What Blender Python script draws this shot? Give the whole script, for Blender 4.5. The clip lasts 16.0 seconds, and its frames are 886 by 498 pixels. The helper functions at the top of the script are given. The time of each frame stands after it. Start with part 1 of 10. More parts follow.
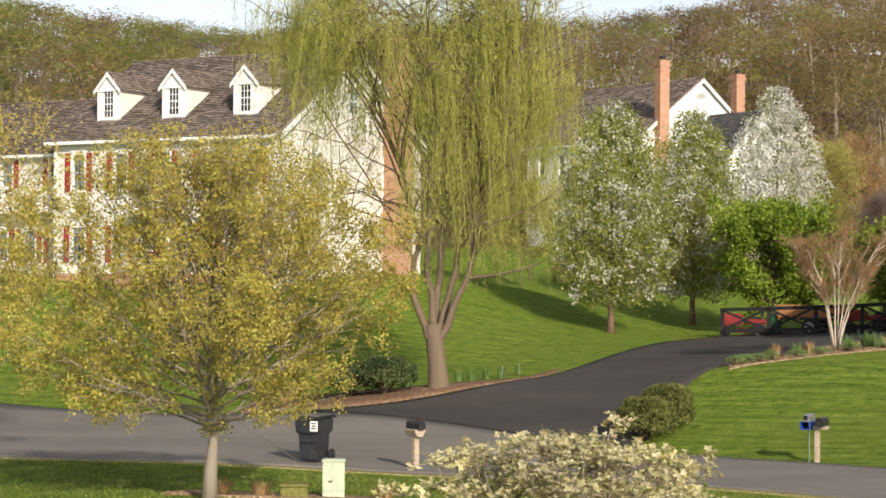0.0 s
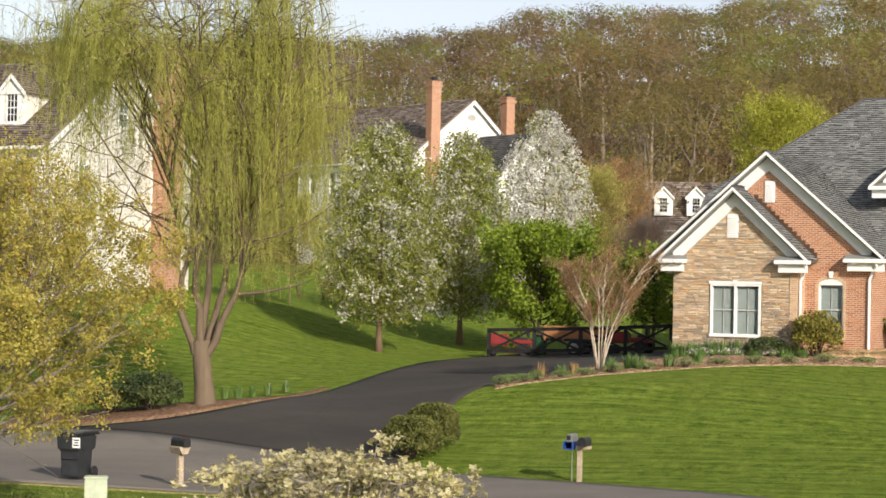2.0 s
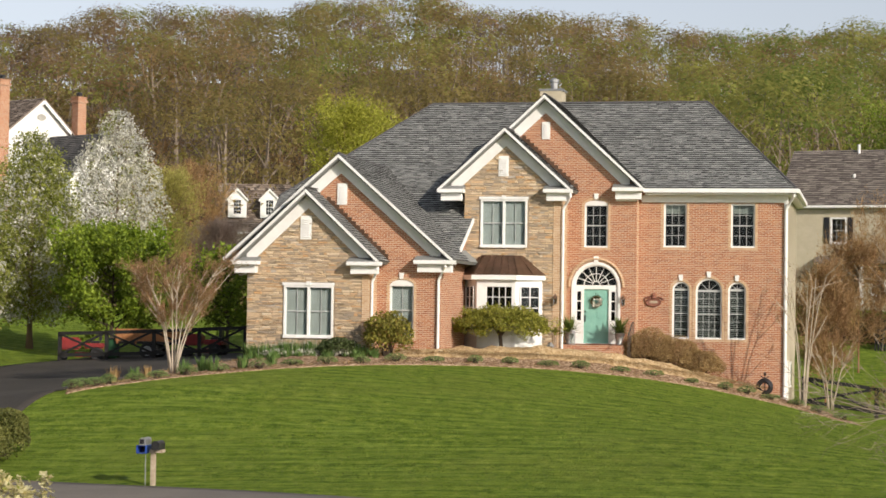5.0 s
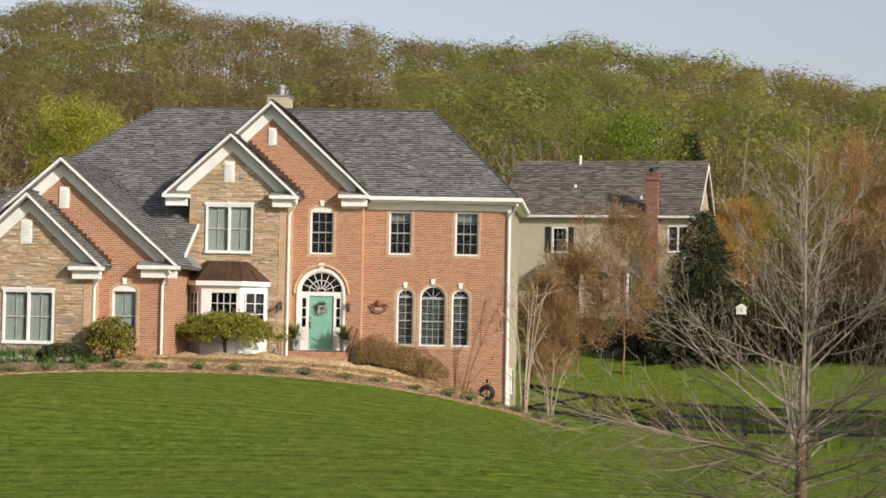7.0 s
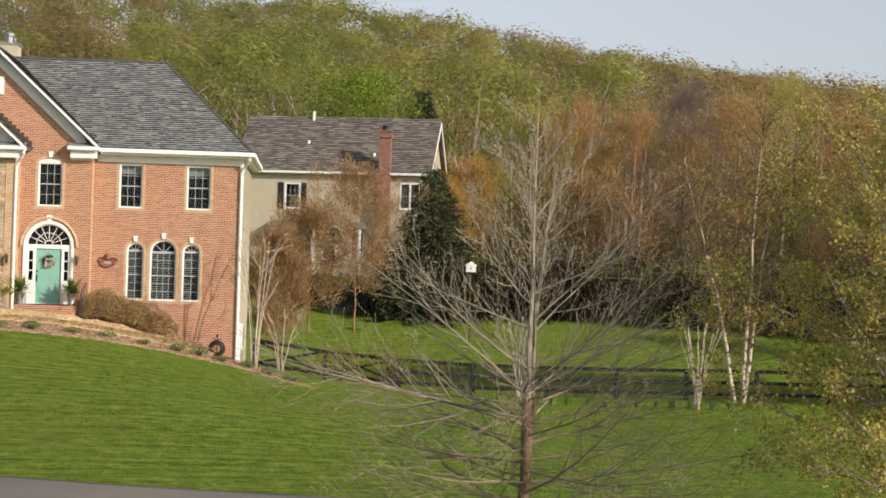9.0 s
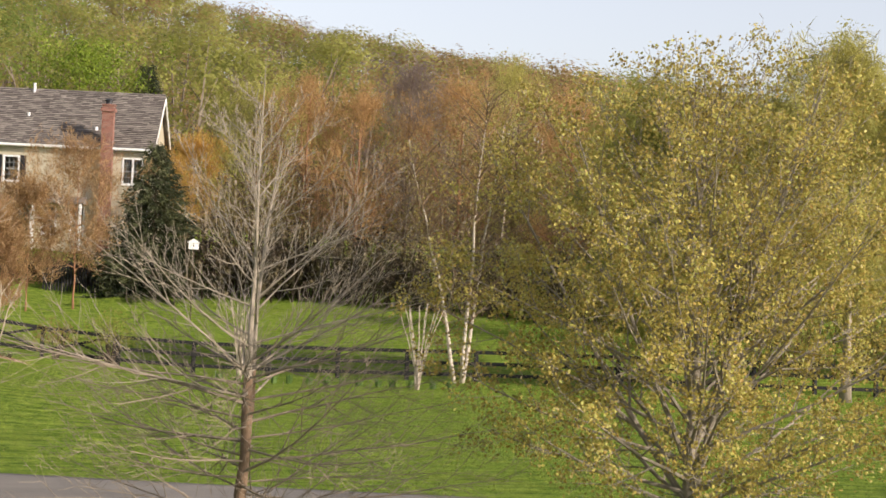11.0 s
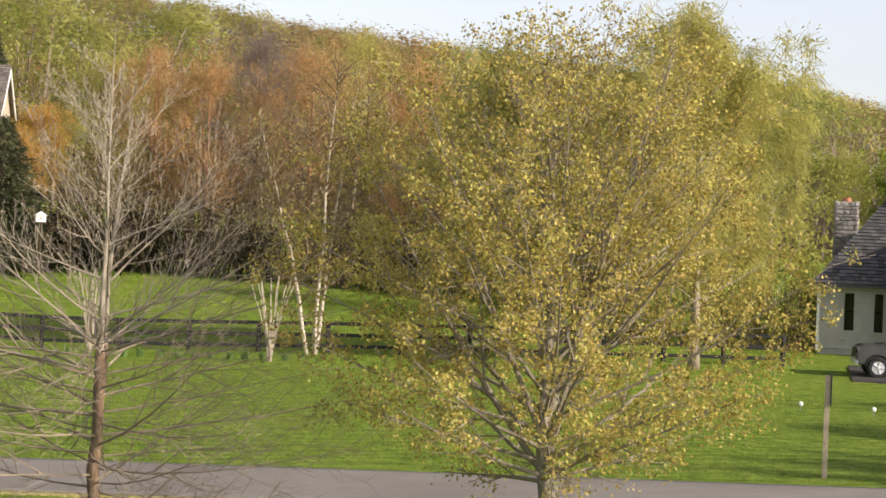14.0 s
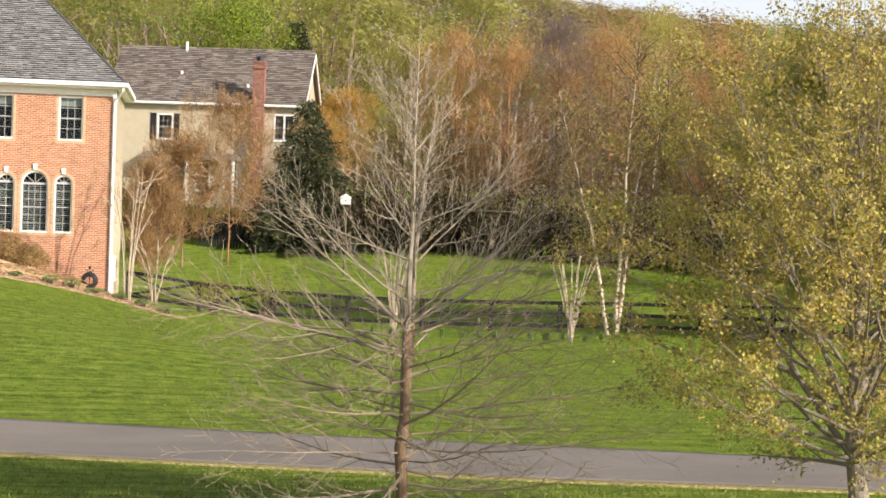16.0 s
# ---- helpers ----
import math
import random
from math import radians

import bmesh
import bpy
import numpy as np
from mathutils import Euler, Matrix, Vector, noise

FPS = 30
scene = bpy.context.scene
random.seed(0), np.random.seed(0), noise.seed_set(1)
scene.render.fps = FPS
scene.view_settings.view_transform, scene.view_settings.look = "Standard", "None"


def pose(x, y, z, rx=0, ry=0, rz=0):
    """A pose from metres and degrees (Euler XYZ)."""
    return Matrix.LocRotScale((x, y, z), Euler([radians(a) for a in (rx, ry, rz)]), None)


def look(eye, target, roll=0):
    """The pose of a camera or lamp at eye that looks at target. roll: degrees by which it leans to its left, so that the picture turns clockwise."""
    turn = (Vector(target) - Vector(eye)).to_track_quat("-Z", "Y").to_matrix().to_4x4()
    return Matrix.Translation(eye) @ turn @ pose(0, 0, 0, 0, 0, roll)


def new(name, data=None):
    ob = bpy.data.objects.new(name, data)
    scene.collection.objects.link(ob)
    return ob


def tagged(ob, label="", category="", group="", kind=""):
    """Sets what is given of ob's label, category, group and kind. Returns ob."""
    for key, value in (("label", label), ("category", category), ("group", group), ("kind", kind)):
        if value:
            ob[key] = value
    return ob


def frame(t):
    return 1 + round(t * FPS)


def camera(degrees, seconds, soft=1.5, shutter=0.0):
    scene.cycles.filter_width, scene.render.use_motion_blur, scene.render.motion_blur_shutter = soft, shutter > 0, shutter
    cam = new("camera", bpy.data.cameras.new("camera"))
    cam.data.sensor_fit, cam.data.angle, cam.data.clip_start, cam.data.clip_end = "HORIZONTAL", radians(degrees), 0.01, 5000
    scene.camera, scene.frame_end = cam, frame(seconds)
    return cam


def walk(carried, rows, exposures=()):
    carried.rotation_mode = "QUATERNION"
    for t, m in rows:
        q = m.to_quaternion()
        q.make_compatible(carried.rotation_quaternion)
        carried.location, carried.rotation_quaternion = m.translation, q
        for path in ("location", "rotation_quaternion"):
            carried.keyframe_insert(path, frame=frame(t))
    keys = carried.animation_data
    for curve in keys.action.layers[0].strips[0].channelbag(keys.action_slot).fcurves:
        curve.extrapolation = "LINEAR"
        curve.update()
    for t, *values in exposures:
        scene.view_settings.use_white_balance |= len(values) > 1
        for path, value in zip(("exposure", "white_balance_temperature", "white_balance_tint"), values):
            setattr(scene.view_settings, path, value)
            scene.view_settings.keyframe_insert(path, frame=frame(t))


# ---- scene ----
cam = camera(25.0, 16.0, soft=1.65)
# seconds, sideways sway of the eye, tilt, lean, heading
PATH = [
    (0.0, 0.000, 90.80, -0.37, 20.84),
    (0.5, 0.000, 90.87, -0.75, 19.25),
    (1.0, 0.000, 91.15, -1.06, 17.25),
    (1.5, 0.000, 91.33, -1.14, 15.81),
    (2.0, 0.000, 91.41, -1.24, 14.22),
    (2.5, 0.000, 91.40, -1.37, 12.42),
    (3.0, 0.000, 91.46, -1.34, 10.33),
    (3.5, 0.000, 91.43, -1.25, 8.07),
    (4.0, 0.000, 91.50, -0.99, 6.02),
    (4.5, 0.000, 91.59, -0.82, 4.03),
    (7, 0.000, 92.00, -1.10, -5.82),
    (7.5, 0.000, 91.66, -1.12, -7.83),
    (8, 0.000, 91.25, -1.56, -9.90),
    (8.5, 0.000, 91.03, -1.59, -11.72),
    (11.0, 0.000, 90.62, -2.58, -21.44),
    (11.5, 0.000, 90.37, -2.40, -23.65),
    (12.0, 0.000, 90.39, -2.32, -25.68),
    (12.5, 0.000, 90.31, -2.09, -27.26),
    (13.0, -0.015, 90.11, -2.30, -28.01),
    (13.5, -0.030, 89.99, -2.17, -27.13),
    (14.0, -0.037, 89.96, -2.19, -25.72),
    (14.5, -0.045, 89.95, -1.84, -24.02),
    (15.0, -0.065, 89.67, -2.16, -22.11),
    (15.5, -0.085, 89.39, -1.80, -19.75),
    (16.0, -0.100, 89.10, -1.91, -17.16),
]
EYE_Z = 4.4
EXPOSURE = [(0.0, 0.32, 6350, 14), (2.0, 0.25, 6350, 14), (3.5, 0.14, 6350, 14), (4.5, 0.08, 6350, 14), (7.0, -0.06, 6350, 14), (8.5, 0.05, 6350, 14), (11.0, 0.58, 6400, 17), (12.5, 0.72, 6400, 17), (16.0, 0.76, 6500, 17)]
walk(cam, [(t, pose(s * 0.95, -s * 0.3, EYE_Z, rx, ry, rz)) for t, s, rx, ry, rz in PATH], EXPOSURE)

# ---- daylight ----
SUN_AZ, SUN_EL = 140.0, 24.0      # clockwise from +y, degrees
world = bpy.data.worlds.new("world")
scene.world = world
world.use_nodes = True
wn = world.node_tree.nodes
wl = world.node_tree.links
sky = wn.new("ShaderNodeTexSky")
sky.sky_type = "NISHITA"
sky.sun_disc = False
sky.sun_elevation = radians(SUN_EL)
sky.sun_rotation = radians(SUN_AZ)
sky.air_density = 1.0
sky.dust_density = 1.2
sky.ozone_density = 1.0
wn["Background"].inputs["Strength"].default_value = 0.125
haze = wn.new("ShaderNodeHueSaturation")
haze.inputs["Saturation"].default_value = 0.42
wl.new(sky.outputs[0], haze.inputs["Color"])
wl.new(haze.outputs[0], wn["Background"].inputs["Color"])
sun = new("sun", bpy.data.lights.new("sun", "SUN"))
sun.data.energy = 4.5
sun.data.angle = radians(0.6)
sun.data.color = (1.0, 0.9, 0.74)
sun_dir = Vector((math.sin(radians(SUN_AZ)) * math.cos(radians(SUN_EL)), math.cos(radians(SUN_AZ)) * math.cos(radians(SUN_EL)), math.sin(radians(SUN_EL))))
sun.matrix_world = look(sun_dir * 100, (0, 0, 0))

# ---- materials ----
class Nodes:
    """Short hand for building one node material."""

    def __init__(self, name):
        self.mat = bpy.data.materials.new(name)
        self.mat.use_nodes = True
        self.t = self.mat.node_tree
        self.b = self.t.nodes["Principled BSDF"]
        self.coord = self.t.nodes.new("ShaderNodeTexCoord").outputs["Object"]

    def node(self, kind, **values):
        n = self.t.nodes.new("ShaderNode" + kind)
        for k, v in values.items():
            n.inputs[k].default_value = v
        return n

    def link(self, a, b):
        self.t.links.new(a, b)

    def scaled(self, sx, sy, sz, source=None):
        m = self.node("Mapping", Scale=(sx, sy, sz))
        self.link(source or self.coord, m.inputs["Vector"])
        return m.outputs[0]

    def noise(self, scale, detail=4.0, rough=0.6, vector=None):
        n = self.node("TexNoise", Scale=scale, Detail=detail, Roughness=rough)
        self.link(vector or self.coord, n.inputs["Vector"])
        return n.outputs["Fac"]

    def ramp(self, fac, stops):
        r = self.t.nodes.new("ShaderNodeValToRGB")
        els = r.color_ramp.elements
        while len(els) < len(stops):
            els.new(0.5)
        for e, (p, c) in zip(els, stops):
            e.position, e.color = p, (*c, 1)
        self.link(fac, r.inputs[0])
        return r.outputs[0]

    def mix(self, fac, a, b, blend="MIX"):
        m = self.t.nodes.new("ShaderNodeMix")
        m.data_type, m.blend_type = "RGBA", blend
        for sock, v in ((m.inputs[0], fac), (m.inputs[6], a), (m.inputs[7], b)):
            if isinstance(v, (int, float)):
                sock.default_value = v
            elif isinstance(v, tuple):
                sock.default_value = (*v, 1)
            else:
                self.link(v, sock)
        return m.outputs[2]

    def math(self, op, a, b=0.0, c=0.0):
        m = self.t.nodes.new("ShaderNodeMath")
        m.operation = op
        for sock, v in zip(m.inputs, (a, b, c)):
            if isinstance(v, (int, float)):
                sock.default_value = v
            else:
                self.link(v, sock)
        return m.outputs[0]

    def bump(self, height, strength=0.3, distance=0.02):
        b = self.node("Bump", Strength=strength, Distance=distance)
        self.link(height, b.inputs["Height"])
        self.link(b.outputs[0], self.b.inputs["Normal"])

    def done(self, color, rough=0.8, metal=0.0, spec=0.3):
        if isinstance(color, tuple):
            self.b.inputs["Base Color"].default_value = (*color, 1)
        else:
            self.link(color, self.b.inputs["Base Color"])
        if isinstance(rough, (int, float)):
            self.b.inputs["Roughness"].default_value = rough
        else:
            self.link(rough, self.b.inputs["Roughness"])
        self.b.inputs["Metallic"].default_value = metal
        self.b.inputs["Specular IOR Level"].default_value = spec
        return self.mat

    def island(self):
        return self.t.nodes.new("ShaderNodeNewGeometry").outputs["Random Per Island"]

    def object_random(self):
        return self.t.nodes.new("ShaderNodeObjectInfo").outputs["Random"]


def plain(name, a, b, scale=6.0, rough=0.6, metal=0.0, spec=0.4, bump=0.0):
    """Paint, metal or plastic with a little wear: two close tones mixed by noise."""
    n = Nodes(name)
    f = n.noise(scale, 5)
    c = n.ramp(f, [(0.35, a), (0.7, b)])
    if bump:
        n.bump(n.noise(scale * 6), bump, 0.01)
    return n.done(c, rough, metal, spec)


def foliage(name, stops, thin=0.35, rough=0.55, patch=0.7, even=0.0):
    """Leaves that differ one by one and let some light through."""
    n = Nodes(name)
    if even:
        mid = stops[len(stops) // 2][1]
        stops = [(p, tuple(a + (m - a) * even for a, m in zip(q, mid))) for p, q in stops]
    c = n.ramp(n.island(), stops)
    wide = n.noise(patch, 3)
    c = n.mix(n.ramp(wide, [(0.35, (0, 0, 0)), (0.65, (1, 1, 1))]), n.mix(0.35, c, (0.0, 0.0, 0.0)), n.mix(0.12, c, (0.6, 0.55, 0.2)))
    n.done(c, rough, 0, 0.25)
    tr = n.node("BsdfTranslucent")
    n.link(c, tr.inputs["Color"])
    m = n.node("MixShader", Fac=thin)
    n.link(n.b.outputs[0], m.inputs[1])
    n.link(tr.outputs[0], m.inputs[2])
    n.link(m.outputs[0], n.t.nodes["Material Output"].inputs["Surface"])
    return n.mat


def bark(name, a, b, scale=9.0):
    n = Nodes(name)
    v = n.scaled(1, 1, 0.18)
    f = n.noise(scale, 6, 0.7, v)
    c = n.mix(n.noise(1.3, 3), n.ramp(f, [(0.3, a), (0.7, b)]), n.ramp(f, [(0.3, b), (0.75, a)]))
    n.bump(f, 1.0, 0.05)
    return n.done(c, 0.9, 0, 0.15)


def brick_mat(name, stops, mortar, row=0.067, width=0.205):
    """Running-bond brick; u runs along either wall direction."""
    n = Nodes(name)
    s = n.node("SeparateXYZ")
    n.link(n.coord, s.inputs[0])
    u = n.math("ADD", s.outputs[0], s.outputs[1])
    co = n.node("CombineXYZ")
    n.link(u, co.inputs[0])
    n.link(s.outputs[2], co.inputs[1])
    br = n.node("TexBrick", Scale=1.0)
    br.offset = 0.5
    br.inputs["Mortar Size"].default_value = 0.009
    br.inputs["Mortar Smooth"].default_value = 0.2
    br.inputs["Brick Width"].default_value = width
    br.inputs["Row Height"].default_value = row
    br.inputs["Color1"].default_value = (0, 0, 0, 1)
    br.inputs["Color2"].default_value = (1, 1, 1, 1)
    br.inputs["Mortar"].default_value = (0.5, 0.5, 0.5, 1)
    n.link(co.outputs[0], br.inputs["Vector"])
    c = n.ramp(br.outputs["Color"], stops)
    c = n.mix(n.math("MULTIPLY", n.noise(0.8, 4), 0.25), c, (0.40, 0.2, 0.12))
    c = n.mix(n.math("MULTIPLY", n.noise(40, 3), 0.5), c, n.mix(0.5, c, (0.16, 0.07, 0.05)))
    c = n.mix(br.outputs["Fac"], c, mortar)
    n.bump(n.math("SUBTRACT", n.math("MULTIPLY", n.noise(60), 0.3), br.outputs["Fac"]), 0.5, 0.006)
    return n.done(c, 0.88, 0, 0.2)


def shingle_mat(name, stops):
    n = Nodes(name)
    c = n.ramp(n.island(), stops)
    c = n.mix(n.math("MULTIPLY", n.noise(1.1, 5), 0.3), c, stops[1][1])
    c = n.mix(n.math("MULTIPLY", n.noise(70, 2), 0.3), c, stops[-1][1])
    n.bump(n.noise(90, 2), 0.35, 0.004)
    return n.done(c, 0.92, 0, 0.15)


def grass_mat():
    n = Nodes("lawn_grass")
    fine = n.noise(16, 6, 0.8)
    clump = n.noise(2.2, 8, 0.78, n.scaled(1.0, 0.75, 0))
    c = n.ramp(n.math("ADD", n.math("MULTIPLY", fine, 0.4), n.math("MULTIPLY", clump, 0.6)), [(0.41, (0.046, 0.092, 0.008)), (0.47, (0.143, 0.228, 0.018)), (0.52, (0.225, 0.318, 0.03)), (0.58, (0.37, 0.44, 0.072))])
    # mowing lines, broad and fine, never quite straight
    turned = n.node("Mapping", Rotation=(0, 0, radians(14)), Scale=(0.35, 1, 0))
    n.link(n.coord, turned.inputs["Vector"])
    mow = n.noise(1.0, 5, 0.7, n.scaled(0.05, 0.62, 0))
    c = n.mix(n.ramp(mow, [(0.42, (0, 0, 0)), (0.6, (1, 1, 1))]), c, n.mix(0.5, c, (0.19, 0.27, 0.03)))
    stripe = n.node("TexWave", Scale=0.42, Distortion=7.0, Detail=6.0)
    stripe.bands_direction = "Y"
    stripe.inputs["Detail Scale"].default_value = 1.4
    n.link(turned.outputs[0], stripe.inputs["Vector"])
    c = n.mix(n.math("MULTIPLY", stripe.outputs["Fac"], 0.5), c, n.mix(0.65, c, (0.035, 0.095, 0.008)))
    dark = n.noise(1.0, 7, 0.75, n.scaled(0.8, 3.4, 0, turned.outputs[0]))
    c = n.mix(n.ramp(dark, [(0.5, (0, 0, 0)), (0.64, (0.7, 0.7, 0.7))]), c, n.mix(0.55, c, (0.04, 0.09, 0.007)))
    streak = n.noise(1.0, 6, 0.72, n.scaled(1.2, 5.0, 0, turned.outputs[0]))
    c = n.mix(n.ramp(streak, [(0.48, (0, 0, 0)), (0.6, (0.85, 0.85, 0.85))]), c, n.mix(0.5, c, (0.34, 0.46, 0.08)))
    # dry, yellowish patches
    dry = n.ramp(n.noise(0.16, 6, 0.75), [(0.5, (0, 0, 0)), (0.72, (1, 1, 1))])
    c = n.mix(n.math("MULTIPLY", dry, 0.45), c, (0.24, 0.27, 0.05))
    # leaf litter under the woods, well behind the houses
    flat = n.node("VectorMath")
    flat.operation = "LENGTH"
    n.link(n.scaled(1, 1, 0), flat.inputs[0])
    reach = n.math("ADD", flat.outputs["Value"], n.math("MULTIPLY", n.noise(0.08, 4), 24.0))
    litter = n.ramp(n.noise(1.1, 6, 0.7), [(0.35, (0.05, 0.034, 0.02)), (0.5, (0.12, 0.085, 0.05)), (0.7, (0.2, 0.15, 0.09))])
    c = n.mix(n.ramp(n.math("DIVIDE", reach, 400.0), [(0.4, (0, 0, 0)), (0.43, (1, 1, 1))]), c, litter)
    n.bump(n.math("ADD", fine, n.math("MULTIPLY", clump, 2.0)), 1.0, 0.12)
    return n.done(c, 0.9, 0, 0.08)


def asphalt_mat(name, a, b, c3, cracks=0.35):
    n = Nodes(name)
    f = n.noise(55, 5, 0.8)
    c = n.ramp(f, [(0.3, a), (0.7, b)])
    worn = n.ramp(n.noise(0.35, 5, 0.65, n.scaled(0.5, 1, 1)), [(0.4, (0, 0, 0)), (0.7, (1, 1, 1))])
    c = n.mix(n.math("MULTIPLY", worn, 0.6), c, c3)
    cr = n.node("TexVoronoi", Scale=0.35)
    cr.feature = "DISTANCE_TO_EDGE"
    n.link(n.scaled(1, 1, 1), cr.inputs["Vector"])
    crack = n.ramp(cr.outputs["Distance"], [(0.0, (1, 1, 1)), (0.012, (0, 0, 0))])
    c = n.mix(n.math("MULTIPLY", crack, cracks), c, (0.02, 0.02, 0.02))
    n.bump(f, 0.5, 0.01)
    return n.done(c, 0.85, 0, 0.25)


def mulch_mat(name, a, b, c3):
    n = Nodes(name)
    v = n.node("TexVoronoi", Scale=14.0)
    n.link(n.coord, v.inputs["Vector"])
    c = n.ramp(v.outputs["Color"], [(0.2, a), (0.55, b), (0.85, c3)])
    c = n.mix(n.math("MULTIPLY", n.noise(1.5, 4), 0.6), c, b)
    n.bump(v.outputs["Distance"], 0.9, 0.04)
    return n.done(c, 0.95, 0, 0.1)


def siding_mat(name, a, b):
    n = Nodes(name)
    c = n.ramp(n.noise(2.5, 4), [(0.3, a), (0.7, b)])
    streak = n.noise(3.0, 4, 0.6, n.scaled(2, 2, 0.15))
    c = n.mix(n.math("MULTIPLY", streak, 0.15), c, (0.4, 0.37, 0.3))
    return n.done(c, 0.6, 0, 0.3)


def glass_mat():
    """A thin pane: clear with a mirror-like sheen."""
    n = Nodes("window_glass")
    gl = n.node("BsdfGlossy", Roughness=0.03)
    gl.inputs["Color"].default_value = (0.9, 0.95, 1, 1)
    tr = n.node("BsdfTransparent")
    tr.inputs["Color"].default_value = (0.75, 0.8, 0.8, 1)
    fr = n.node("Fresnel", IOR=1.5)
    m = n.node("MixShader")
    n.link(n.math("MULTIPLY", fr.outputs[0], 0.5), m.inputs[0])
    n.link(tr.outputs[0], m.inputs[1])
    n.link(gl.outputs[0], m.inputs[2])
    n.link(m.outputs[0], n.t.nodes["Material Output"].inputs["Surface"])
    return n.mat


M_GRASS = grass_mat()
M_ROAD = asphalt_mat("road_asphalt", (0.11, 0.099, 0.085), (0.2, 0.18, 0.154), (0.255, 0.229, 0.195), 0.08)
M_DRIVE = asphalt_mat("driveway_asphalt", (0.026, 0.023, 0.02), (0.056, 0.05, 0.043), (0.085, 0.074, 0.062))
M_MULCH = mulch_mat("pale_mulch", (0.11, 0.065, 0.035), (0.31, 0.2, 0.12), (0.62, 0.48, 0.33))
M_GOLD = mulch_mat("golden_straw", (0.26, 0.17, 0.08), (0.45, 0.32, 0.17), (0.6, 0.47, 0.29))
M_MULCH_RED = mulch_mat("red_mulch", (0.096, 0.0539, 0.0315), (0.208, 0.122, 0.0735), (0.304, 0.216, 0.137))
M_STRAW = mulch_mat("dry_grass_edge", (0.17, 0.15, 0.05), (0.3, 0.26, 0.1), (0.4, 0.34, 0.15))
M_BRICK = brick_mat("red_brick", [(0.0, (0.27, 0.1, 0.052)), (0.3, (0.37, 0.14, 0.065)), (0.65, (0.43, 0.175, 0.08)), (0.85, (0.47, 0.24, 0.125)), (1.0, (0.34, 0.17, 0.11))], (0.56, 0.44, 0.33))
M_BRICK_DARK = brick_mat("dark_brick", [(0.0, (0.12, 0.04, 0.03)), (0.5, (0.22, 0.07, 0.05)), (1.0, (0.3, 0.11, 0.08))], (0.3, 0.24, 0.2))
M_QUOIN = brick_mat("tan_brick", [(0.0, (0.46, 0.29, 0.15)), (0.5, (0.54, 0.35, 0.19)), (1.0, (0.6, 0.43, 0.26))], (0.6, 0.5, 0.38))


def stone_mat():
    n = Nodes("ledge_stone")
    r = n.math("FRACT", n.math("ADD", n.island(), n.object_random()))
    c = n.ramp(r, [(0.0, (0.365, 0.308, 0.239)), (0.25, (0.524, 0.41, 0.285)), (0.5, (0.661, 0.49, 0.308)), (0.7, (0.752, 0.627, 0.456)), (0.85, (0.616, 0.376, 0.182)), (1.0, (0.502, 0.467, 0.41))])
    c = n.mix(n.math("MULTIPLY", n.noise(9, 5), 0.6), c, n.mix(0.5, c, (0.2, 0.15, 0.1)))
    n.bump(n.noise(30, 5), 0.8, 0.02)
    return n.done(c, 0.9, 0, 0.15)


M_STONE = stone_mat()
M_MORTAR = plain("stone_mortar", (0.3, 0.24, 0.17), (0.4, 0.33, 0.25), 8, 0.95, 0, 0.1)
M_SHINGLE = shingle_mat("grey_shingle", [(0.0, (0.125, 0.129, 0.127)), (0.3, (0.178, 0.184, 0.179)), (0.7, (0.245, 0.251, 0.241)), (1.0, (0.325, 0.328, 0.31))])
M_SHAKE = shingle_mat("brown_shake", [(0.0, (0.08, 0.058, 0.045)), (0.35, (0.15, 0.115, 0.09)), (0.7, (0.235, 0.19, 0.155)), (1.0, (0.36, 0.3, 0.25))])
M_SHAKE_DARK = shingle_mat("dark_shake", [(0.0, (0.035, 0.035, 0.038)), (0.5, (0.07, 0.07, 0.072)), (1.0, (0.13, 0.125, 0.12))])
M_WHITE = plain("white_paint", (0.74, 0.735, 0.71), (0.82, 0.815, 0.79), 3, 0.5)
M_CREAM = siding_mat("cream_siding", (0.66, 0.642, 0.57), (0.72, 0.7, 0.63))
M_BEIGE = siding_mat("beige_siding", (0.45, 0.395, 0.28), (0.52, 0.46, 0.335))
M_WHITESIDE = siding_mat("white_siding", (0.74, 0.74, 0.72), (0.82, 0.82, 0.8))
M_GREYSIDE = siding_mat("grey_white_siding", (0.33, 0.32, 0.29), (0.4, 0.39, 0.35))
M_GLASS = glass_mat()
# Near black: the darkness of unlit insides, put into the colour.
M_DARK = plain("unlit_inside_black", (0.01, 0.01, 0.01), (0.02, 0.02, 0.021), 2, 0.8, 0, 0.1)
M_CURTAIN = plain("sheer_curtain", (0.46, 0.465, 0.44), (0.58, 0.58, 0.55), 5, 0.9)
M_BLIND = plain("roller_blind", (0.36, 0.37, 0.34), (0.46, 0.46, 0.42), 5, 0.9)
M_TEAL = plain("teal_paint", (0.2, 0.42, 0.345), (0.24, 0.48, 0.395), 4, 0.5)
M_RED = plain("red_shutter_paint", (0.25, 0.02, 0.02), (0.32, 0.035, 0.03), 5, 0.5)
M_BLACK = plain("black_paint", (0.012, 0.012, 0.013), (0.03, 0.03, 0.032), 6, 0.4)
M_FENCE = plain("black_fence_paint", (0.008, 0.008, 0.008), (0.022, 0.02, 0.018), 5, 0.8)
M_COPPER = plain("brown_copper", (0.085, 0.05, 0.03), (0.15, 0.085, 0.055), 2, 0.5, 0.5)
# Near black: puts the shadow line under each shingle course into the edge colour.
M_BUTT_SHADE = plain("shingle_butt_shade", (0.02, 0.02, 0.02), (0.045, 0.045, 0.043), 20, 0.95, 0, 0.1)
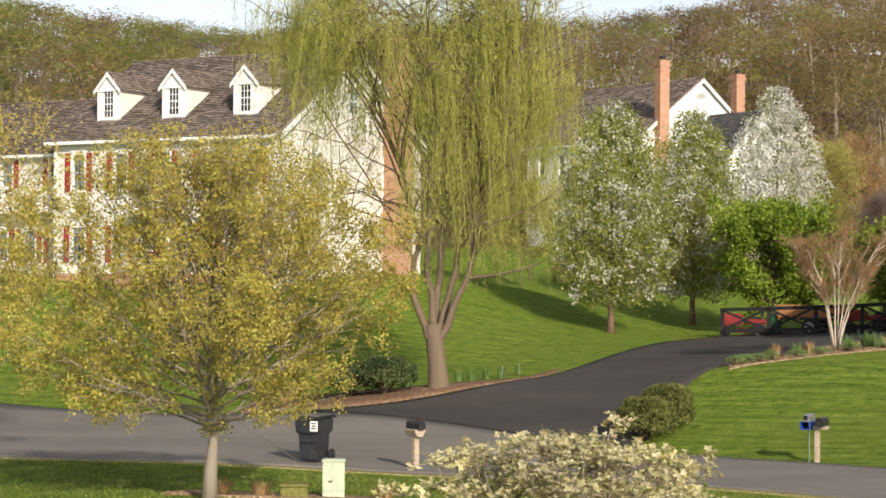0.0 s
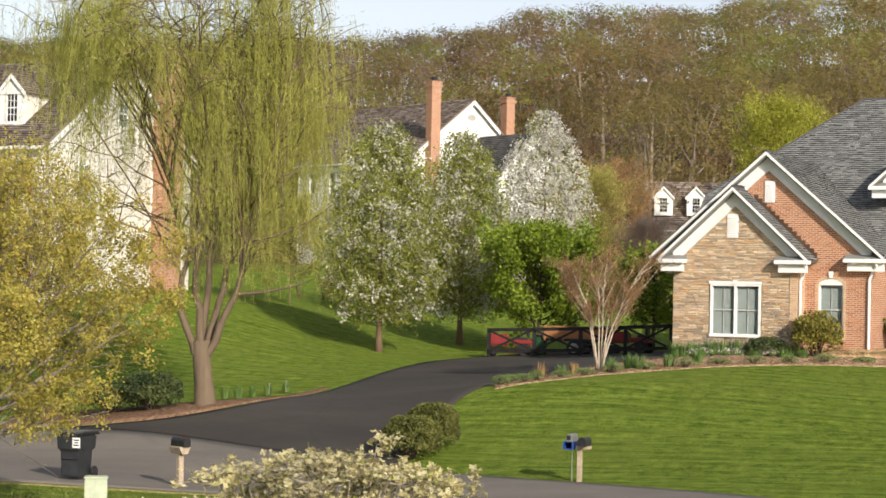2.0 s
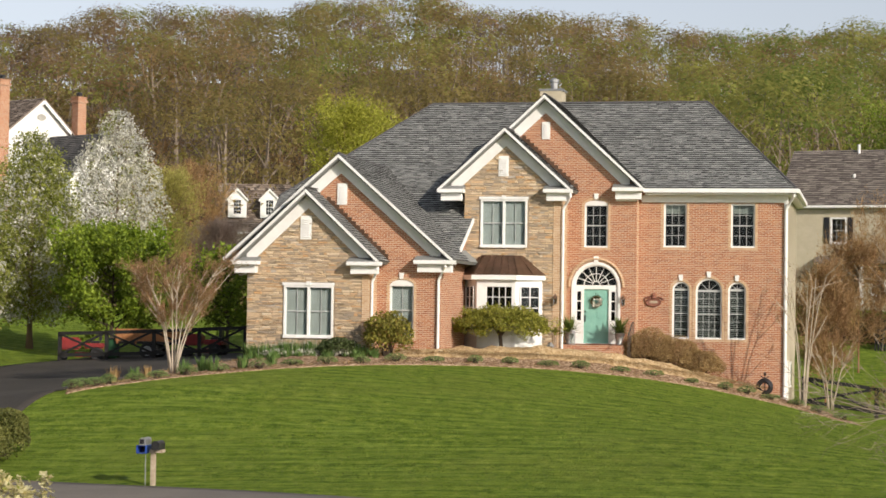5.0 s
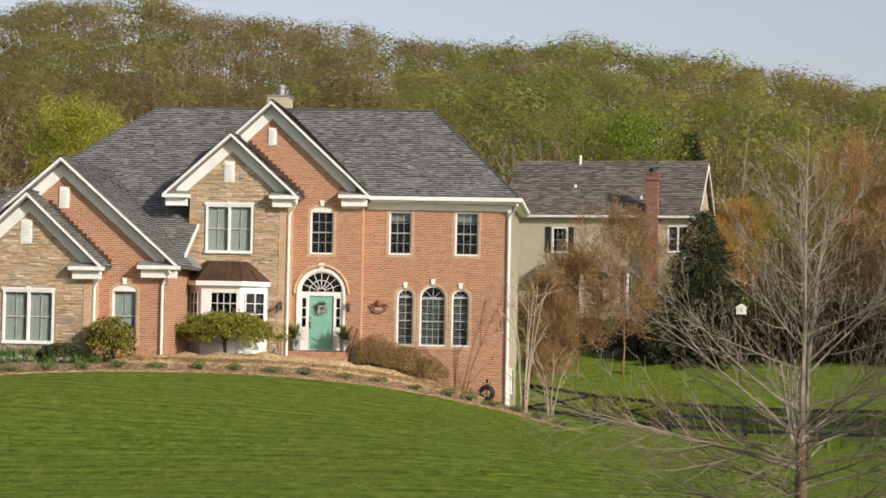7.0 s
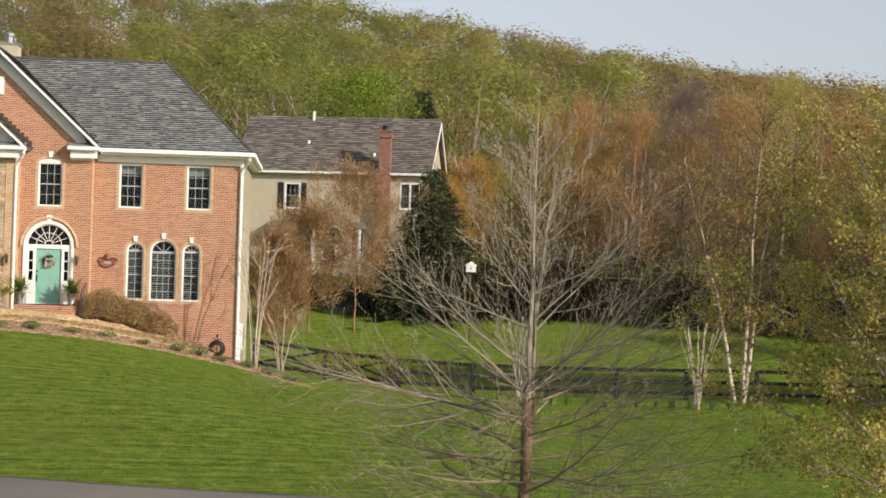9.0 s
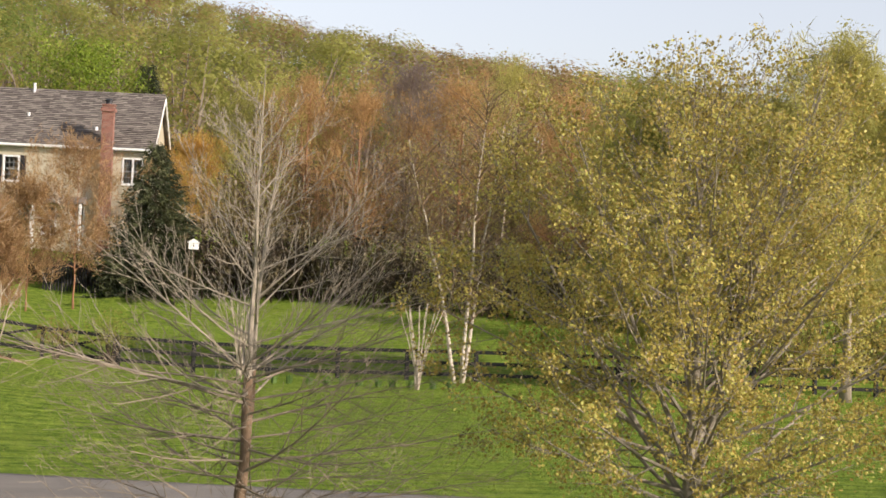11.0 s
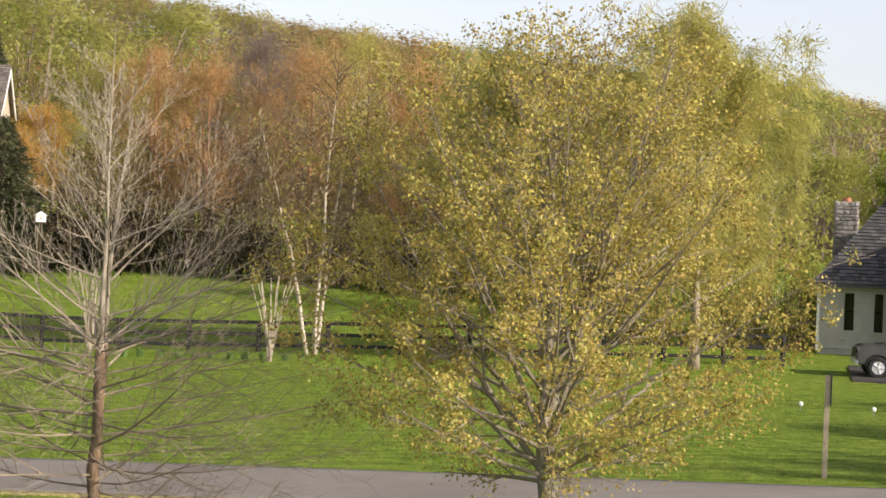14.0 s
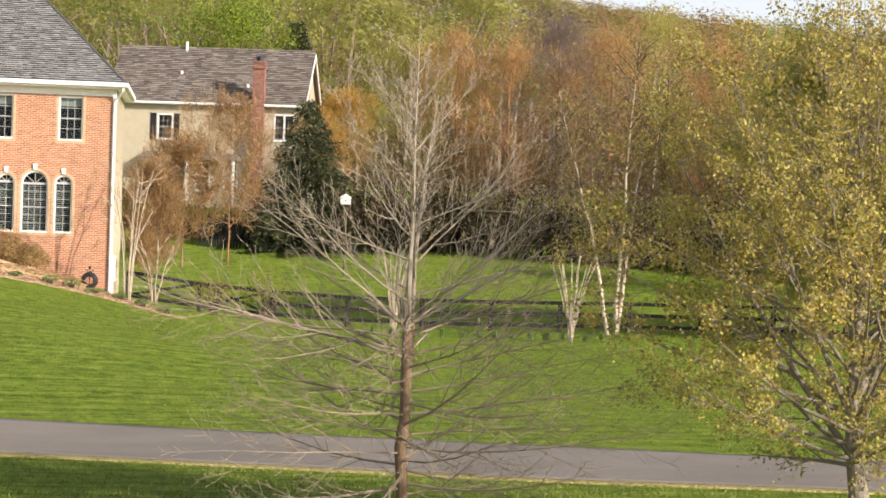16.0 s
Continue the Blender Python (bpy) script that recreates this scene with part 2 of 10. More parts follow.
M_STEEL = plain("galvanised_steel", (0.3, 0.3, 0.3), (0.45, 0.45, 0.44), 8, 0.45, 0.7)
M_WOODPOST = plain("weathered_wood", (0.34, 0.27, 0.19), (0.48, 0.4, 0.3), 12, 0.85, 0, 0.2, 0.3)
M_TRAILERWOOD = plain("orange_wood_boards", (0.3, 0.13, 0.05), (0.42, 0.2, 0.085), 8, 0.7, 0, 0.2, 0.2)
M_REDPAINT = plain("red_machine_paint", (0.16, 0.012, 0.012), (0.24, 0.02, 0.018), 3, 0.4, 0, 0.4)
M_RUBBER = plain("black_rubber", (0.012, 0.012, 0.012), (0.03, 0.03, 0.03), 14, 0.75, 0, 0.3)
M_BIN = plain("grey_black_plastic", (0.018, 0.02, 0.023), (0.035, 0.037, 0.042), 4, 0.42, 0, 0.5)
M_PED = plain("pale_green_metal", (0.36, 0.42, 0.3), (0.5, 0.55, 0.4), 6, 0.55)
M_CARGREY = plain("grey_car_paint", (0.06, 0.059, 0.057), (0.08, 0.079, 0.076), 2, 0.16, 0.35, 0.6)
M_CHROME = plain("bright_alloy", (0.62, 0.62, 0.62), (0.75, 0.75, 0.75), 6, 0.3, 0.35, 0.5)
M_TINTED = plain("tinted_glass", (0.012, 0.015, 0.016), (0.022, 0.026, 0.027), 1, 0.04, 0.0, 0.4)
M_BLUE = plain("blue_bag", (0.02, 0.05, 0.28), (0.03, 0.09, 0.36), 6, 0.5)
M_TERRACOTTA = plain("terracotta", (0.35, 0.13, 0.07), (0.45, 0.2, 0.12), 8, 0.85)
M_BARK_GREY = bark("grey_bark", (0.17, 0.14, 0.10), (0.38, 0.32, 0.25))
M_BARK_BROWN = bark("brown_bark", (0.10, 0.065, 0.04), (0.27, 0.185, 0.12), 7)
M_BARK_WILLOW = bark("ridged_willow_bark", (0.045, 0.034, 0.024), (0.25, 0.188, 0.125), 5)
M_BARK_PALE = bark("pale_smooth_bark", (0.34, 0.27, 0.2), (0.6, 0.52, 0.42), 5)
M_BARK_DARK = bark("dark_bark", (0.04, 0.03, 0.022), (0.12, 0.09, 0.065))
M_BIRCH = bark("birch_bark", (0.34, 0.26, 0.19), (0.68, 0.61, 0.52), 4)
M_TWIG_TAN = bark("tan_red_twigs", (0.3, 0.19, 0.115), (0.5, 0.36, 0.23), 4)
M_GRID = plain("grey_white_grid", (0.42, 0.43, 0.42), (0.5, 0.51, 0.5), 3, 0.5)
M_TWIG_RED = bark("reddish_twigs", (0.22, 0.1, 0.055), (0.42, 0.23, 0.13), 4)

# ---- geometry helpers ----
class Geo:
    """Vertices and faces gathered for one mesh."""

    def __init__(self):
        self.v, self.f = [], []

    def add(self, verts, faces):
        k = len(self.v)
        self.v.extend(tuple(p) for p in verts)
        self.f.extend(tuple(i + k for i in f) for f in faces)
        return self

    def box(self, x0, x1, y0, y1, z0, z1, m=None):
        vs = [(x, y, z) for z in (z0, z1) for y in (y0, y1) for x in (x0, x1)]
        if m is not None:
            vs = [m @ Vector(p) for p in vs]
        return self.add(vs, [(0, 2, 3, 1), (4, 5, 7, 6), (0, 1, 5, 4), (2, 6, 7, 3), (0, 4, 6, 2), (1, 3, 7, 5)])

    def tube(self, pts, radii, n=6, cap=True):
        k = len(self.v)
        pts = [Vector(p) for p in pts]
        side = None
        for i, p in enumerate(pts):
            d = (pts[min(i + 1, len(pts) - 1)] - pts[max(i - 1, 0)])
            d = d.normalized() if d.length > 1e-9 else Vector((0, 0, 1))
            if side is None:
                side = d.orthogonal().normalized()
            side = (side - d * side.dot(d))
            side = side.normalized() if side.length > 1e-6 else d.orthogonal().normalized()
            up = d.cross(side)
            r = radii[i] if not isinstance(radii, (int, float)) else radii
            for j in range(n):
                a = 2 * math.pi * j / n
                self.v.append(tuple(p + side * (r * math.cos(a)) + up * (r * math.sin(a))))
        for i in range(len(pts) - 1):
            for j in range(n):
                a, b = k + i * n + j, k + i * n + (j + 1) % n
                self.f.append((a, b, b + n, a + n))
        if cap:
            self.f.append(tuple(k + j for j in reversed(range(n))))
            self.f.append(tuple(k + (len(pts) - 1) * n + j for j in range(n)))
        return self

    def lathe(self, profile, n=16, centre=(0, 0, 0), m=None):
        """profile: (radius, z) from the bottom up."""
        k = len(self.v)
        for r, z in profile:
            for j in range(n):
                a = 2 * math.pi * j / n
                p = Vector((centre[0] + r * math.cos(a), centre[1] + r * math.sin(a), centre[2] + z))
                self.v.append(tuple(m @ p if m is not None else p))
        for i in range(len(profile) - 1):
            for j in range(n):
                a, b = k + i * n + j, k + i * n + (j + 1) % n
                self.f.append((a, b, b + n, a + n))
        self.f.append(tuple(k + j for j in reversed(range(n))))
        self.f.append(tuple(k + (len(profile) - 1) * n + j for j in range(n)))
        return self

    def prism(self, outline, y0, y1, m=None):
        """A convex outline in x and z, drawn through from y0 to y1."""
        n = len(outline)
        vs = [(x, y0, z) for x, z in outline] + [(x, y1, z) for x, z in outline]
        if m is not None:
            vs = [m @ Vector(p) for p in vs]
        fs = [tuple(range(n)), tuple(reversed(range(n, 2 * n)))] + [(i, i + n, (i + 1) % n + n, (i + 1) % n) for i in range(n)]
        return self.add(vs, fs)

    def mesh(self, name, material, smooth=False):
        me = bpy.data.meshes.new(name)
        me.from_pydata(self.v, [], self.f)
        me.materials.append(material)
        if smooth:
            me.polygons.foreach_set("use_smooth", [True] * len(me.polygons))
        me.update()
        return me


def array_mesh(name, verts, faces, material, smooth=False):
    """A mesh from numpy arrays; all faces have the same number of corners."""
    verts, faces = np.asarray(verts, np.float32), np.asarray(faces, np.int32)
    me = bpy.data.meshes.new(name)
    n, k = faces.shape
    me.vertices.add(len(verts))
    me.vertices.foreach_set("co", verts.ravel())
    me.loops.add(n * k)
    me.loops.foreach_set("vertex_index", faces.ravel())
    me.polygons.add(n)
    me.polygons.foreach_set("loop_start", np.arange(0, n * k, k, dtype=np.int32))
    me.polygons.foreach_set("use_smooth", np.full(n, smooth))
    me.materials.append(material)
    me.update()
    me.validate()
    return me


def solid(bm):
    bmesh.ops.recalc_face_normals(bm, faces=bm.faces)


def part(name, shape, material, parent, label="", smooth=False, bevel=0.0):
    """One mesh object under a thing or a part, from a Geo, a bmesh or a mesh."""
    if isinstance(shape, Geo):
        me = shape.mesh(name, material, smooth)
        if bevel:
            bm = bmesh.new()
            bm.from_mesh(me)
            bmesh.ops.bevel(bm, geom=[e for e in bm.edges if e.calc_face_angle(0) > 0.6], offset=bevel, segments=2, affect="EDGES")
            bm.to_mesh(me)
            bm.free()
    elif isinstance(shape, bpy.types.Mesh):
        me = shape
    else:
        me = bpy.data.meshes.new(name)
        solid(shape)
        shape.to_mesh(me)
        shape.free()
        me.materials.append(material)
    ob = new(name, me)
    if parent is not None:
        ob.parent = parent
    if label:
        ob["label"] = label
    return ob


def thing(name, m, label, category, group=""):
    """An empty at the base of a thing, to carry its parts."""
    ob = new(name)
    ob.matrix_world = m
    ob.empty_display_size = 0.2
    return tagged(ob, label, category, group)


def arch(x0, x1, z0, spring, rise, n=10):
    """Outline of an arched opening, anticlockwise in x and z."""
    c, h = (x0 + x1) / 2, (x1 - x0) / 2
    return [(x0, z0), (x1, z0)] + [(c + h * math.cos(math.pi * i / n), spring + rise * math.sin(math.pi * i / n)) for i in range(n + 1)]


def rect(x0, x1, z0, z1):
    return [(x0, z0), (x1, z0), (x1, z1), (x0, z1)]


def pierced(outer, holes, y0, y1):
    """A wall slab with openings that go through it: outlines in x and z, from y0 to y1."""
    bm = bmesh.new()
    edges = []
    for loop in [outer] + holes:
        vs = [bm.verts.new((x, y0, z)) for x, z in loop]
        edges += [bm.edges.new((vs[i], vs[(i + 1) % len(vs)])) for i in range(len(vs))]
    bmesh.ops.triangle_fill(bm, use_beauty=True, use_dissolve=False, edges=edges)
    got = bmesh.ops.extrude_face_region(bm, geom=bm.faces[:])
    bmesh.ops.translate(bm, vec=(0, y1 - y0, 0), verts=[e for e in got["geom"] if isinstance(e, bmesh.types.BMVert)])
    return bm


def roof_slab(corners, thick=0.12):
    """A flat roof plane through 3 or 4 corners, with thickness below it."""
    g = Geo()
    c = [Vector(p) for p in corners]
    n = (c[1] - c[0]).cross(c[2] - c[0]).normalized()
    if n.z < 0:
        c.reverse()
        n = -n
    k = len(c)
    g.add(c + [p - n * thick for p in c], [tuple(range(k)), tuple(reversed(range(k, 2 * k)))] + [(i, i + k, (i + 1) % k + k, (i + 1) % k) for i in range(k)])
    return g


def shingles(corners, rng, width=0.21, course=0.14, lift=0.027, skip=None):
    """Courses of shingles over a convex roof plane; the first edge is the eave."""
    c = [Vector(p) for p in corners]
    u = (c[1] - c[0]).normalized()
    n = u.cross(c[2] - c[0]).normalized()
    if n.z < 0:
        n = -n
    v = n.cross(u).normalized()
    if v.z < 0:
        v = -v
    flat = [((p - c[0]).dot(u), (p - c[0]).dot(v)) for p in c]
    top = max(q[1] for q in flat)
    g = Geo()
    butts = Geo()
    s = 0.0
    row = 0
    while s < top - 0.02:
        mid = min(s + course * 0.5, top)
        xs = []
        for i in range(len(flat)):
            (a, b), (d, e) = flat[i], flat[(i + 1) % len(flat)]
            if (b - mid) * (e - mid) <= 0 and abs(e - b) > 1e-6:
                xs.append(a + (d - a) * (mid - b) / (e - b))
        if len(xs) >= 2:
            x, end = min(xs), max(xs)
            x -= rng.random() * width * 0.0
            first = True
            while x < end - 0.01:
                w = width * rng.uniform(0.75, 1.25)
                if first:
                    w *= rng.uniform(0.3, 1)
                    first = False
                x2 = min(x + w, end)
                if end - x2 < 0.06:
                    x2 = end
                h = lift * rng.uniform(0.6, 1.6)
                lo = s - rng.uniform(0, 0.012)
                p = [c[0] + u * (x + 0.004) + v * lo + n * (h + 0.012), c[0] + u * (x2 - 0.004) + v * lo + n * (h + 0.012), c[0] + u * (x2 - 0.004) + v * (s + course) + n * 0.008, c[0] + u * (x + 0.004) + v * (s + course) + n * 0.008]
                mid_p = (p[0] + p[1] + p[2] + p[3]) / 4
                if skip is None or not skip(mid_p):
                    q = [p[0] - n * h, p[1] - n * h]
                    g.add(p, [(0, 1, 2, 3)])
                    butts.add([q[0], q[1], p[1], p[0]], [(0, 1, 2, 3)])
                x = x2
        s += course
        row += 1
    return g, butts


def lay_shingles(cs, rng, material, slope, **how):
    """Shingle faces and their butt edges, coloured near black as course shadow lines."""
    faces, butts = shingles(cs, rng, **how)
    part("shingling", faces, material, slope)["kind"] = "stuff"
    part("butt_edging", butts, M_BUTT_SHADE, slope)["kind"] = "stuff"


def clapboards(x0, x1, z0, z1, step, y, top_at=None, proud=0.03):
    """Lapped boards on a wall that faces -y. top_at(z) narrows a gable."""
    g = Geo()
    z = z0
    while z < z1 - 0.01:
        e = min(z + step, z1)
        a, b = (x0, x1) if top_at is None else top_at(z)
        c, d = (x0, x1) if top_at is None else top_at(e)
        if b - a > 0.05:
            g.add([(a, y - proud, z), (b, y - proud, z), (d, y - 0.003, e), (c, y - 0.003, e), (a, y, z), (b, y, z)], [(0, 1, 2, 3), (4, 5, 1, 0)])
        z += step
    return g


# ---- trees ----
def curve_points(a, b, c, n):
    """Points along a bend from a by b to c."""
    out = []
    for i in range(n + 1):
        t = i / n
        out.append(a * (1 - t) ** 2 + b * (2 * t * (1 - t)) + c * t * t)
    return out


def rand_dir(rng):
    z = rng.uniform(-1, 1)
    a = rng.uniform(0, 2 * math.pi)
    r = math.sqrt(1 - z * z)
    return Vector((r * math.cos(a), r * math.sin(a), z))


def skeleton_tree(rng, height, radius, first, spread, limbs, rise, subs=6, twigs=4, leaders=1, twig_len=0.5, sub_ratio=0.42, wobble=0.05, upsweep=0.5, droop=0.0, base_fork=0.0, limb_ratio=0.5, limb_scale=1.0, low_rise=0.6, stem_ratio=0.5, splay=0.55):
    """Trunk, limbs, branches and twigs. spread(h) is the crown's radius at height share h.
    Returns the wood as a Geo and places along the outer shoots as (point, direction)."""
    g, tw, shoots = Geo(), Geo(), []
    stems = []
    for s in range(leaders):
        a = 2 * math.pi * (s + rng.random() * 0.5) / leaders
        out = (0.0 if leaders == 1 or s == 0 else spread(0.75) * splay * rng.uniform(0.7, 1.15))
        top = Vector((math.cos(a) * out, math.sin(a) * out, height * rng.uniform(0.86, 0.97)))
        start = Vector((0, 0, base_fork * height if s else 0))
        mid = Vector((math.cos(a) * out * 0.25, math.sin(a) * out * 0.25, height * 0.45))
        pts = curve_points(start, mid, top, 10)
        pts = [p + rand_dir(rng) * (wobble * height * 0.08 * min(1, i / 3)) for i, p in enumerate(pts)]
        r0 = radius * (1 if leaders == 1 else (stem_ratio if s else 1))
        rad = [max(r0 * (1 - 0.93 * (i / 10)) ** 0.9, 0.006) for i in range(11)]
        if s == 0 or leaders == 1:
            rad[0] = r0 * 1.35
        g.tube(pts, rad, 9)
        stems.append((pts, rad))
    per = max(1, limbs // leaders)
    for si, (pts, rad) in enumerate(stems):
        for i in range(per):
            h = first + (0.97 - first) * (i + rng.random() * 0.8) / per
            k = 0.0
            while k < 9.7 and pts[int(k)].lerp(pts[int(k) + 1], k - int(k)).z < h * height * 0.95:
                k += 0.1
            j = int(k)
            start = pts[j].lerp(pts[j + 1], k - j)
            r0 = max(rad[j] * limb_ratio, 0.01)
            a = i * 2.39996 + si * 1.3 + rng.uniform(-0.4, 0.4)
            reach = spread(min(1.0, h + 0.12)) * rng.uniform(0.75, 1.08) * limb_scale
            lift = rise * (low_rise + (1.4 - low_rise) * h)
            flat = Vector((math.cos(a), math.sin(a), 0))
            tip = start + flat * reach + Vector((0, 0, lift * reach * rng.uniform(0.7, 1.25)))
            if tip.z > height:
                tip.z = height - rng.random() * 0.1 * height
            bend = start + flat * reach * 0.55 + Vector((0, 0, lift * reach * (0.5 - upsweep * 0.5)))
            limb = curve_points(start, bend, tip, 6)
            limb = [p + rand_dir(rng) * (wobble * reach * 0.35 * (q > 0)) for q, p in enumerate(limb)]
            lr = [r0 * (1 - 0.85 * q / 6) for q in range(7)]
            tw.tube(limb, lr, 5, False)
            for b in range(subs):
                t = 0.22 + 0.78 * (b + rng.random()) / subs
                kk = min(t * 6, 5.99)
                jj = int(kk)
                s0 = limb[jj].lerp(limb[jj + 1], kk - jj)
                d = (limb[jj + 1] - limb[jj]).normalized()
                d = (d * 0.8 + rand_dir(rng) * 0.75 + Vector((0, 0, 0.35 * upsweep - droop))).normalized()
                ln = reach * sub_ratio * rng.uniform(0.6, 1.2) * (1.1 - 0.5 * t) + 0.15
                e0 = s0 + d * ln + Vector((0, 0, (0.12 * upsweep - droop) * ln))
                m0 = s0 + d * ln * 0.5 + rand_dir(rng) * ln * 0.08
                sb = curve_points(s0, m0, e0, 3)
                sr = max(lr[jj] * 0.5, 0.005)
                tw.tube(sb, [sr, sr * 0.75, sr * 0.5, sr * 0.25], 4, False)
                for w in range(twigs):
                    tt = rng.uniform(0.25, 1.0) * 3
                    jq = min(int(tt), 2)
                    p0 = sb[jq].lerp(sb[jq + 1], tt - jq)
                    dd = (d * 0.7 + rand_dir(rng) * 0.8 + Vector((0, 0, 0.4 * upsweep - droop))).normalized()
                    l2 = twig_len * rng.uniform(0.5, 1.3)
                    p1 = p0 + dd * l2
                    tw.tube([p0, (p0 + p1) / 2 + rand_dir(rng) * l2 * 0.06, p1], [max(sr * 0.4, 0.004), max(sr * 0.3, 0.003), 0.002], 3, False)
                    shoots.append((p0, p1))
                shoots.append((s0, e0))
    return (g, tw), shoots


def sprout(g, shoots, rng, start, way, length, r, counts, ratio=0.5, angle=0.75, lift=0.2, bend=0.12, sides=6):
    """One branch that curves upwards and carries smaller ones; the last level are shoots."""
    pts, d, p = [start.copy()], way.normalized(), start.copy()
    n = (5 if len(counts) > 1 else 3) if counts else 2
    for i in range(n):
        d = (d + rand_dir(rng) * bend + Vector((0, 0, lift / n))).normalized()
        p = p + d * (length / n)
        pts.append(p.copy())
    g.tube(pts, [max(r * (1 - 0.88 * i / n), 0.0022) for i in range(n + 1)], sides, False)
    if not counts:
        shoots.append((pts[1], pts[-1]))
        return
    turn = rng.uniform(0, 6.283)
    for i in range(counts[0]):
        t = 0.16 + 0.84 * (i + rng.random()) / counts[0]
        k = min(t * n, n - 0.01)
        j = int(k)
        q = pts[j].lerp(pts[j + 1], k - j)
        along_ = (pts[j + 1] - pts[j]).normalized()
        side = along_.orthogonal().normalized()
        turn += 2.4
        side.rotate(Matrix.Rotation(turn, 3, along_))
        an = angle * rng.uniform(0.7, 1.25)
        go = along_ * math.cos(an) + side * math.sin(an) + Vector((0, 0, 0.18 * lift))
        ln = length * ratio * (1.2 - 0.75 * t) * rng.uniform(0.65, 1.2)
        sprout(g, shoots, rng, q, go, ln, max(r * (1 - 0.88 * t) * 0.62, 0.003), counts[1:], ratio, angle, lift, bend, max(3, sides - 1))


def leaf_arrays(points, normals_up, size, rng, aspect=0.6, up=0.3):
    """Small four-cornered leaves at points, each turned at random."""
    n = len(points)
    d = rng.normal(size=(n, 3))
    d[:, 2] += up
    d /= np.linalg.norm(d, axis=1)[:, None]
    e = rng.normal(size=(n, 3))
    e -= d * (e * d).sum(1)[:, None]
    e /= np.linalg.norm(e, axis=1)[:, None]
    s = (size * rng.uniform(0.6, 1.35, n))[:, None]
    nrm = np.cross(d, e)
    p = np.asarray(points)
    a = p - d * s * 0.5
    b = p + e * s * 0.5 * aspect + nrm * s * 0.12
    c = p + d * s * 0.5
    q = p - e * s * 0.5 * aspect + nrm * s * 0.12
    v = np.stack([a, b, c, q], 1).reshape(-1, 3)
    return v, np.arange(4 * n).reshape(-1, 4)


def slivers(points, ways, length, width, rng):
    """Thin three-cornered twigs or narrow leaves that start at points and go along ways."""
    n = len(points)
    p = np.asarray(points, float)
    d = np.asarray(ways, float)
    d = d / (np.linalg.norm(d, axis=1)[:, None] + 1e-9)
    e = np.cross(d, rng.normal(size=(n, 3)))
    e /= np.linalg.norm(e, axis=1)[:, None] + 1e-9
    ln = (length * rng.uniform(0.6, 1.35, n))[:, None]
    w = (width * rng.uniform(0.7, 1.3, n))[:, None] * 0.5
    mid = p + d * ln * 0.35
    v = np.stack([p, mid + e * w, p + d * ln], 1)
    u = np.stack([p, p + d * ln, mid - e * w], 1)
    return np.concatenate([v[: n // 2], u[n // 2:]]).reshape(-1, 3), np.arange(3 * n).reshape(-1, 3)


def twig_haze(name, shoots, count, length, width, material, parent, rng, jitter=0.1, spread=0.6, lift=0.3, label=""):
    """Fine twigs that leave the shoots at small angles, ONE stuff."""
    a = np.array([q[0] for q in shoots], float)
    b = np.array([q[1] for q in shoots], float)
    ln = np.linalg.norm(b - a, axis=1)
    k = rng.choice(len(shoots), count, p=ln / ln.sum())
    t = rng.uniform(0.1, 1.0, count)[:, None]
    pts = a[k] + (b[k] - a[k]) * t + rng.normal(size=(count, 3)) * jitter
    ways = (b - a)[k] / (ln[k][:, None] + 1e-9) + rng.normal(size=(count, 3)) * spread + np.array([0, 0, lift])
    v, f = slivers(pts, ways, length, width, rng)
    ob = part(name, array_mesh(name, v, f, material), material, parent, label)
    ob["kind"] = "stuff"
    return ob


def bunches(shoots, count, each, jitter, spread, rng, rim):
    """Places for leaves that stand together in small bunches along shoots, thicker towards a crown's rim."""
    a = np.array([q[0] for q in shoots], float)
    b = np.array([q[1] for q in shoots], float)
    w = np.linalg.norm(b - a, axis=1) * (0.25 + (np.hypot(b[:, 0], b[:, 1]) / rim) ** 2)
    k = rng.choice(len(shoots), count, p=w / w.sum())
    tips = a[k] + (b[k] - a[k]) * rng.uniform(0.0, 1.05, count)[:, None] + rng.normal(size=(count, 3)) * jitter
    return (tips[:, None] + rng.normal(size=(count, each, 3)) * spread).reshape(-1, 3)


def along(shoots, count, jitter, rng, low=0.15):
    """Points strewn along shoots."""
    a = np.array([s[0] for s in shoots], dtype=float)
    b = np.array([s[1] for s in shoots], dtype=float)
    ln = np.linalg.norm(b - a, axis=1)
    k = rng.choice(len(shoots), count, p=ln / ln.sum())
    t = rng.uniform(low, 1.05, count)[:, None]
    return a[k] + (b[k] - a[k]) * t + rng.normal(size=(count, 3)) * jitter


def leaves(name, points, size, material, parent, rng, aspect=0.6, up=0.3, label=""):
    v, f = leaf_arrays(points, None, size, rng, aspect, up)
    ob = part(name, array_mesh(name, v, f, material), material, parent, label)
    return ob

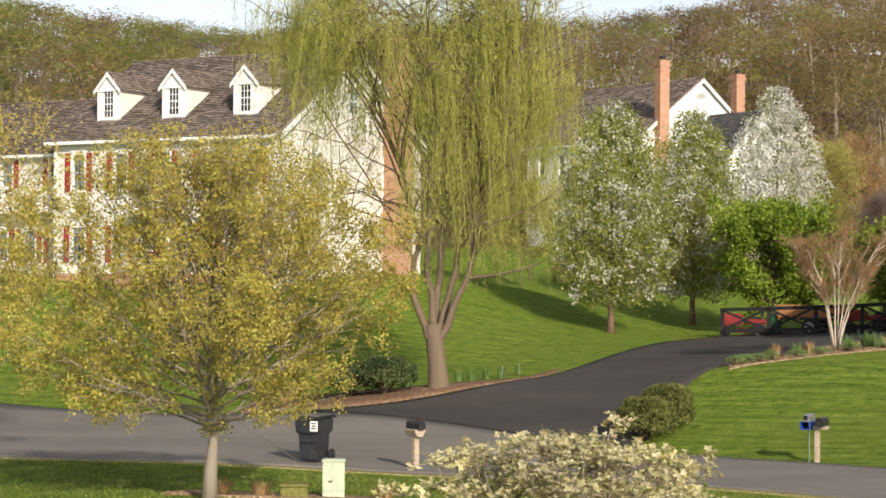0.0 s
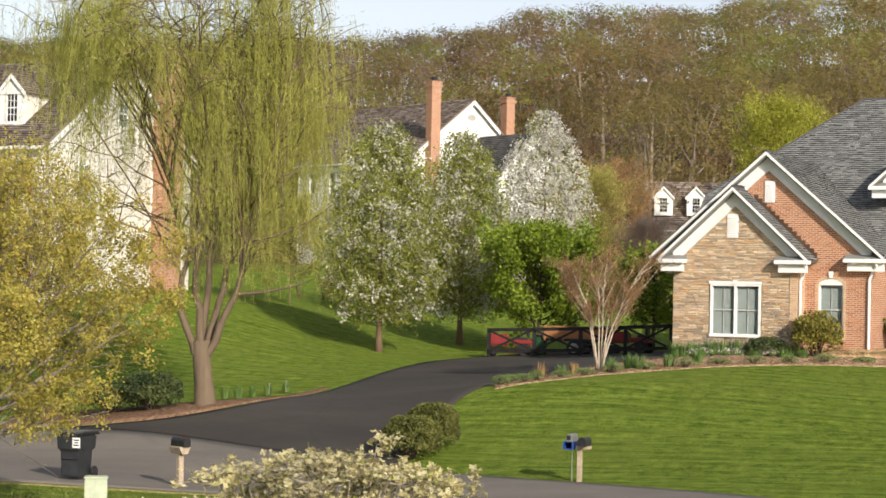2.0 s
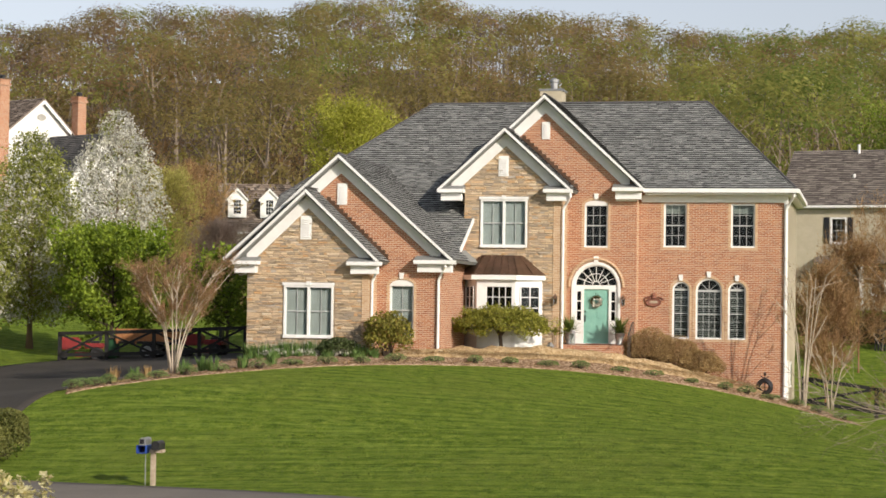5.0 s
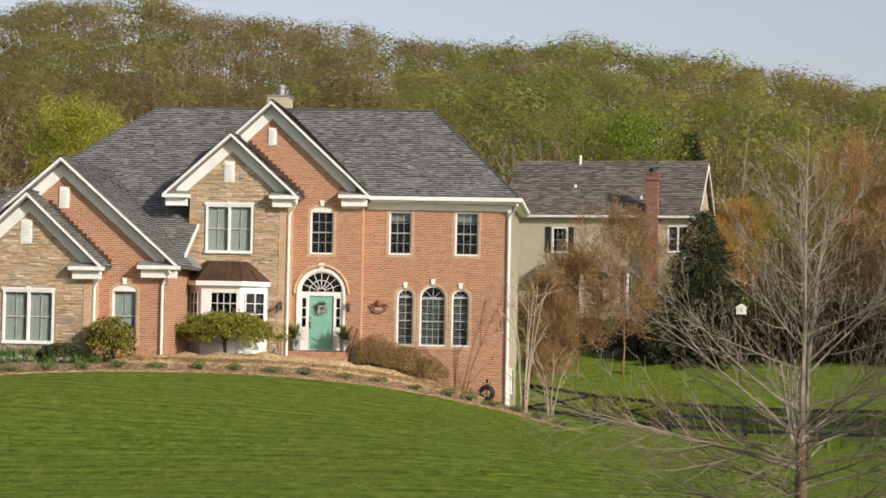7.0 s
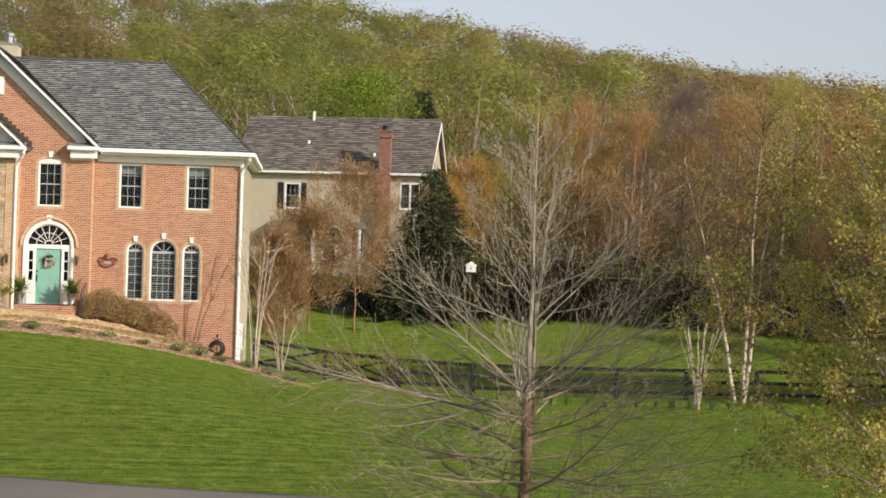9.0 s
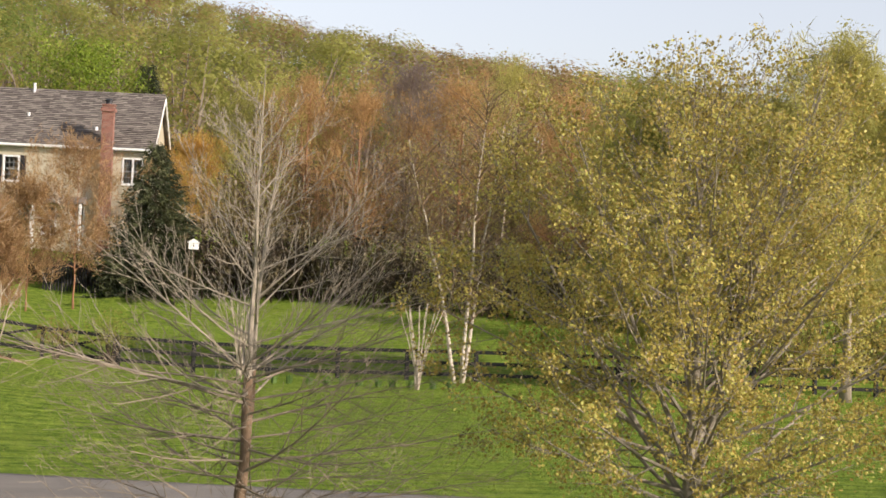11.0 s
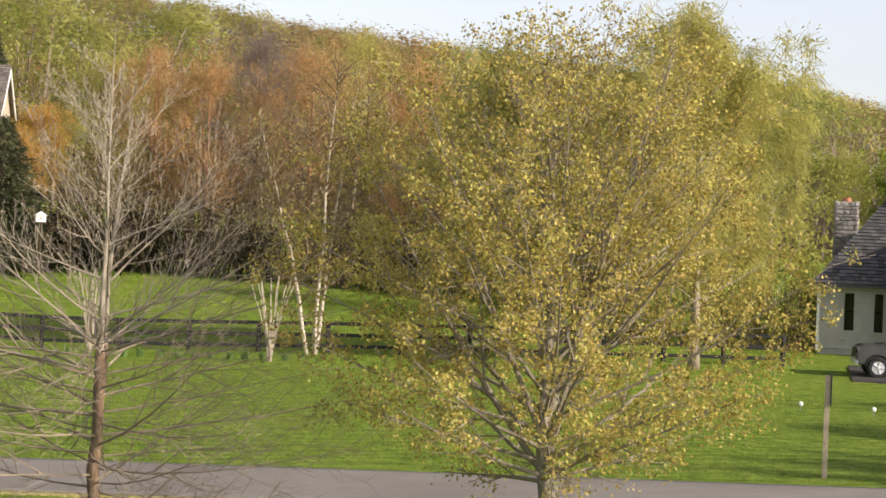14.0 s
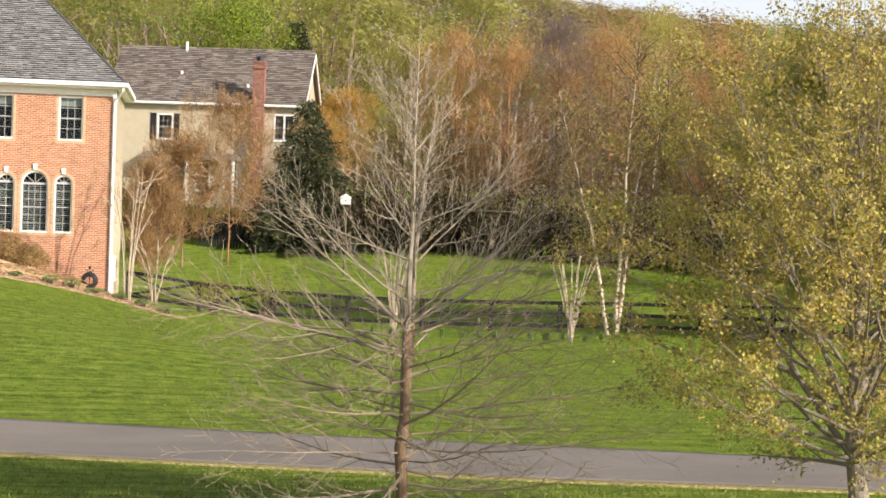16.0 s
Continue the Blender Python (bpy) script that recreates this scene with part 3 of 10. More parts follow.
# ---- the lie of the land: spot heights (x, y, z) joined by one smooth surface ----
STREET_SPOTS = [(-75, 66, 0.4), (-37, 56, 0.0), (-13, 48.5, 0.0), (3, 40, 0.0), (14, 35, 0.0), (27, 29.5, 0.0), (48, 20, 0.0), (-27, 41, 0.0), (-10.5, 41.5, 0.0), (3, 35.7, 0.0), (12, 31.8, 0.0), (26, 25, 0.0)]
NEAR_SPOTS = [(-16, 31, 0.5), (-6, 16, 0.95), (7, 25, 0.45), (12, 21, 0.6), (0, 0, 1.4), (35, 5, 1.0), (-30, 20, 0.9), (-55, 40, 0.5)]
DRIVE_SPOTS = [(-20.5, 50, 0.2), (-27, 53.0, 0.15), (-21.4, 56, 1.1), (-20.8, 60.5, 1.13), (-20.5, 69, 1.56), (-18.3, 80.5, 2.0), (-13.5, 55.4, 1.1), (-13.1, 61.6, 1.74), (-13.3, 68.7, 2.1), (-13.3, 51.0, 0.3), (-10.7, 79.3, 2.35)]
WEST_SPOTS = [(-23.5, 81.7, 2.06), (-22, 90.3, 2.26), (-43.4, 67.2, 1.87), (-48.6, 78, 4.1), (-36.6, 76.3, 3.88), (-32.7, 84, 4.2), (-32.8, 105, 4.14), (-60, 85, 4.6)]
KNOLL_SPOTS = [(-9.3, 70.2, 2.5), (-0.8, 71.5, 2.62), (2.85, 72.5, 2.5), (10.0, 74.0, 1.2), (-12.58, 58.67, 1.88), (-10.6, 61, 2.12), (-4.3, 65.9, 2.49), (-0.6, 68, 2.43), (3.2, 68.9, 2.18), (7.3, 70.6, 1.59), (9.7, 71.3, 1.09), (11.75, 70, 0.55), (-6.5, 53.6, 1.0), (-0.5, 54, 1.09), (4.1, 51.8, 0.93), (14, 60, 0.3)]
EAST_SPOTS = [(11.6, 83, 0.33), (16.8, 82.3, 0.0), (30, 74, 0.1), (23, 71, -0.05), (22.6, 109.7, 2.58), (32.4, 103, 2.45), (38, 96, 2.0), (20.5, 124, 5.1), (48, 61.5, 0.1), (55, 70, 0.45), (30, 48, 0.0), (18, 52, 0.15), (70, 60, 0.3), (65, 100, 2.5)]
BACK_SPOTS = [(0, 96, 2.6), (-10, 97, 3.0), (0, 128, 5.5), (-36, 146, 7.5), (-70, 130, 7.0), (45, 135, 6.0), (85, 130, 5.0)]
SPOTS = np.array(STREET_SPOTS + NEAR_SPOTS + DRIVE_SPOTS + WEST_SPOTS + KNOLL_SPOTS + EAST_SPOTS + BACK_SPOTS, float)


def bend(r2):
    return 0.5 * r2 * np.log(r2 + 1e-9)


def fit_land():
    p = SPOTS[:, :2] / 50
    n = len(p)
    d = ((p[:, None] - p[None]) ** 2).sum(2)
    k = bend(d) + np.eye(n) * 0.0006
    a = np.c_[np.ones(n), p]
    big = np.block([[k, a], [a.T, np.zeros((3, 3))]])
    return np.linalg.solve(big, np.r_[SPOTS[:, 2], 0, 0, 0])


LAND = fit_land()


def smooth(t):
    t = np.clip(t, 0, 1)
    return t * t * (3 - 2 * t)


# bearing and height, both in degrees, of the woods' skyline
SKY_AZ = [-180, -60, -33.4, -30.3, -27.2, -17.3, -13.2, -11.7, -8.0, -4.9, -2.7, 1.4, 2.7, 5.3, 6.9, 9.5, 11.4, 13.6, 16.3, 18.3, 21.2, 25, 30, 35.9, 38.5, 42, 50, 180]
SKY_UP = [4.0, 7.3, 7.5, 7.2, 6.85, 7.2, 7.65, 8.2, 8.2, 8.6, 8.75, 8.15, 8.2, 7.75, 7.6, 7.95, 7.55, 7.3, 6.85, 6.5, 6.1, 5.6, 5.1, 4.7, 4.1, 4.2, 4.0, 4.0]


def skyline(az, r):
    """The greatest height of the woods at a bearing and a distance."""
    return 4.4 + r * np.tan(np.radians(np.interp(az, SKY_AZ, SKY_UP)))




def heights(x, y):
    """Ground height at arrays of places."""
    x, y = np.asarray(x, float), np.asarray(y, float)
    q = np.stack([x, y], -1) / 50
    d = ((q[..., None, :] - SPOTS[:, :2] / 50) ** 2).sum(-1)
    z = bend(d) @ LAND[:-3] + LAND[-3] + q[..., 0] * LAND[-2] + q[..., 1] * LAND[-1]
    r = np.hypot(x, y)
    az = np.degrees(np.arctan2(x, y))
    far = smooth((r - 120) / 60)
    core = np.clip(z, -0.5, 9)
    edge = smooth((np.abs(x - 0) - 75) / 40) + smooth((-10 - y) / 30)
    core = core * (1 - np.clip(edge, 0, 1)) + 1.0 * np.clip(edge, 0, 1)
    rise = np.clip((r - 150) / 205, 0, 1)
    hill = 5.5 + (0.75 * rise + 0.25 * smooth(rise)) * (skyline(az, 355.0) - 17.0)
    hill = hill * smooth((110 - np.abs(az)) / 40) + 1.0 * (1 - smooth((110 - np.abs(az)) / 40))
    return core * (1 - far) + hill * far


def ground_z(x, y):
    return float(heights(np.array([x]), np.array([y]))[0])


def on_ground(x, y, turn=0.0, sink=0.0):
    return pose(x, y, ground_z(x, y) - sink, 0, 0, turn)


def spaced(lo, hi, step, reach):
    core = list(np.arange(lo, hi + step / 2, step))
    out, s, e = [], step, hi
    while e < reach:
        s *= 1.25
        e += s
        out.append(e)
    inn, s, e = [], step, lo
    while e > -reach:
        s *= 1.25
        e -= s
        inn.append(e)
    return np.array(inn[::-1] + core + out)


gx, gy = spaced(-62, 62, 0.8, 3000), spaced(12, 120, 0.8, 3000)
mx, my = np.meshgrid(gx, gy)
gz = heights(mx.ravel(), my.ravel())
gv = np.c_[mx.ravel(), my.ravel(), gz]
w, hgt = len(gx), len(gy)
ii = (np.arange(hgt - 1)[:, None] * w + np.arange(w - 1)[None]).ravel()
gf = np.c_[ii, ii + 1, ii + w + 1, ii + w]
ground = tagged(new("ground", array_mesh("ground", gv, gf, M_GRASS, True)), "mown green lawn rising in a low knoll", "ground", kind="structure")


def inside(px, py, poly):
    """Which of many places lie in a polygon."""
    got = np.zeros(len(px), bool)
    for (x0, y0), (x1, y1) in zip(poly, poly[1:] + poly[:1]):
        cross = ((y0 > py) != (y1 > py)) & (px < (x1 - x0) * (py - y0) / (y1 - y0 + 1e-12) + x0)
        got ^= cross
    return got


def draped(name, left, right, material, lift, label, category, kind="structure", across=10, step=0.7, thick=0.06, hump=0.0):
    """A paved or planted strip between two edges, laid on the land with a small step at its rim."""
    def resample(line, n):
        p = np.array(line, float)
        s = np.r_[0, np.cumsum(np.hypot(*np.diff(p, axis=0).T))]
        t = np.linspace(0, s[-1], n)
        return np.c_[np.interp(t, s, p[:, 0]), np.interp(t, s, p[:, 1])]

    def soften(p):
        for _ in range(6):
            q = p.copy()
            q[1:-1] = (p[:-2] + 2 * p[1:-1] + p[2:]) / 4
            p = q
        return p
    length = sum(math.dist(a, b) for a, b in zip(left, left[1:]))
    n = max(8, int(length / step))
    a, b = soften(resample(left, n)), soften(resample(right, n))
    rows = [a + (b - a) * t for t in np.linspace(0, 1, across + 1)]
    xy = np.stack(rows, 1)
    z = heights(xy[..., 0].ravel(), xy[..., 1].ravel()).reshape(xy.shape[:2]) + lift
    if hump:
        rise = np.sin(np.pi * np.linspace(0, 1, across + 1))[None] * np.sin(np.pi * np.linspace(0.02, 0.98, n))[:, None] ** 0.5
        rough = np.array([noise.noise(Vector((p[0] * 1.3, p[1] * 1.3, 2.0))) + 0.6 * noise.noise(Vector((p[0] * 4, p[1] * 4, 7.0))) for p in xy.reshape(-1, 2)]).reshape(z.shape)
        z = z + hump * rise * (1 + 0.4 * rough) + 0.04 * rough * (rise > 0.2)
    v = np.concatenate([xy, z[..., None]], 2)
    rim = v[:, [0, -1]].copy()
    rim[..., 2] -= lift + thick
    full = np.concatenate([rim[:, :1], v, rim[:, 1:]], 1)
    k = full.shape[1]
    i = (np.arange(n - 1)[:, None] * k + np.arange(k - 1)[None]).ravel()
    f = np.c_[i, i + 1, i + k + 1, i + k]
    me = array_mesh(name, full.reshape(-1, 3), f, material, True)
    ob = new(name, me)
    bm = bmesh.new()
    bm.from_mesh(me)
    bmesh.ops.recalc_face_normals(bm, faces=bm.faces)
    if sum(q.normal.z for q in bm.faces) < 0:
        bmesh.ops.reverse_faces(bm, faces=bm.faces[:])
    bm.to_mesh(me)
    bm.free()
    return tagged(ob, label, category, kind=kind)


ROAD_FAR = [(-120, 74), (-80, 68), (-55, 62), (-37, 56.8), (-25, 53.3), (-13.2, 49), (3.4, 41.0), (13.9, 36.3), (26.2, 30.8), (45, 22), (90, 2)]
ROAD_NEAR = [(-120, 40), (-80, 39), (-55, 39.5), (-27, 41), (-22, 42.6), (-10.3, 41.6), (3, 35.8), (12.2, 31.7), (17.5, 29.5), (40, 19.3), (86, -2)]
road = draped("road", ROAD_NEAR, ROAD_FAR, M_ROAD, 0.03, "worn grey asphalt residential street", "road", across=14)
DRIVE_WEST = [(-24.5, 53.1), (-21.6, 53.4), (-19.8, 56.0), (-19.6, 60.0), (-19.9, 69), (-19.6, 75), (-18.6, 80), (-18.4, 84.5)]
DRIVE_EAST = [(-13.0, 48.9), (-13.9, 50.4), (-14.1, 53), (-13.9, 57), (-13.3, 62), (-12.2, 66), (-9.6, 69.5), (-8.2, 77)]
drive = draped("driveway", DRIVE_WEST, DRIVE_EAST, M_DRIVE, 0.045, "dark black asphalt driveway curving up to a garage court", "driveway", across=18)
court = draped("driveway_court", [(-18.4, 84.4), (-8.2, 77.0)], [(-17.6, 88.5), (-6.5, 83)], M_DRIVE, 0.045, "dark asphalt garage court behind a fence", "driveway", across=8)
verge = draped("verge", [(p[0], p[1] - 0.55) for p in ROAD_NEAR[3:]], ROAD_NEAR[3:], M_STRAW, 0.02, "strip of dry yellowish grass beside the street", "verge", across=3)

# ---- the brick and stone house ----
HOUSE = pose(13.006, 73.762, 0.0, 0, 0, -10.0)


def moved(g, m):
    g.v = [tuple(m @ Vector(p)) for p in g.v]
    return g


def window(parent, x0, x1, z0, z1, y, cols=2, rows=4, rise=0.0, twin=False, curtain="none", trim=0.06, keystone=False, fan=False, name="window", head=0.0, recess=0.085, border=0.1, panel=False):
    """A sash window in a wall that faces -y: casing, panes, bars, sill, curtain."""
    spring = z1 - rise
    outer = arch(x0, x1, z0, spring, rise) if rise else rect(x0, x1, z0, z1)
    inner = arch(x0 + trim, x1 - trim, z0 + trim, spring, max(rise - trim, 0.05)) if rise else rect(x0 + trim, x1 - trim, z0 + trim, z1 - trim)
    wall_y, y = y, y + recess
    win = part(name, pierced(outer, [inner], y - 0.045, y + 0.12), M_WHITE, parent)
    if border:
        o = arch(x0 - border, x1 + border, z0 - border, spring, rise + border) if rise else rect(x0 - border, x1 + border, z0 - border, z1 + 0.01)
        hole = arch(x0, x1, z0, spring, rise) if rise else rect(x0, x1, z0, z1)
        part("brick_border", pierced(o, [hole], wall_y - 0.014, wall_y - 0.002), M_QUOIN, win, "tan brick border round the window")
    lanes = [(x0 + trim, x1 - trim)]
    if twin:
        c = (x0 + x1) / 2
        lanes = [(x0 + trim, c - trim * 0.6), (c + trim * 0.6, x1 - trim)]
        part("mullion", Geo().box(c - trim * 0.6, c + trim * 0.6, y - 0.04, y + 0.11, z0 + trim, z1 - trim), M_WHITE, win)
    for a, b in lanes:
        top = spring if rise else z1 - trim
        g = Geo().box(a, b, y + 0.075, y + 0.083, z0 + trim, top)
        if rise and not panel:
            n = 10
            c, h = (a + b) / 2, (b - a) / 2
            pts = [(c + h * math.cos(math.pi * i / n), spring + (rise - trim) * math.sin(math.pi * i / n)) for i in range(n + 1)]
            g.prism(pts, y + 0.075, y + 0.083)
        pane = part("pane", g, M_GLASS, win)
        pane.visible_shadow = False
        bars = Geo()
        for i in range(1, cols):
            x = a + (b - a) * i / cols
            bars.box(x - 0.008, x + 0.008, y + 0.055, y + 0.07, z0 + trim, top)
        for i in range(1, rows):
            z = z0 + trim + (top - z0 - trim) * i / rows
            w = 0.02 if i * 2 == rows else 0.008
            bars.box(a, b, y + 0.05, y + 0.068, z - w, z + w)
        if rise:
            bars.box(a, b, y + 0.04, y + 0.072, spring - 0.04, spring + 0.04)
            if fan:
                c, h = (a + b) / 2, (b - a) / 2
                for i in range(1, 4):
                    t = math.pi * i / 4
                    bars.tube([(c, y + 0.06, spring), (c + h * math.cos(t), y + 0.06, spring + (rise - trim) * math.sin(t))], 0.014, 4)
        part("muntin_grid", bars, M_GRID, win)
        if curtain == "full":
            n = 18
            vs, fs = [], []
            for i in range(n + 1):
                x = a + (b - a) * i / n
                for z in (z0 + trim, top):
                    vs.append((x, y + 0.1 + 0.004 * (i % 2), z))
            for i in range(n):
                fs.append((2 * i, 2 * i + 2, 2 * i + 3, 2 * i + 1))
            part("curtain", Geo().add(vs, fs), M_CURTAIN, win, "pale grey sheer curtain")
        elif curtain == "half":
            part("blind", Geo().box(a, b, y + 0.15, y + 0.16, top - (top - z0) * 0.2, top), M_BLIND, win, "pale roller blind drawn partly down")
        elif curtain == "louvre":
            lv = Geo()
            k = int((top - z0 - trim) / 0.07)
            for i in range(k):
                z = z0 + trim + (top - z0 - trim) * (i + 0.3) / k
                lv.box(a, b, y + 0.15, y + 0.165, z, z + 0.022)
            part("louvre_shutter", lv, M_CURTAIN, win, "grey louvred inner shutter")
    part("sill", Geo().box(x0 - 0.01, x1 + 0.01, y - 0.09, y - 0.046, z0 - 0.04, z0 + 0.05), M_WHITE, win)
    if panel:
        part("head_panel", Geo().prism(arch(x0 + 0.01, x1 - 0.01, spring - 0.02, spring, rise - 0.01), y - 0.07, y - 0.046), M_WHITE, win)
    if head:
        part("head_trim", Geo().box(x0 - 0.05, x1 + 0.05, y - 0.07, y - 0.046, z1, z1 + head), M_WHITE, win)
    if keystone:
        c = (x0 + x1) / 2
        part("keystone", Geo().prism([(c - 0.06, z1 + 0.03), (c + 0.06, z1 + 0.03), (c + 0.085, z1 + 0.25), (c - 0.085, z1 + 0.25)], wall_y - 0.06, wall_y - 0.015), M_WHITE, win, "white keystone")
    return win


def gable_trim(parent, cx, half, apex, eave, yf, yw):
    """White fascia, soffit and frieze boards along both slopes of a gable."""
    for s in (-1, 1):
        e = cx + s * half
        def band(a, b, y0, y1):
            o = [(cx, apex - a), (e, eave - a), (e, eave - b), (cx, apex - b)]
            return Geo().prism(o if s < 0 else o[::-1], y0, y1)
        part("fascia", band(0.02, 0.13, yf - 0.035, yf), M_WHITE, parent)
        part("soffit", band(0.09, 0.13, yf + 0.001, yw - 0.07), M_WHITE, parent)
        inset = 0.55 if half > 3 else 0.45
        ei = cx + s * (half - inset)
        zi = eave + (apex - eave) * inset / half
        o = [(cx, apex - 0.125), (ei, zi - 0.125), (ei, zi - 0.66), (cx, apex - 0.66)]
        part("frieze", Geo().prism(o if s < 0 else o[::-1], yw - 0.07, yw - 0.004), M_WHITE, parent)


def step_flashing(parent, cx, half, apex, eave, y, x0, x1):
    """Stepped metal flashing where a roof slope meets the brick wall behind it."""
    k = (apex - eave) / half
    x = x0
    g = Geo()
    while x < x1:
        e = min(x + 0.155, x1)
        g.box(x, e, y - 0.016, y - 0.004, apex - k * (e - cx) - 0.1, apex - k * (x - cx) + 0.15)
        x = e
    part("step_flashing", g, M_COPPER, parent, "dark brown stepped metal flashing")["kind"] = "stuff"


def gable_roof(parent, cx, half, apex, eave, yf, yb, rng, material, skip=None):
    k = (apex - eave) / half
    for s in (-1, 1):
        e = cx + s * half
        cs = [(e, yf, eave), (e, yb, eave), (cx, yb, apex), (cx, yf, apex)]
        slope = part("roof", roof_slab(cs, 0.14), material, parent)
        lay_shingles(cs, rng, material, slope, skip=skip)
    part("ridge_cap", Geo().tube([(cx, yf, apex + 0.0), (cx, yb, apex + 0.0)], 0.06, 6), M_SHAKE_DARK, parent)


def cornice_return(parent, x0, x1, yf, yw, z):
    """The short level piece of eave at the foot of a gable."""
    part("cornice_return", Geo().box(x0, x1, yf - 0.06, yw, z - 0.13, z).box(x0 + 0.1, x1 - 0.1, yf + 0.14, yw, z - 0.42, z - 0.132), M_WHITE, parent)
    part("return_roof", Geo().add([(x0, yf - 0.06, z + 0.004), (x1, yf - 0.06, z + 0.004), (x1, yw, z + 0.17), (x0, yw, z + 0.17), (x0, yw, z + 0.004), (x1, yw, z + 0.004)], [(0, 1, 2, 3), (0, 3, 4), (1, 5, 2), (0, 4, 5, 1)]), M_SHINGLE, parent)


def downspout(parent, x, y, ztop, zbot, reach=0.35, dx=0.35):
    pts = [(x + dx, y - reach, ztop), (x + dx, y - reach, ztop - 0.12), (x + dx * 0.3, y - 0.1, ztop - 0.42), (x, y - 0.07, ztop - 0.6), (x, y - 0.07, zbot + 0.15), (x, y - 0.22, zbot)]
    part("downspout", Geo().tube(pts, 0.05, 8), M_WHITE, parent)


def vent(parent, x0, x1, z0, z1, y):
    g = Geo().box(x0, x1, y - 0.05, y + 0.02, z0, z1)
    v = part("gable_vent", g, M_WHITE, parent, "white louvred gable vent")
    sl = Geo()
    n = 9
    for i in range(n):
        z = z0 + 0.08 + (z1 - z0 - 0.16) * i / n
        sl.add([(x0 + 0.07, y - 0.085, z), (x1 - 0.07, y - 0.085, z), (x1 - 0.07, y - 0.052, z + 0.05), (x0 + 0.07, y - 0.052, z + 0.05)], [(0, 1, 2, 3)])
    part("slats", sl, M_WHITE, v)


def brick_house():
    rng = random.Random(5)
    h = thing("house", HOUSE, "two-storey red brick and tan stone house with grey shingle roof", "house")
    W = 0.25
    # brick fronts
    r1, r2 = (-7.58, -6.72, 6.78, 8.42), (-5.08, -4.19, 6.78, 8.42)
    lw = [(-7.23, -6.59, 3.36, 5.5), (-6.36, -5.38, 3.36, 5.63), (-5.16, -4.5, 3.36, 5.5)]
    rises = [0.3, 0.47, 0.3]
    holes = [rect(*r1), rect(*r2)] + [arch(a, b, c, d - r, r) for (a, b, c, d), r in zip(lw, rises)]
    part("wall", pierced([(-8.6, 0.0), (-3.02, 0.0), (-3.02, 8.9), (-8.6, 8.9)], holes, 0, W), M_BRICK, h, "red brick front wall")
    mwin, door = (-10.49, -9.6, 6.73, 8.5), (-10.88, -9.16, 3.13, 6.12)
    part("wall", pierced([(-14.6, 0.0), (-8.52, 0.0), (-8.52, 8.95), (-12.0, 12.1), (-14.6, 9.74)], [arch(mwin[0], mwin[1], mwin[2], mwin[3] - 0.18, 0.18), arch(door[0], door[1], door[2], 5.25, 0.87)], -0.6, -0.6 + W), M_BRICK, h, "red brick gabled entrance wall")
    part("wall", Geo().box(-8.77, -8.522, -0.345, -0.003, 0, 8.9), M_QUOIN, h, "tan brick return")
    bwin = (-16.56, -15.68, 3.35, 5.36)
    part("wall", pierced([(-21.42, 1.4), (-14.7, 1.4), (-14.7, 6.0), (-18.38, 9.35), (-21.42, 6.58)], [arch(bwin[0], bwin[1], bwin[2], bwin[3] - 0.2, 0.2)], -6.4, -6.4 + W), M_BRICK, h, "red brick garage gable wall")
    prof = [(-6.147, 1.4), (-2.103, 1.4), (-2.103, 7.62), (-4.25, 5.96), (-6.147, 5.85)]
    n = len(prof)
    part("wall", Geo().add([(x, p, q) for x in (-14.95, -14.703) for p, q in prof], [tuple(range(n)), tuple(reversed(range(n, 2 * n)))] + [(i, i + n, (i + 1) % n + n, (i + 1) % n) for i in range(n)]), M_BRICK, h, "red brick side wall")
    part("wall", Geo().box(-21.42, -21.17, -6.147, -1.0, 1.4, 6.2).box(-21.42, -21.17, -1.0, 8.8, 1.4, 8.5), M_BRICK, h, "red brick side wall")
    part("wall", Geo().box(-21.17, -3.02, 8.55, 8.8, 0, 8.9), M_BEIGE, h, "beige siding back wall")
    # side walls with siding
    side = part("wall", Geo().box(-3.27, -3.022, W + 0.002, 8.548, 0.0, 8.9), M_BEIGE, h, "pale beige clapboard side wall")
    boards = moved(clapboards(0.14, 8.8, 2.6, 8.9, 0.115, 0.0), Matrix(((0, -1, 0, -3.02), (1, 0, 0, 0), (0, 0, 1, 0), (0, 0, 0, 1))))
    part("clapboarding", boards, M_BEIGE, side)["kind"] = "stuff"
    part("corner_board", Geo().box(-3.12, -2.985, -0.03, 0.13, 1.0, 8.85), M_WHITE, h, "white corner board")
    swin = part("window", Geo().box(-3.03, -2.97, 3.4, 4.3, 1.5, 2.5), M_WHITE, h)
    part("pane", Geo().box(-2.969, -2.962, 3.5, 4.2, 1.6, 2.4), M_GLASS, swin)
    part("basement_door", Geo().box(-3.03, -2.965, 0.5, 1.4, 0.6, 2.6), M_WHITE, h, "white basement door")
    # stone fronts: backing wall and quoins
    awin, cwin = (-20.11, -18.32, 3.31, 5.11), (-14.15, -12.4, 6.69, 8.44)
    ga = lambda z: (-21.48, -17.3) if z < 5.9 else (-19.3 - 2.18 * max(0, (8.15 - z) / 2.25), -19.3 + 2.18 * max(0, (8.15 - z) / 2.25))
    gc = lambda z: (-14.78, -11.42) if z < 8.6 else (max(-14.78, -13.25 - 1.9 * max(0, (10.75 - z) / 2.15)), -13.25 + 1.85 * max(0, (10.75 - z) / 2.15))
    wall_a = part("wall", pierced([(-21.48, 1.4), (-17.06, 1.4), (-17.06, 5.95), (-19.3, 8.2), (-21.48, 5.95)], [rect(*awin)], -7.4, -7.2), M_MORTAR, h, "tan and grey ledge stone wall")
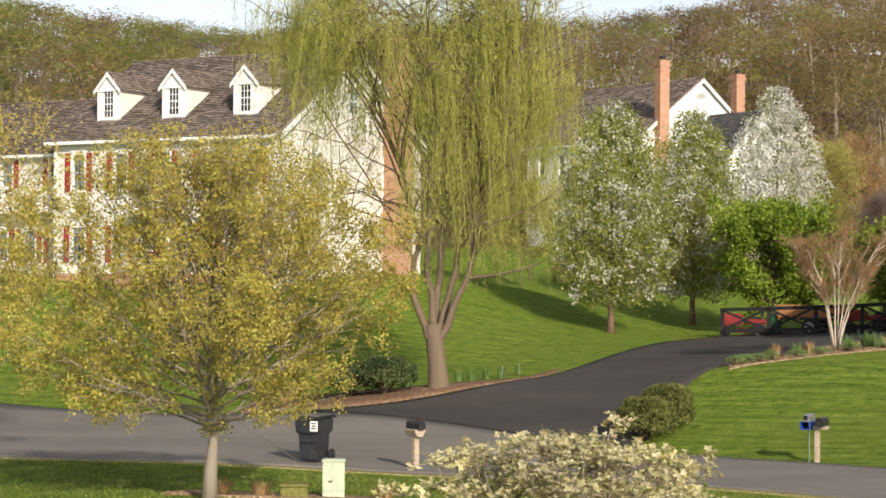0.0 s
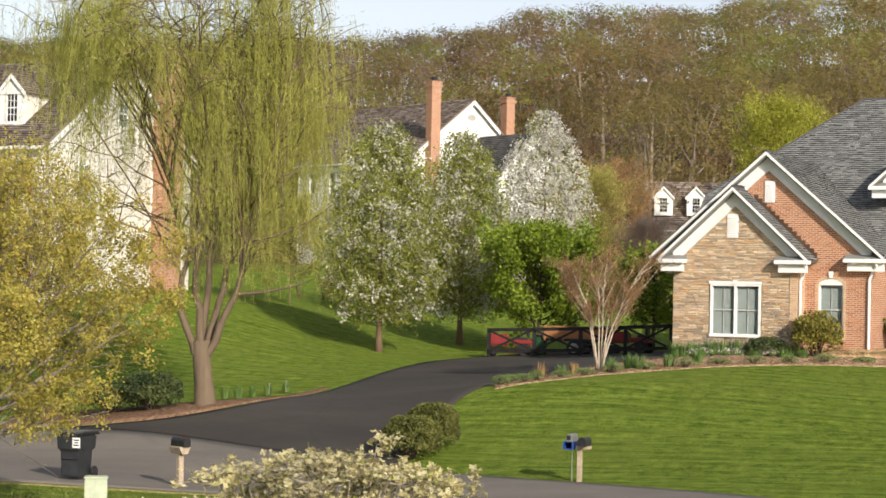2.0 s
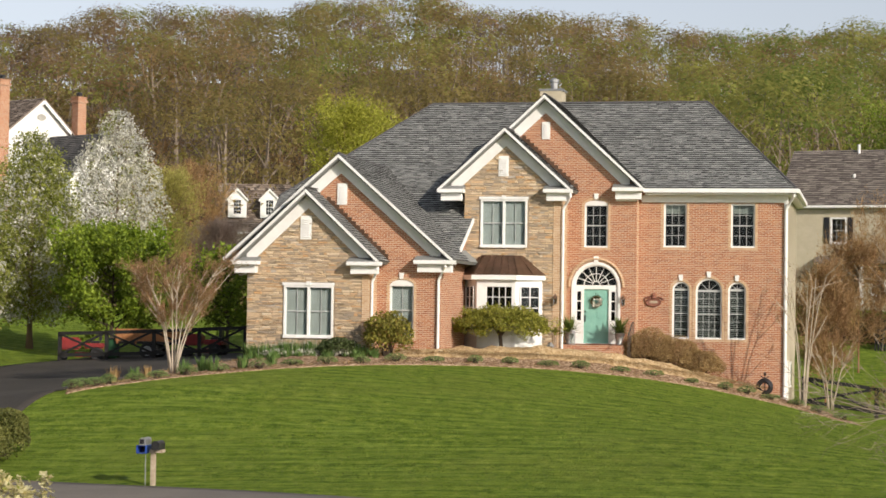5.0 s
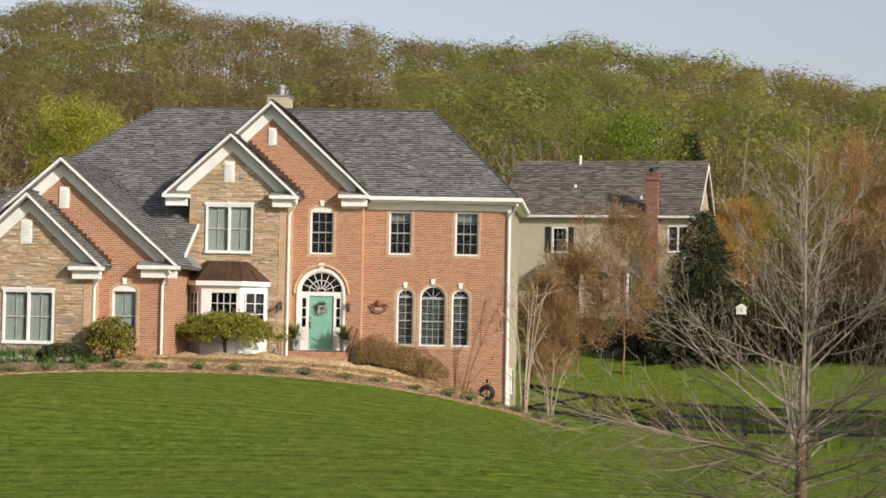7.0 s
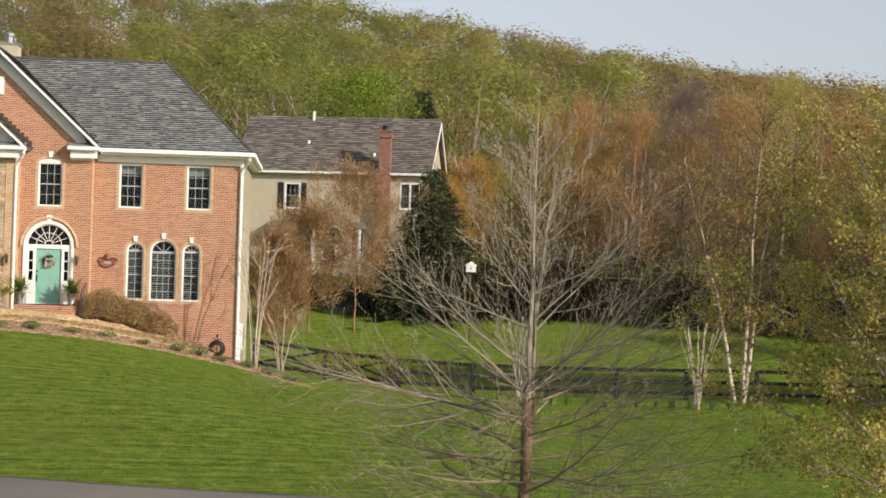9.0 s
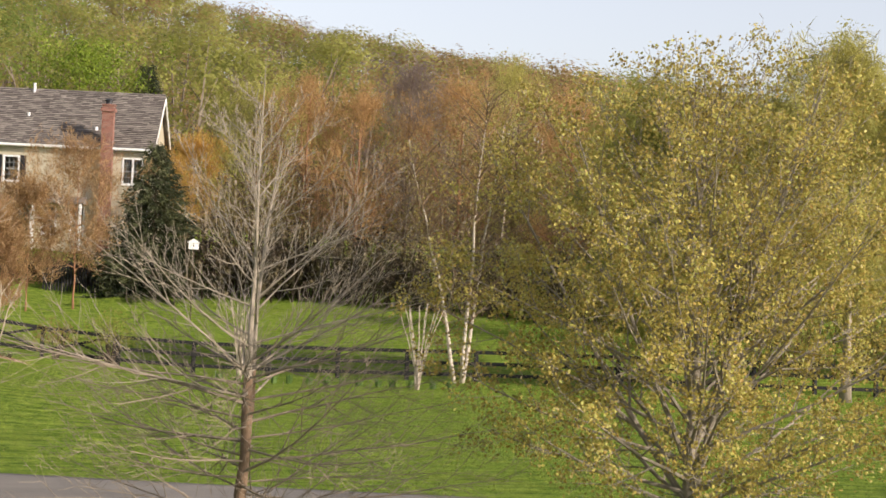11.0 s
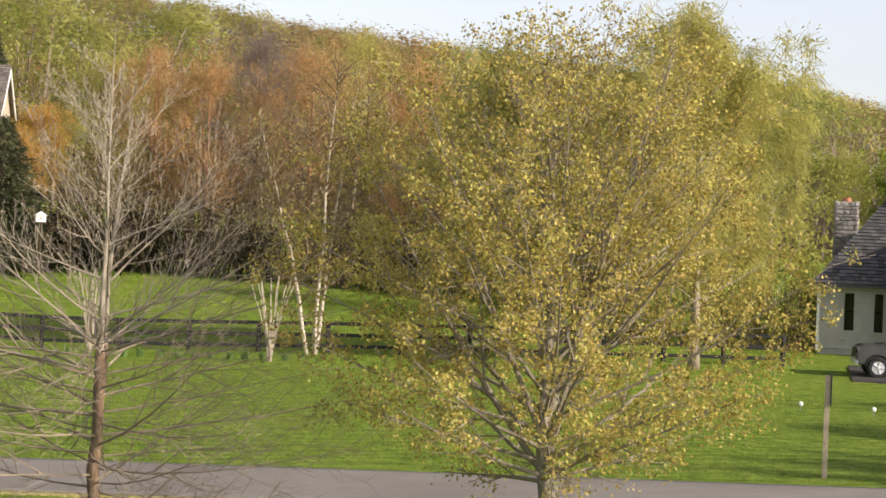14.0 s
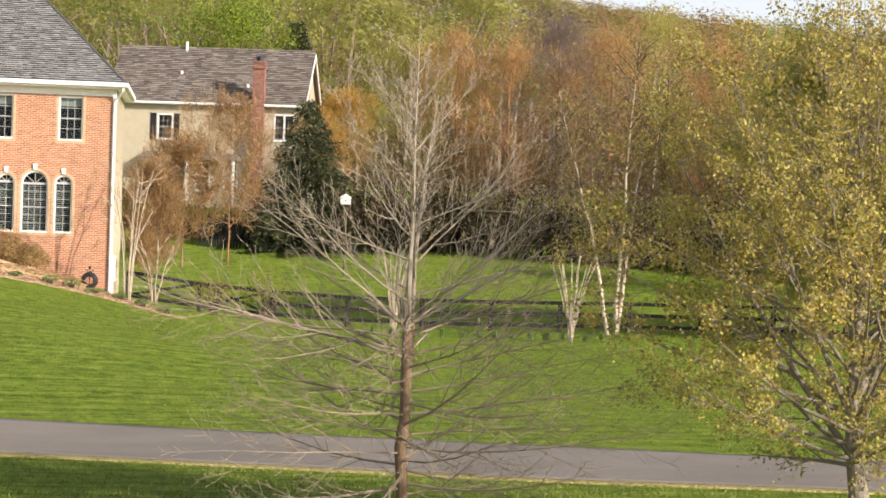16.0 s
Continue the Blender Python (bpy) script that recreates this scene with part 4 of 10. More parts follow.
    wall_c = part("wall", pierced([(-14.78, 2.0), (-11.16, 2.0), (-11.16, 8.6), (-13.25, 10.8), (-14.78, 9.1)], [rect(*cwin)], -2.1, -1.9), M_MORTAR, h, "tan and grey ledge stone wall")
    part("quoin", Geo().box(-17.3, -17.02, -7.44, -6.4, 1.4, 5.8), M_QUOIN, h, "tan brick corner")
    part("wall", Geo().box(-21.48, -21.28, -7.2, -6.4, 1.4, 5.9), M_MORTAR, h)
    part("quoin", Geo().box(-11.42, -11.13, -2.14, -0.35, 1.8, 8.6), M_QUOIN, h, "tan brick corner")
    part("wall", Geo().box(-14.778, -14.5, -1.898, 0.5, 2.0, 9.3), M_BRICK, h, "red brick return wall")
    # near-black walls and floors paint the darkness of rooms behind the glass
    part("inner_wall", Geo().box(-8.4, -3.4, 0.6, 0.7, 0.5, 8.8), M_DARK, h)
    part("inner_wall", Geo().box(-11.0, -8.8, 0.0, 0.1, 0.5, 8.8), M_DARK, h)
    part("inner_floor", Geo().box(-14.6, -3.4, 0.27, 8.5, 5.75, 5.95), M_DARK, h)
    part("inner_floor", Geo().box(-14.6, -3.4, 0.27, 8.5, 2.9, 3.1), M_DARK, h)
    # vents
    vent(h, -12.13, -11.83, 10.8, 11.45, -0.6)
    vent(h, -18.5, -18.15, 8.0, 8.75, -6.4)
    vent(h, -19.55, -19.15, 6.72, 7.55, -7.4)
    vent(h, -13.5, -13.12, 9.3, 10.05, -2.1)
    # windows
    window(h, *r1[:4], 0, 3, 4, curtain="half")
    window(h, *r2[:4], 0, 3, 4, curtain="half")
    for (a, b, c, d), r in zip(lw, rises):
        window(h, a, b, c, d, 0, 2 if b - a < 0.8 else 4, 6, rise=r, keystone=True, fan=True, curtain="louvre")
    window(h, *mwin, -0.6, 3, 4, rise=0.18, keystone=True, panel=True)
    window(h, *bwin, -6.4, 2, 2, rise=0.2, keystone=True, curtain="full", panel=True)
    window(h, *awin, -7.4, 2, 2, twin=True, curtain="full", trim=0.07, head=0.1, recess=-0.03, border=0)
    window(h, *cwin, -2.1, 2, 2, twin=True, curtain="full", trim=0.07, head=0.1, recess=-0.03, border=0)
    for a, y in ((awin, -7.4), (cwin, -2.1)):
        c = (a[0] + a[1]) / 2
        part("keystone", Geo().box(c - 0.08, c + 0.08, y - 0.13, y - 0.101, a[3], a[3] + 0.14), M_WHITE, h)
    # roofs
    k, ze, ye = 0.76, 8.98, -0.45
    yr, zr = 4.4, 8.98 + 0.76 * 4.85
    main_z = lambda y: ze + k * (y - ye)
    def under_main(p):
        return p.z < main_z(p.y) - 0.05 and p.y < yr
    for cs in ([(-14.45, ye, ze), (-2.7, ye, ze), (-6.32, yr, zr), (-14.45, yr, zr)],
               [(-22.3, -4.3, main_z(-4.3)), (-14.68, -4.3, main_z(-4.3)), (-14.45, -2.1, main_z(-2.1)), (-14.45, yr, zr), (-17.46, yr, zr), (-22.3, -0.95, main_z(-0.95))],
               [(-2.7, ye, ze), (-2.7, 9.25, ze), (-6.32, yr, zr)],
               [(-22.3, 9.25, main_z(-0.95)), (-22.3, -0.95, main_z(-0.95)), (-17.46, yr, zr)]):
        slope = part("roof", roof_slab(cs), M_SHINGLE, h)
        lay_shingles(cs, rng, M_SHINGLE, slope)
    part("roof", roof_slab([(-2.7, 9.25, ze), (-22.2, 9.25, ze), (-17.46, yr, zr), (-6.32, yr, zr)]), M_SHINGLE, h)
    part("ridge_cap", Geo().tube([(-17.46, yr, zr), (-6.32, yr, zr)], 0.07, 6), M_SHAKE_DARK, h)
    part("hip_cap", Geo().tube([(-6.32, yr, zr), (-2.7, ye, ze)], 0.06, 6), M_SHAKE_DARK, h)
    part("hip_cap", Geo().tube([(-17.46, yr, zr), (-22.3, -0.95, main_z(-0.95))], 0.06, 6), M_SHAKE_DARK, h)
    gable_roof(h, -12.0, 3.75, 12.45, 8.98, -1.05, 4.1, rng, M_SHINGLE, under_main)
    gable_roof(h, -13.22, 2.5, 11.08, 8.82, -2.55, 2.3, rng, M_SHINGLE, under_main)
    gable_roof(h, -18.38, 4.2, 9.78, 6.08, -6.85, 0.7, rng, M_SHINGLE, under_main)
    gable_roof(h, -19.27, 2.68, 8.48, 5.98, -7.85, -6.2, rng, M_SHINGLE)
    gable_trim(h, -12.0, 3.75, 12.45, 8.98, -1.05, -0.6)
    gable_trim(h, -13.22, 2.5, 11.08, 8.82, -2.55, -2.1)
    gable_trim(h, -18.38, 4.2, 9.78, 6.08, -6.85, -6.4)
    gable_trim(h, -19.27, 2.68, 8.48, 5.98, -7.85, -7.4)
    cornice_return(h, -9.4, -8.25, -1.05, -0.58, 8.95)
    cornice_return(h, -15.72, -14.75, -2.55, -2.08, 8.8)
    cornice_return(h, -11.75, -10.72, -2.55, -2.08, 8.8)
    cornice_return(h, -15.6, -14.18, -6.85, -6.38, 6.05)
    cornice_return(h, -21.97, -21.0, -7.85, -7.38, 5.95)
    cornice_return(h, -17.75, -16.6, -7.85, -7.38, 5.95)
    # eave of the main block
    part("gutter", Geo().box(-8.3, -2.62, -0.58, -0.452, 8.8, 8.95), M_WHITE, h)
    part("soffit", Geo().box(-8.25, -2.72, -0.45, 0.0, 8.72, 8.79), M_WHITE, h)
    part("frieze", Geo().box(-8.4, -3.0, -0.05, -0.003, 8.46, 8.719), M_WHITE, h)
    part("frieze", Geo().box(-9.3, -8.53, -0.65, -0.603, 8.46, 8.6), M_WHITE, h)
    part("gutter", Geo().box(-2.698, -2.56, -0.45, 9.2, 8.8, 8.95), M_WHITE, h)
    part("soffit", Geo().box(-3.0, -2.7, 0.0, 9.2, 8.72, 8.79), M_WHITE, h)
    part("rake_board", Geo().add([(-14.675, -4.3, 5.9), (-14.625, -4.3, 5.9), (-14.395, -2.1, 7.6), (-14.445, -2.1, 7.6), (-14.675, -4.3, 6.07), (-14.625, -4.3, 6.07), (-14.395, -2.1, 7.77), (-14.445, -2.1, 7.77)], [(0, 1, 2, 3), (4, 7, 6, 5), (0, 4, 5, 1), (1, 5, 6, 2), (2, 6, 7, 3), (3, 7, 4, 0)]), M_WHITE, h)
    downspout(h, -3.05, 0.0, 8.8, 1.25, 0.45, 0.3)
    downspout(h, -11.05, -2.1, 8.66, 2.7, 0.4, 0.3)
    downspout(h, -14.78, -6.4, 5.95, 2.5, 0.4, 0.3)
    downspout(h, -16.95, -7.3, 5.83, 2.5, 0.4, 0.25)
    # chimney behind the ridge
    ch = part("chimney", Geo().box(-13.15, -12.25, 5.0, 6.0, 10.5, 13.25), M_BEIGE, h, "pale chimney with a metal flue")
    part("chimney_cap", Geo().box(-13.2, -12.2, 4.95, 6.05, 13.25, 13.33), M_STEEL, ch)
    part("flue", Geo().lathe([(0.14, 0), (0.14, 0.3), (0.19, 0.32), (0.19, 0.42), (0.05, 0.5)], 12, (-12.65, 5.5, 13.33)), M_STEEL, ch)
    part("clapboarding", clapboards(-13.15, -12.25, 11.6, 13.25, 0.12, 4.998), M_BEIGE, ch)["kind"] = "stuff"
    step_flashing(h, -19.27, 2.68, 8.48, 5.98, -6.4, -18.9, -16.62)
    step_flashing(h, -13.22, 2.5, 11.08, 8.82, -0.6, -12.9, -10.75)
    bay_window(h)
    entrance(h, door)
    for i, (x, y) in enumerate(((-11.1, -0.0), (-8.98, 0.0))):
        wall_lantern(h, x if i else -11.28, -0.6 if i else -2.25, 4.55)
    plaque(h)
    return h, wall_a, wall_c, awin, cwin, ga, gc


def bay_window(h):
    pts = [(-14.72, -2.1), (-14.1, -2.95), (-12.66, -2.95), (-11.78, -2.1)]
    bay = part("bay", Geo().add([(x, y, z) for z in (2.6, 5.6) for x, y in pts], [(0, 1, 5, 4), (3, 7, 6, 2), (4, 5, 6, 7), (0, 3, 2, 1)]), M_WHITE, h, "white three-sided bay window")
    front = part("bay_front", pierced(rect(-14.1, -12.66, 2.6, 5.6), [rect(-13.74, -12.8, 3.66, 5.2)], -2.95, -2.85), M_WHITE, bay)
    for i, (a, b) in enumerate(((pts[0], pts[1]), (pts[2], pts[3]))):
        v = Vector((b[0] - a[0], b[1] - a[1], 0))
        m = Matrix.Translation((a[0], a[1], 0)) @ Matrix.Rotation(math.atan2(v.y, v.x), 4, "Z")
        g = Geo()
        L = v.length
        g.box(0.2, L - 0.2, -0.03, -0.012, 3.66, 5.2, m)
        part("pane", g, M_GLASS, bay)
        gb = Geo()
        for k in range(3):
            gb.box(0.2 + (L - 0.4) * k / 2 - 0.02, 0.2 + (L - 0.4) * k / 2 + 0.02, -0.06, -0.031, 3.66, 5.2, m)
        for k in range(5):
            gb.box(0.18, L - 0.18, -0.056, -0.031, 3.66 + 0.385 * k - 0.015, 3.66 + 0.385 * k + 0.015, m)
        part("muntin_grid", gb, M_WHITE, bay)
        # near-black sheet behind the pane stands in for the unlit room
        dk = Geo().box(0.2, L - 0.2, -0.01, -0.002, 3.66, 5.2, m)
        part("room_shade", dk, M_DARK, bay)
    part("pane", Geo().box(-13.74, -12.8, -2.9, -2.892, 3.66, 5.2), M_GLASS, bay)
    g = Geo()
    for k in range(5):
        x = -13.74 + 0.94 * k / 4
        g.box(x - 0.013, x + 0.013, -2.93, -2.905, 3.66, 5.2)
    for k in range(5):
        z = 3.66 + 1.54 * k / 4
        g.box(-13.74, -12.8, -2.928, -2.907, z - 0.013, z + 0.013)
    part("muntin_grid", g, M_WHITE, bay)
    # the front pane's near-black sheet, room darkness as colour
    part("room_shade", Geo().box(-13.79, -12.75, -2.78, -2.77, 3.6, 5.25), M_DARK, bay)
    # cornice and copper roof
    cp = [(-15.02, -2.1), (-14.28, -3.12), (-12.6, -3.12), (-11.66, -2.1)]
    part("bay_cornice", Geo().add([(x, y, z) for z in (5.45, 5.62) for x, y in cp], [(0, 1, 5, 4), (1, 2, 6, 5), (2, 3, 7, 6), (0, 3, 2, 1), (4, 5, 6, 7)]), M_WHITE, bay)
    tp = [(-14.15, -2.1), (-13.9, -2.35), (-12.85, -2.35), (-12.5, -2.1)]
    roof = part("copper_roof", Geo().add([(x, y, 5.622) for x, y in cp] + [(x, y, 6.36) for x, y in tp], [(0, 1, 5, 4), (1, 2, 6, 5), (2, 3, 7, 6), (4, 5, 6, 7)]), M_COPPER, bay, "brown standing-seam copper roof")
    seams = Geo()
    for k in range(6):
        a = Vector((-14.2 + 1.65 * k / 5, -3.12, 5.63))
        b = Vector((-13.9 + 1.05 * k / 5, -2.35, 6.37))
        seams.tube([a, b], 0.02, 4)
    for a, b in (((-14.58, -2.6), (-14.03, -2.22)), ((-12.05, -2.6), (-12.68, -2.22))):
        seams.tube([(a[0], a[1], 5.63), (b[0], b[1], 6.37)], 0.02, 4)
    part("seams", seams, M_COPPER, roof)


def entrance(h, d):
    c = (d[0] + d[1]) / 2
    y = -0.6
    fr = part("door_surround", pierced(arch(d[0], d[1], d[2], 5.25, 0.87, 16), [rect(-10.48, -9.54, 3.15, 5.17), rect(-10.74, -10.58, 4.0, 5.08), rect(-9.45, -9.3, 4.0, 5.08), arch(d[0] + 0.1, d[1] - 0.1, 5.32, 5.33, 0.7, 16)], y + 0.02, y + 0.16), M_WHITE, h, "white arched door surround")
    part("surround_edge", pierced(arch(d[0] - 0.06, d[1] + 0.06, d[2], 5.25, 0.95, 16), [arch(d[0] + 0.03, d[1] - 0.03, d[2] + 0.001, 5.25, 0.83, 16)], y - 0.05, y + 0.019), M_WHITE, fr)
    for a, b in ((-10.74, -10.58), (-9.45, -9.3)):
        part("pane", Geo().box(a, b, y + 0.09, y + 0.1, 4.0, 5.08), M_GLASS, fr)
        part("muntin_grid", Geo().box(a, b, y + 0.05, y + 0.08, 4.34, 4.38).box(a, b, y + 0.05, y + 0.08, 4.7, 4.74), M_WHITE, fr)
    n = 16
    pts = [(c + 0.76 * math.cos(math.pi * i / n), 5.33 + 0.7 * math.sin(math.pi * i / n)) for i in range(n + 1)]
    part("fanlight_pane", Geo().prism(pts, y + 0.1, y + 0.11), M_GLASS, fr)
    g = Geo()
    for i in range(1, 8):
        t = math.pi * i / 8
        g.tube([(c + 0.14 * math.cos(t), y + 0.06, 5.33 + 0.13 * math.sin(t)), (c + 0.76 * math.cos(t), y + 0.06, 5.33 + 0.7 * math.sin(t))], 0.017, 4)
    for r in (0.14, 0.46):
        g.tube([(c + r * math.cos(math.pi * i / 12), y + 0.06, 5.33 + r * 0.92 * math.sin(math.pi * i / 12)) for i in range(13)], 0.017, 4)
    part("fanlight_bars", g, M_WHITE, fr)
    part("keystone", Geo().prism([(c - 0.07, 6.13), (c + 0.07, 6.13), (c + 0.1, 6.4), (c - 0.1, 6.4)], y - 0.07, y - 0.003), M_WHITE, fr)
    arch_trim = [(c + 1.02 * math.cos(math.pi * i / 20), y - 0.02, 5.25 + 1.05 * math.sin(math.pi * i / 20)) for i in range(21)]
    part("brick_arch", Geo().tube(arch_trim, 0.07, 5), M_QUOIN, fr, "tan brick arch over the door")
    dr = part("front_door", Geo().box(-10.48, -9.54, y + 0.08, y + 0.13, 3.15, 5.17), M_TEAL, h, "teal painted panelled front door")
    for x0, x1 in ((-10.38, -10.05), (-9.97, -9.64)):
        for z0, z1 in ((3.3, 3.95), (4.08, 4.72), (4.82, 5.08)):
            part("door_panel", Geo().prism([(x0, z0), (x1, z0), (x1, z1), (x0, z1)], y + 0.066, y + 0.081), M_TEAL, dr, bevel=0.012)
    part("door_handle", Geo().box(-10.45, -10.41, y + 0.03, y + 0.078, 3.95, 4.2).box(-10.46, -10.4, y + 0.05, y + 0.078, 4.3, 4.36), M_BLACK, dr)
    # porch and steps
    porch = part("porch", Geo().box(-11.1, -8.85, -2.0, -0.602, 1.8, 3.1), M_BRICK, h, "red brick porch with steps")
    for i in range(3):
        part("step", Geo().box(-11.1 + 0.05 * i - 0.3, -8.8 + 0.18 * i, -2.0 - 0.32 * (i + 1), -2.0 - 0.32 * i - 0.001, 1.8, 2.92 - 0.18 * i), M_BRICK, porch)
    for x in (-11.25, -8.55):
        rail = Geo()
        for k in range(5):
            rail.tube([(x, -1.0 - 0.42 * k, 2.3), (x, -1.0 - 0.42 * k, 3.95 - 0.16 * max(0, k - 1))], 0.012, 5)
        rail.tube([(x, -0.95, 3.95), (x, -1.45, 3.95), (x, -2.75, 3.45)], 0.02, 6)
        part("hand_rail", rail, M_BLACK, porch, "thin black iron railing")


def wall_lantern(h, x, y, z):
    ln = part("wall_lantern", Geo().box(x - 0.05, x + 0.05, y - 0.04, y - 0.001, z + 0.05, z + 0.35).tube([(x, y - 0.03, z + 0.3), (x, y - 0.18, z + 0.42), (x, y - 0.2, z + 0.33)], 0.014, 6), M_COPPER, h, "dark bronze wall lantern")
    part("lantern_roof", Geo().lathe([(0.11, 0), (0.07, 0.07), (0.02, 0.12), (0.012, 0.17)], 8, (x, y - 0.2, z + 0.25)), M_COPPER, ln)
    part("lantern_glass", Geo().lathe([(0.055, -0.14), (0.08, 0.1)], 6, (x, y - 0.2, z + 0.145)), M_GLASS, ln)


def plaque(h):
    """An oval cast plaque with a scrolled top."""
    cx, cz = -7.92, 4.72
    g = Geo().prism([(cx + 0.27 * math.cos(i * math.pi / 10), cz + 0.15 * math.sin(i * math.pi / 10)) for i in range(20)], -0.05, -0.003)
    pl = part("wall_plaque", g, M_PLAQUE, h, "rust-brown cast metal wall plaque", bevel=0.008)
    rim = [(cx + 0.27 * math.cos(i * math.pi / 12), -0.055, cz + 0.15 * math.sin(i * math.pi / 12)) for i in range(25)]
    part("rim", Geo().tube(rim, 0.022, 6), M_PLAQUE, pl)
    for q in (-1, 1):
        part("scroll", Geo().tube([(cx + q * 0.26, -0.04, cz + 0.04), (cx + q * 0.36, -0.04, cz + 0.1), (cx + q * 0.3, -0.04, cz + 0.17), (cx + q * 0.12, -0.04, cz + 0.19)], 0.026, 6), M_PLAQUE, pl)
    part("finial", Geo().lathe([(0.09, 0), (0.07, 0.06), (0.085, 0.12), (0.03, 0.2)], 10, (cx, -0.06, cz + 0.15)), M_PLAQUE, pl)
    part("number_bar", Geo().box(cx - 0.14, cx + 0.14, -0.058, -0.051, cz - 0.045, cz + 0.045), M_WOODPOST, pl, "pale bar on the plaque")


M_PLAQUE = plain("rust_brown_metal", (0.2, 0.085, 0.06), (0.3, 0.13, 0.085), 8, 0.6, 0.2)
house, stone_wall_a, stone_wall_c, A_WIN, C_WIN, GABLE_A, GABLE_C = brick_house()


def stone_rows(x0, x1, z0, z1, hole, reach, rng):
    """Ledge stones: (x0, x1, z0, z1, depth) in uneven rows."""
    z = z0
    while z < z1:
        hh = rng.choice((0.04, 0.05, 0.05, 0.06, 0.07, 0.09))
        a, b = reach(z + hh / 2)
        x = a + rng.uniform(0, 0.15)
        if b - a > 0.15:
            x = a
            while x < b - 0.05:
                w = rng.uniform(0.1, 0.3) if rng.random() < 0.5 else rng.uniform(0.2, 0.5)
                e = min(x + w, b)
                if b - e < 0.1:
                    e = b
                cx, cz = (x + e) / 2, z + hh / 2
                pieces = [(x, e)]
                if hole[2] - 0.05 < cz < hole[3] + 0.12:
                    pieces = [(p, q) for p, q in ((x, min(e, hole[0] - 0.05)), (max(x, hole[1] + 0.05), e)) if q - p > 0.04]
                for p, q in pieces:
                    yield p, q, z, z + hh, rng.uniform(0.008, 0.06)
                x = e
        z += hh


def stone_block(rng):
    """One rough block of unit size, its face towards -y."""
    g = Geo()
    j = lambda: rng.uniform(0.0, 0.06)
    k = lambda: rng.uniform(0.0, 0.16)
    v = [(0, 0, 0), (1, 0, 0), (1, 0, 1), (0, 0, 1), (0.01 + j() * 0.4, -1 + k() * 2, k()), (0.99 - j() * 0.4, -1 + k() * 2, k()), (0.99 - j() * 0.4, -1 + k() * 2, 1 - k()), (0.01 + j() * 0.4, -1 + k() * 2, 1 - k()), (rng.uniform(0.3, 0.7), -1.0, rng.uniform(0.3, 0.7))]
    g.add(v, [(0, 4, 7, 3), (0, 1, 5, 4), (1, 2, 6, 5), (3, 7, 6, 2), (4, 5, 8), (5, 6, 8), (6, 7, 8), (7, 4, 8)])
    return g

# ---- foliage colours ----
F_MAPLE = foliage("gold_olive_leaves", [(0.0, (0.25, 0.19, 0.046)), (0.25, (0.46, 0.355, 0.082)), (0.55, (0.61, 0.49, 0.112)), (0.8, (0.49, 0.495, 0.122)), (1.0, (0.56, 0.34, 0.09))], 0.38, 0.4, patch=1.6)
F_MAPLE_OLIVE = foliage("olive_gold_leaves", [(0.0, (0.29, 0.22, 0.045)), (0.25, (0.46, 0.38, 0.07)), (0.55, (0.61, 0.51, 0.095)), (0.8, (0.5, 0.51, 0.1)), (1.0, (0.6, 0.39, 0.085))], 0.4, 0.42, patch=1.6)
F_WILLOW = foliage("willow_leaves", [(0.0, (0.35, 0.36, 0.08)), (0.5, (0.55, 0.56, 0.125)), (1.0, (0.72, 0.7, 0.2))], 0.55)
F_BLOSSOM = foliage("white_blossom", [(0.0, (0.6, 0.58, 0.5)), (0.5, (0.76, 0.74, 0.67)), (1.0, (0.86, 0.845, 0.79))], 0.4)
F_PEARLEAF = foliage("young_pear_leaves", [(0.0, (0.2, 0.24, 0.05)), (0.5, (0.36, 0.4, 0.08)), (1.0, (0.5, 0.53, 0.13))], 0.55)
F_CREAM = foliage("cream_blossom", [(0.0, (0.56, 0.48, 0.2)), (0.5, (0.74, 0.67, 0.36)), (1.0, (0.84, 0.78, 0.52))], 0.3)
F_BRIGHT = foliage("bright_green_leaves", [(0.0, (0.0945, 0.161, 0.0088)), (0.5, (0.2025, 0.3105, 0.0154)), (1.0, (0.351, 0.46, 0.033))])
F_BOX = foliage("boxwood_leaves", [(0.0, (0.045, 0.06, 0.012)), (0.5, (0.10, 0.12, 0.022)), (1.0, (0.2, 0.2, 0.05))], 0.2)
F_HEDGE = foliage("dark_evergreen_leaves", [(0.0, (0.015, 0.035, 0.012)), (0.6, (0.035, 0.07, 0.02)), (1.0, (0.07, 0.11, 0.035))], 0.15)
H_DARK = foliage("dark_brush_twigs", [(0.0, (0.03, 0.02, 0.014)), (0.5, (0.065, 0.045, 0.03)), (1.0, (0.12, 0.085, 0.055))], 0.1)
F_CONIFER = foliage("spruce_needles", [(0.0, (0.012, 0.022, 0.012)), (0.6, (0.028, 0.045, 0.022)), (1.0, (0.05, 0.07, 0.03))], 0.1)
F_AZALEA = foliage("azalea_leaves", [(0.0, (0.1, 0.1, 0.015)), (0.5, (0.24, 0.23, 0.03)), (0.85, (0.36, 0.32, 0.05)), (1.0, (0.32, 0.18, 0.05))], 0.25, patch=2.5)
F_UMBRELLA = foliage("umbrella_maple_leaves", [(0.0, (0.128, 0.143, 0.0158)), (0.5, (0.281, 0.297, 0.0317)), (1.0, (0.459, 0.428, 0.0634))], patch=2.5)
F_PHLOX = foliage("cushion_leaves", [(0.0, (0.081, 0.145, 0.042)), (0.5, (0.149, 0.246, 0.072)), (1.0, (0.270, 0.377, 0.120))], 0.2, patch=4)
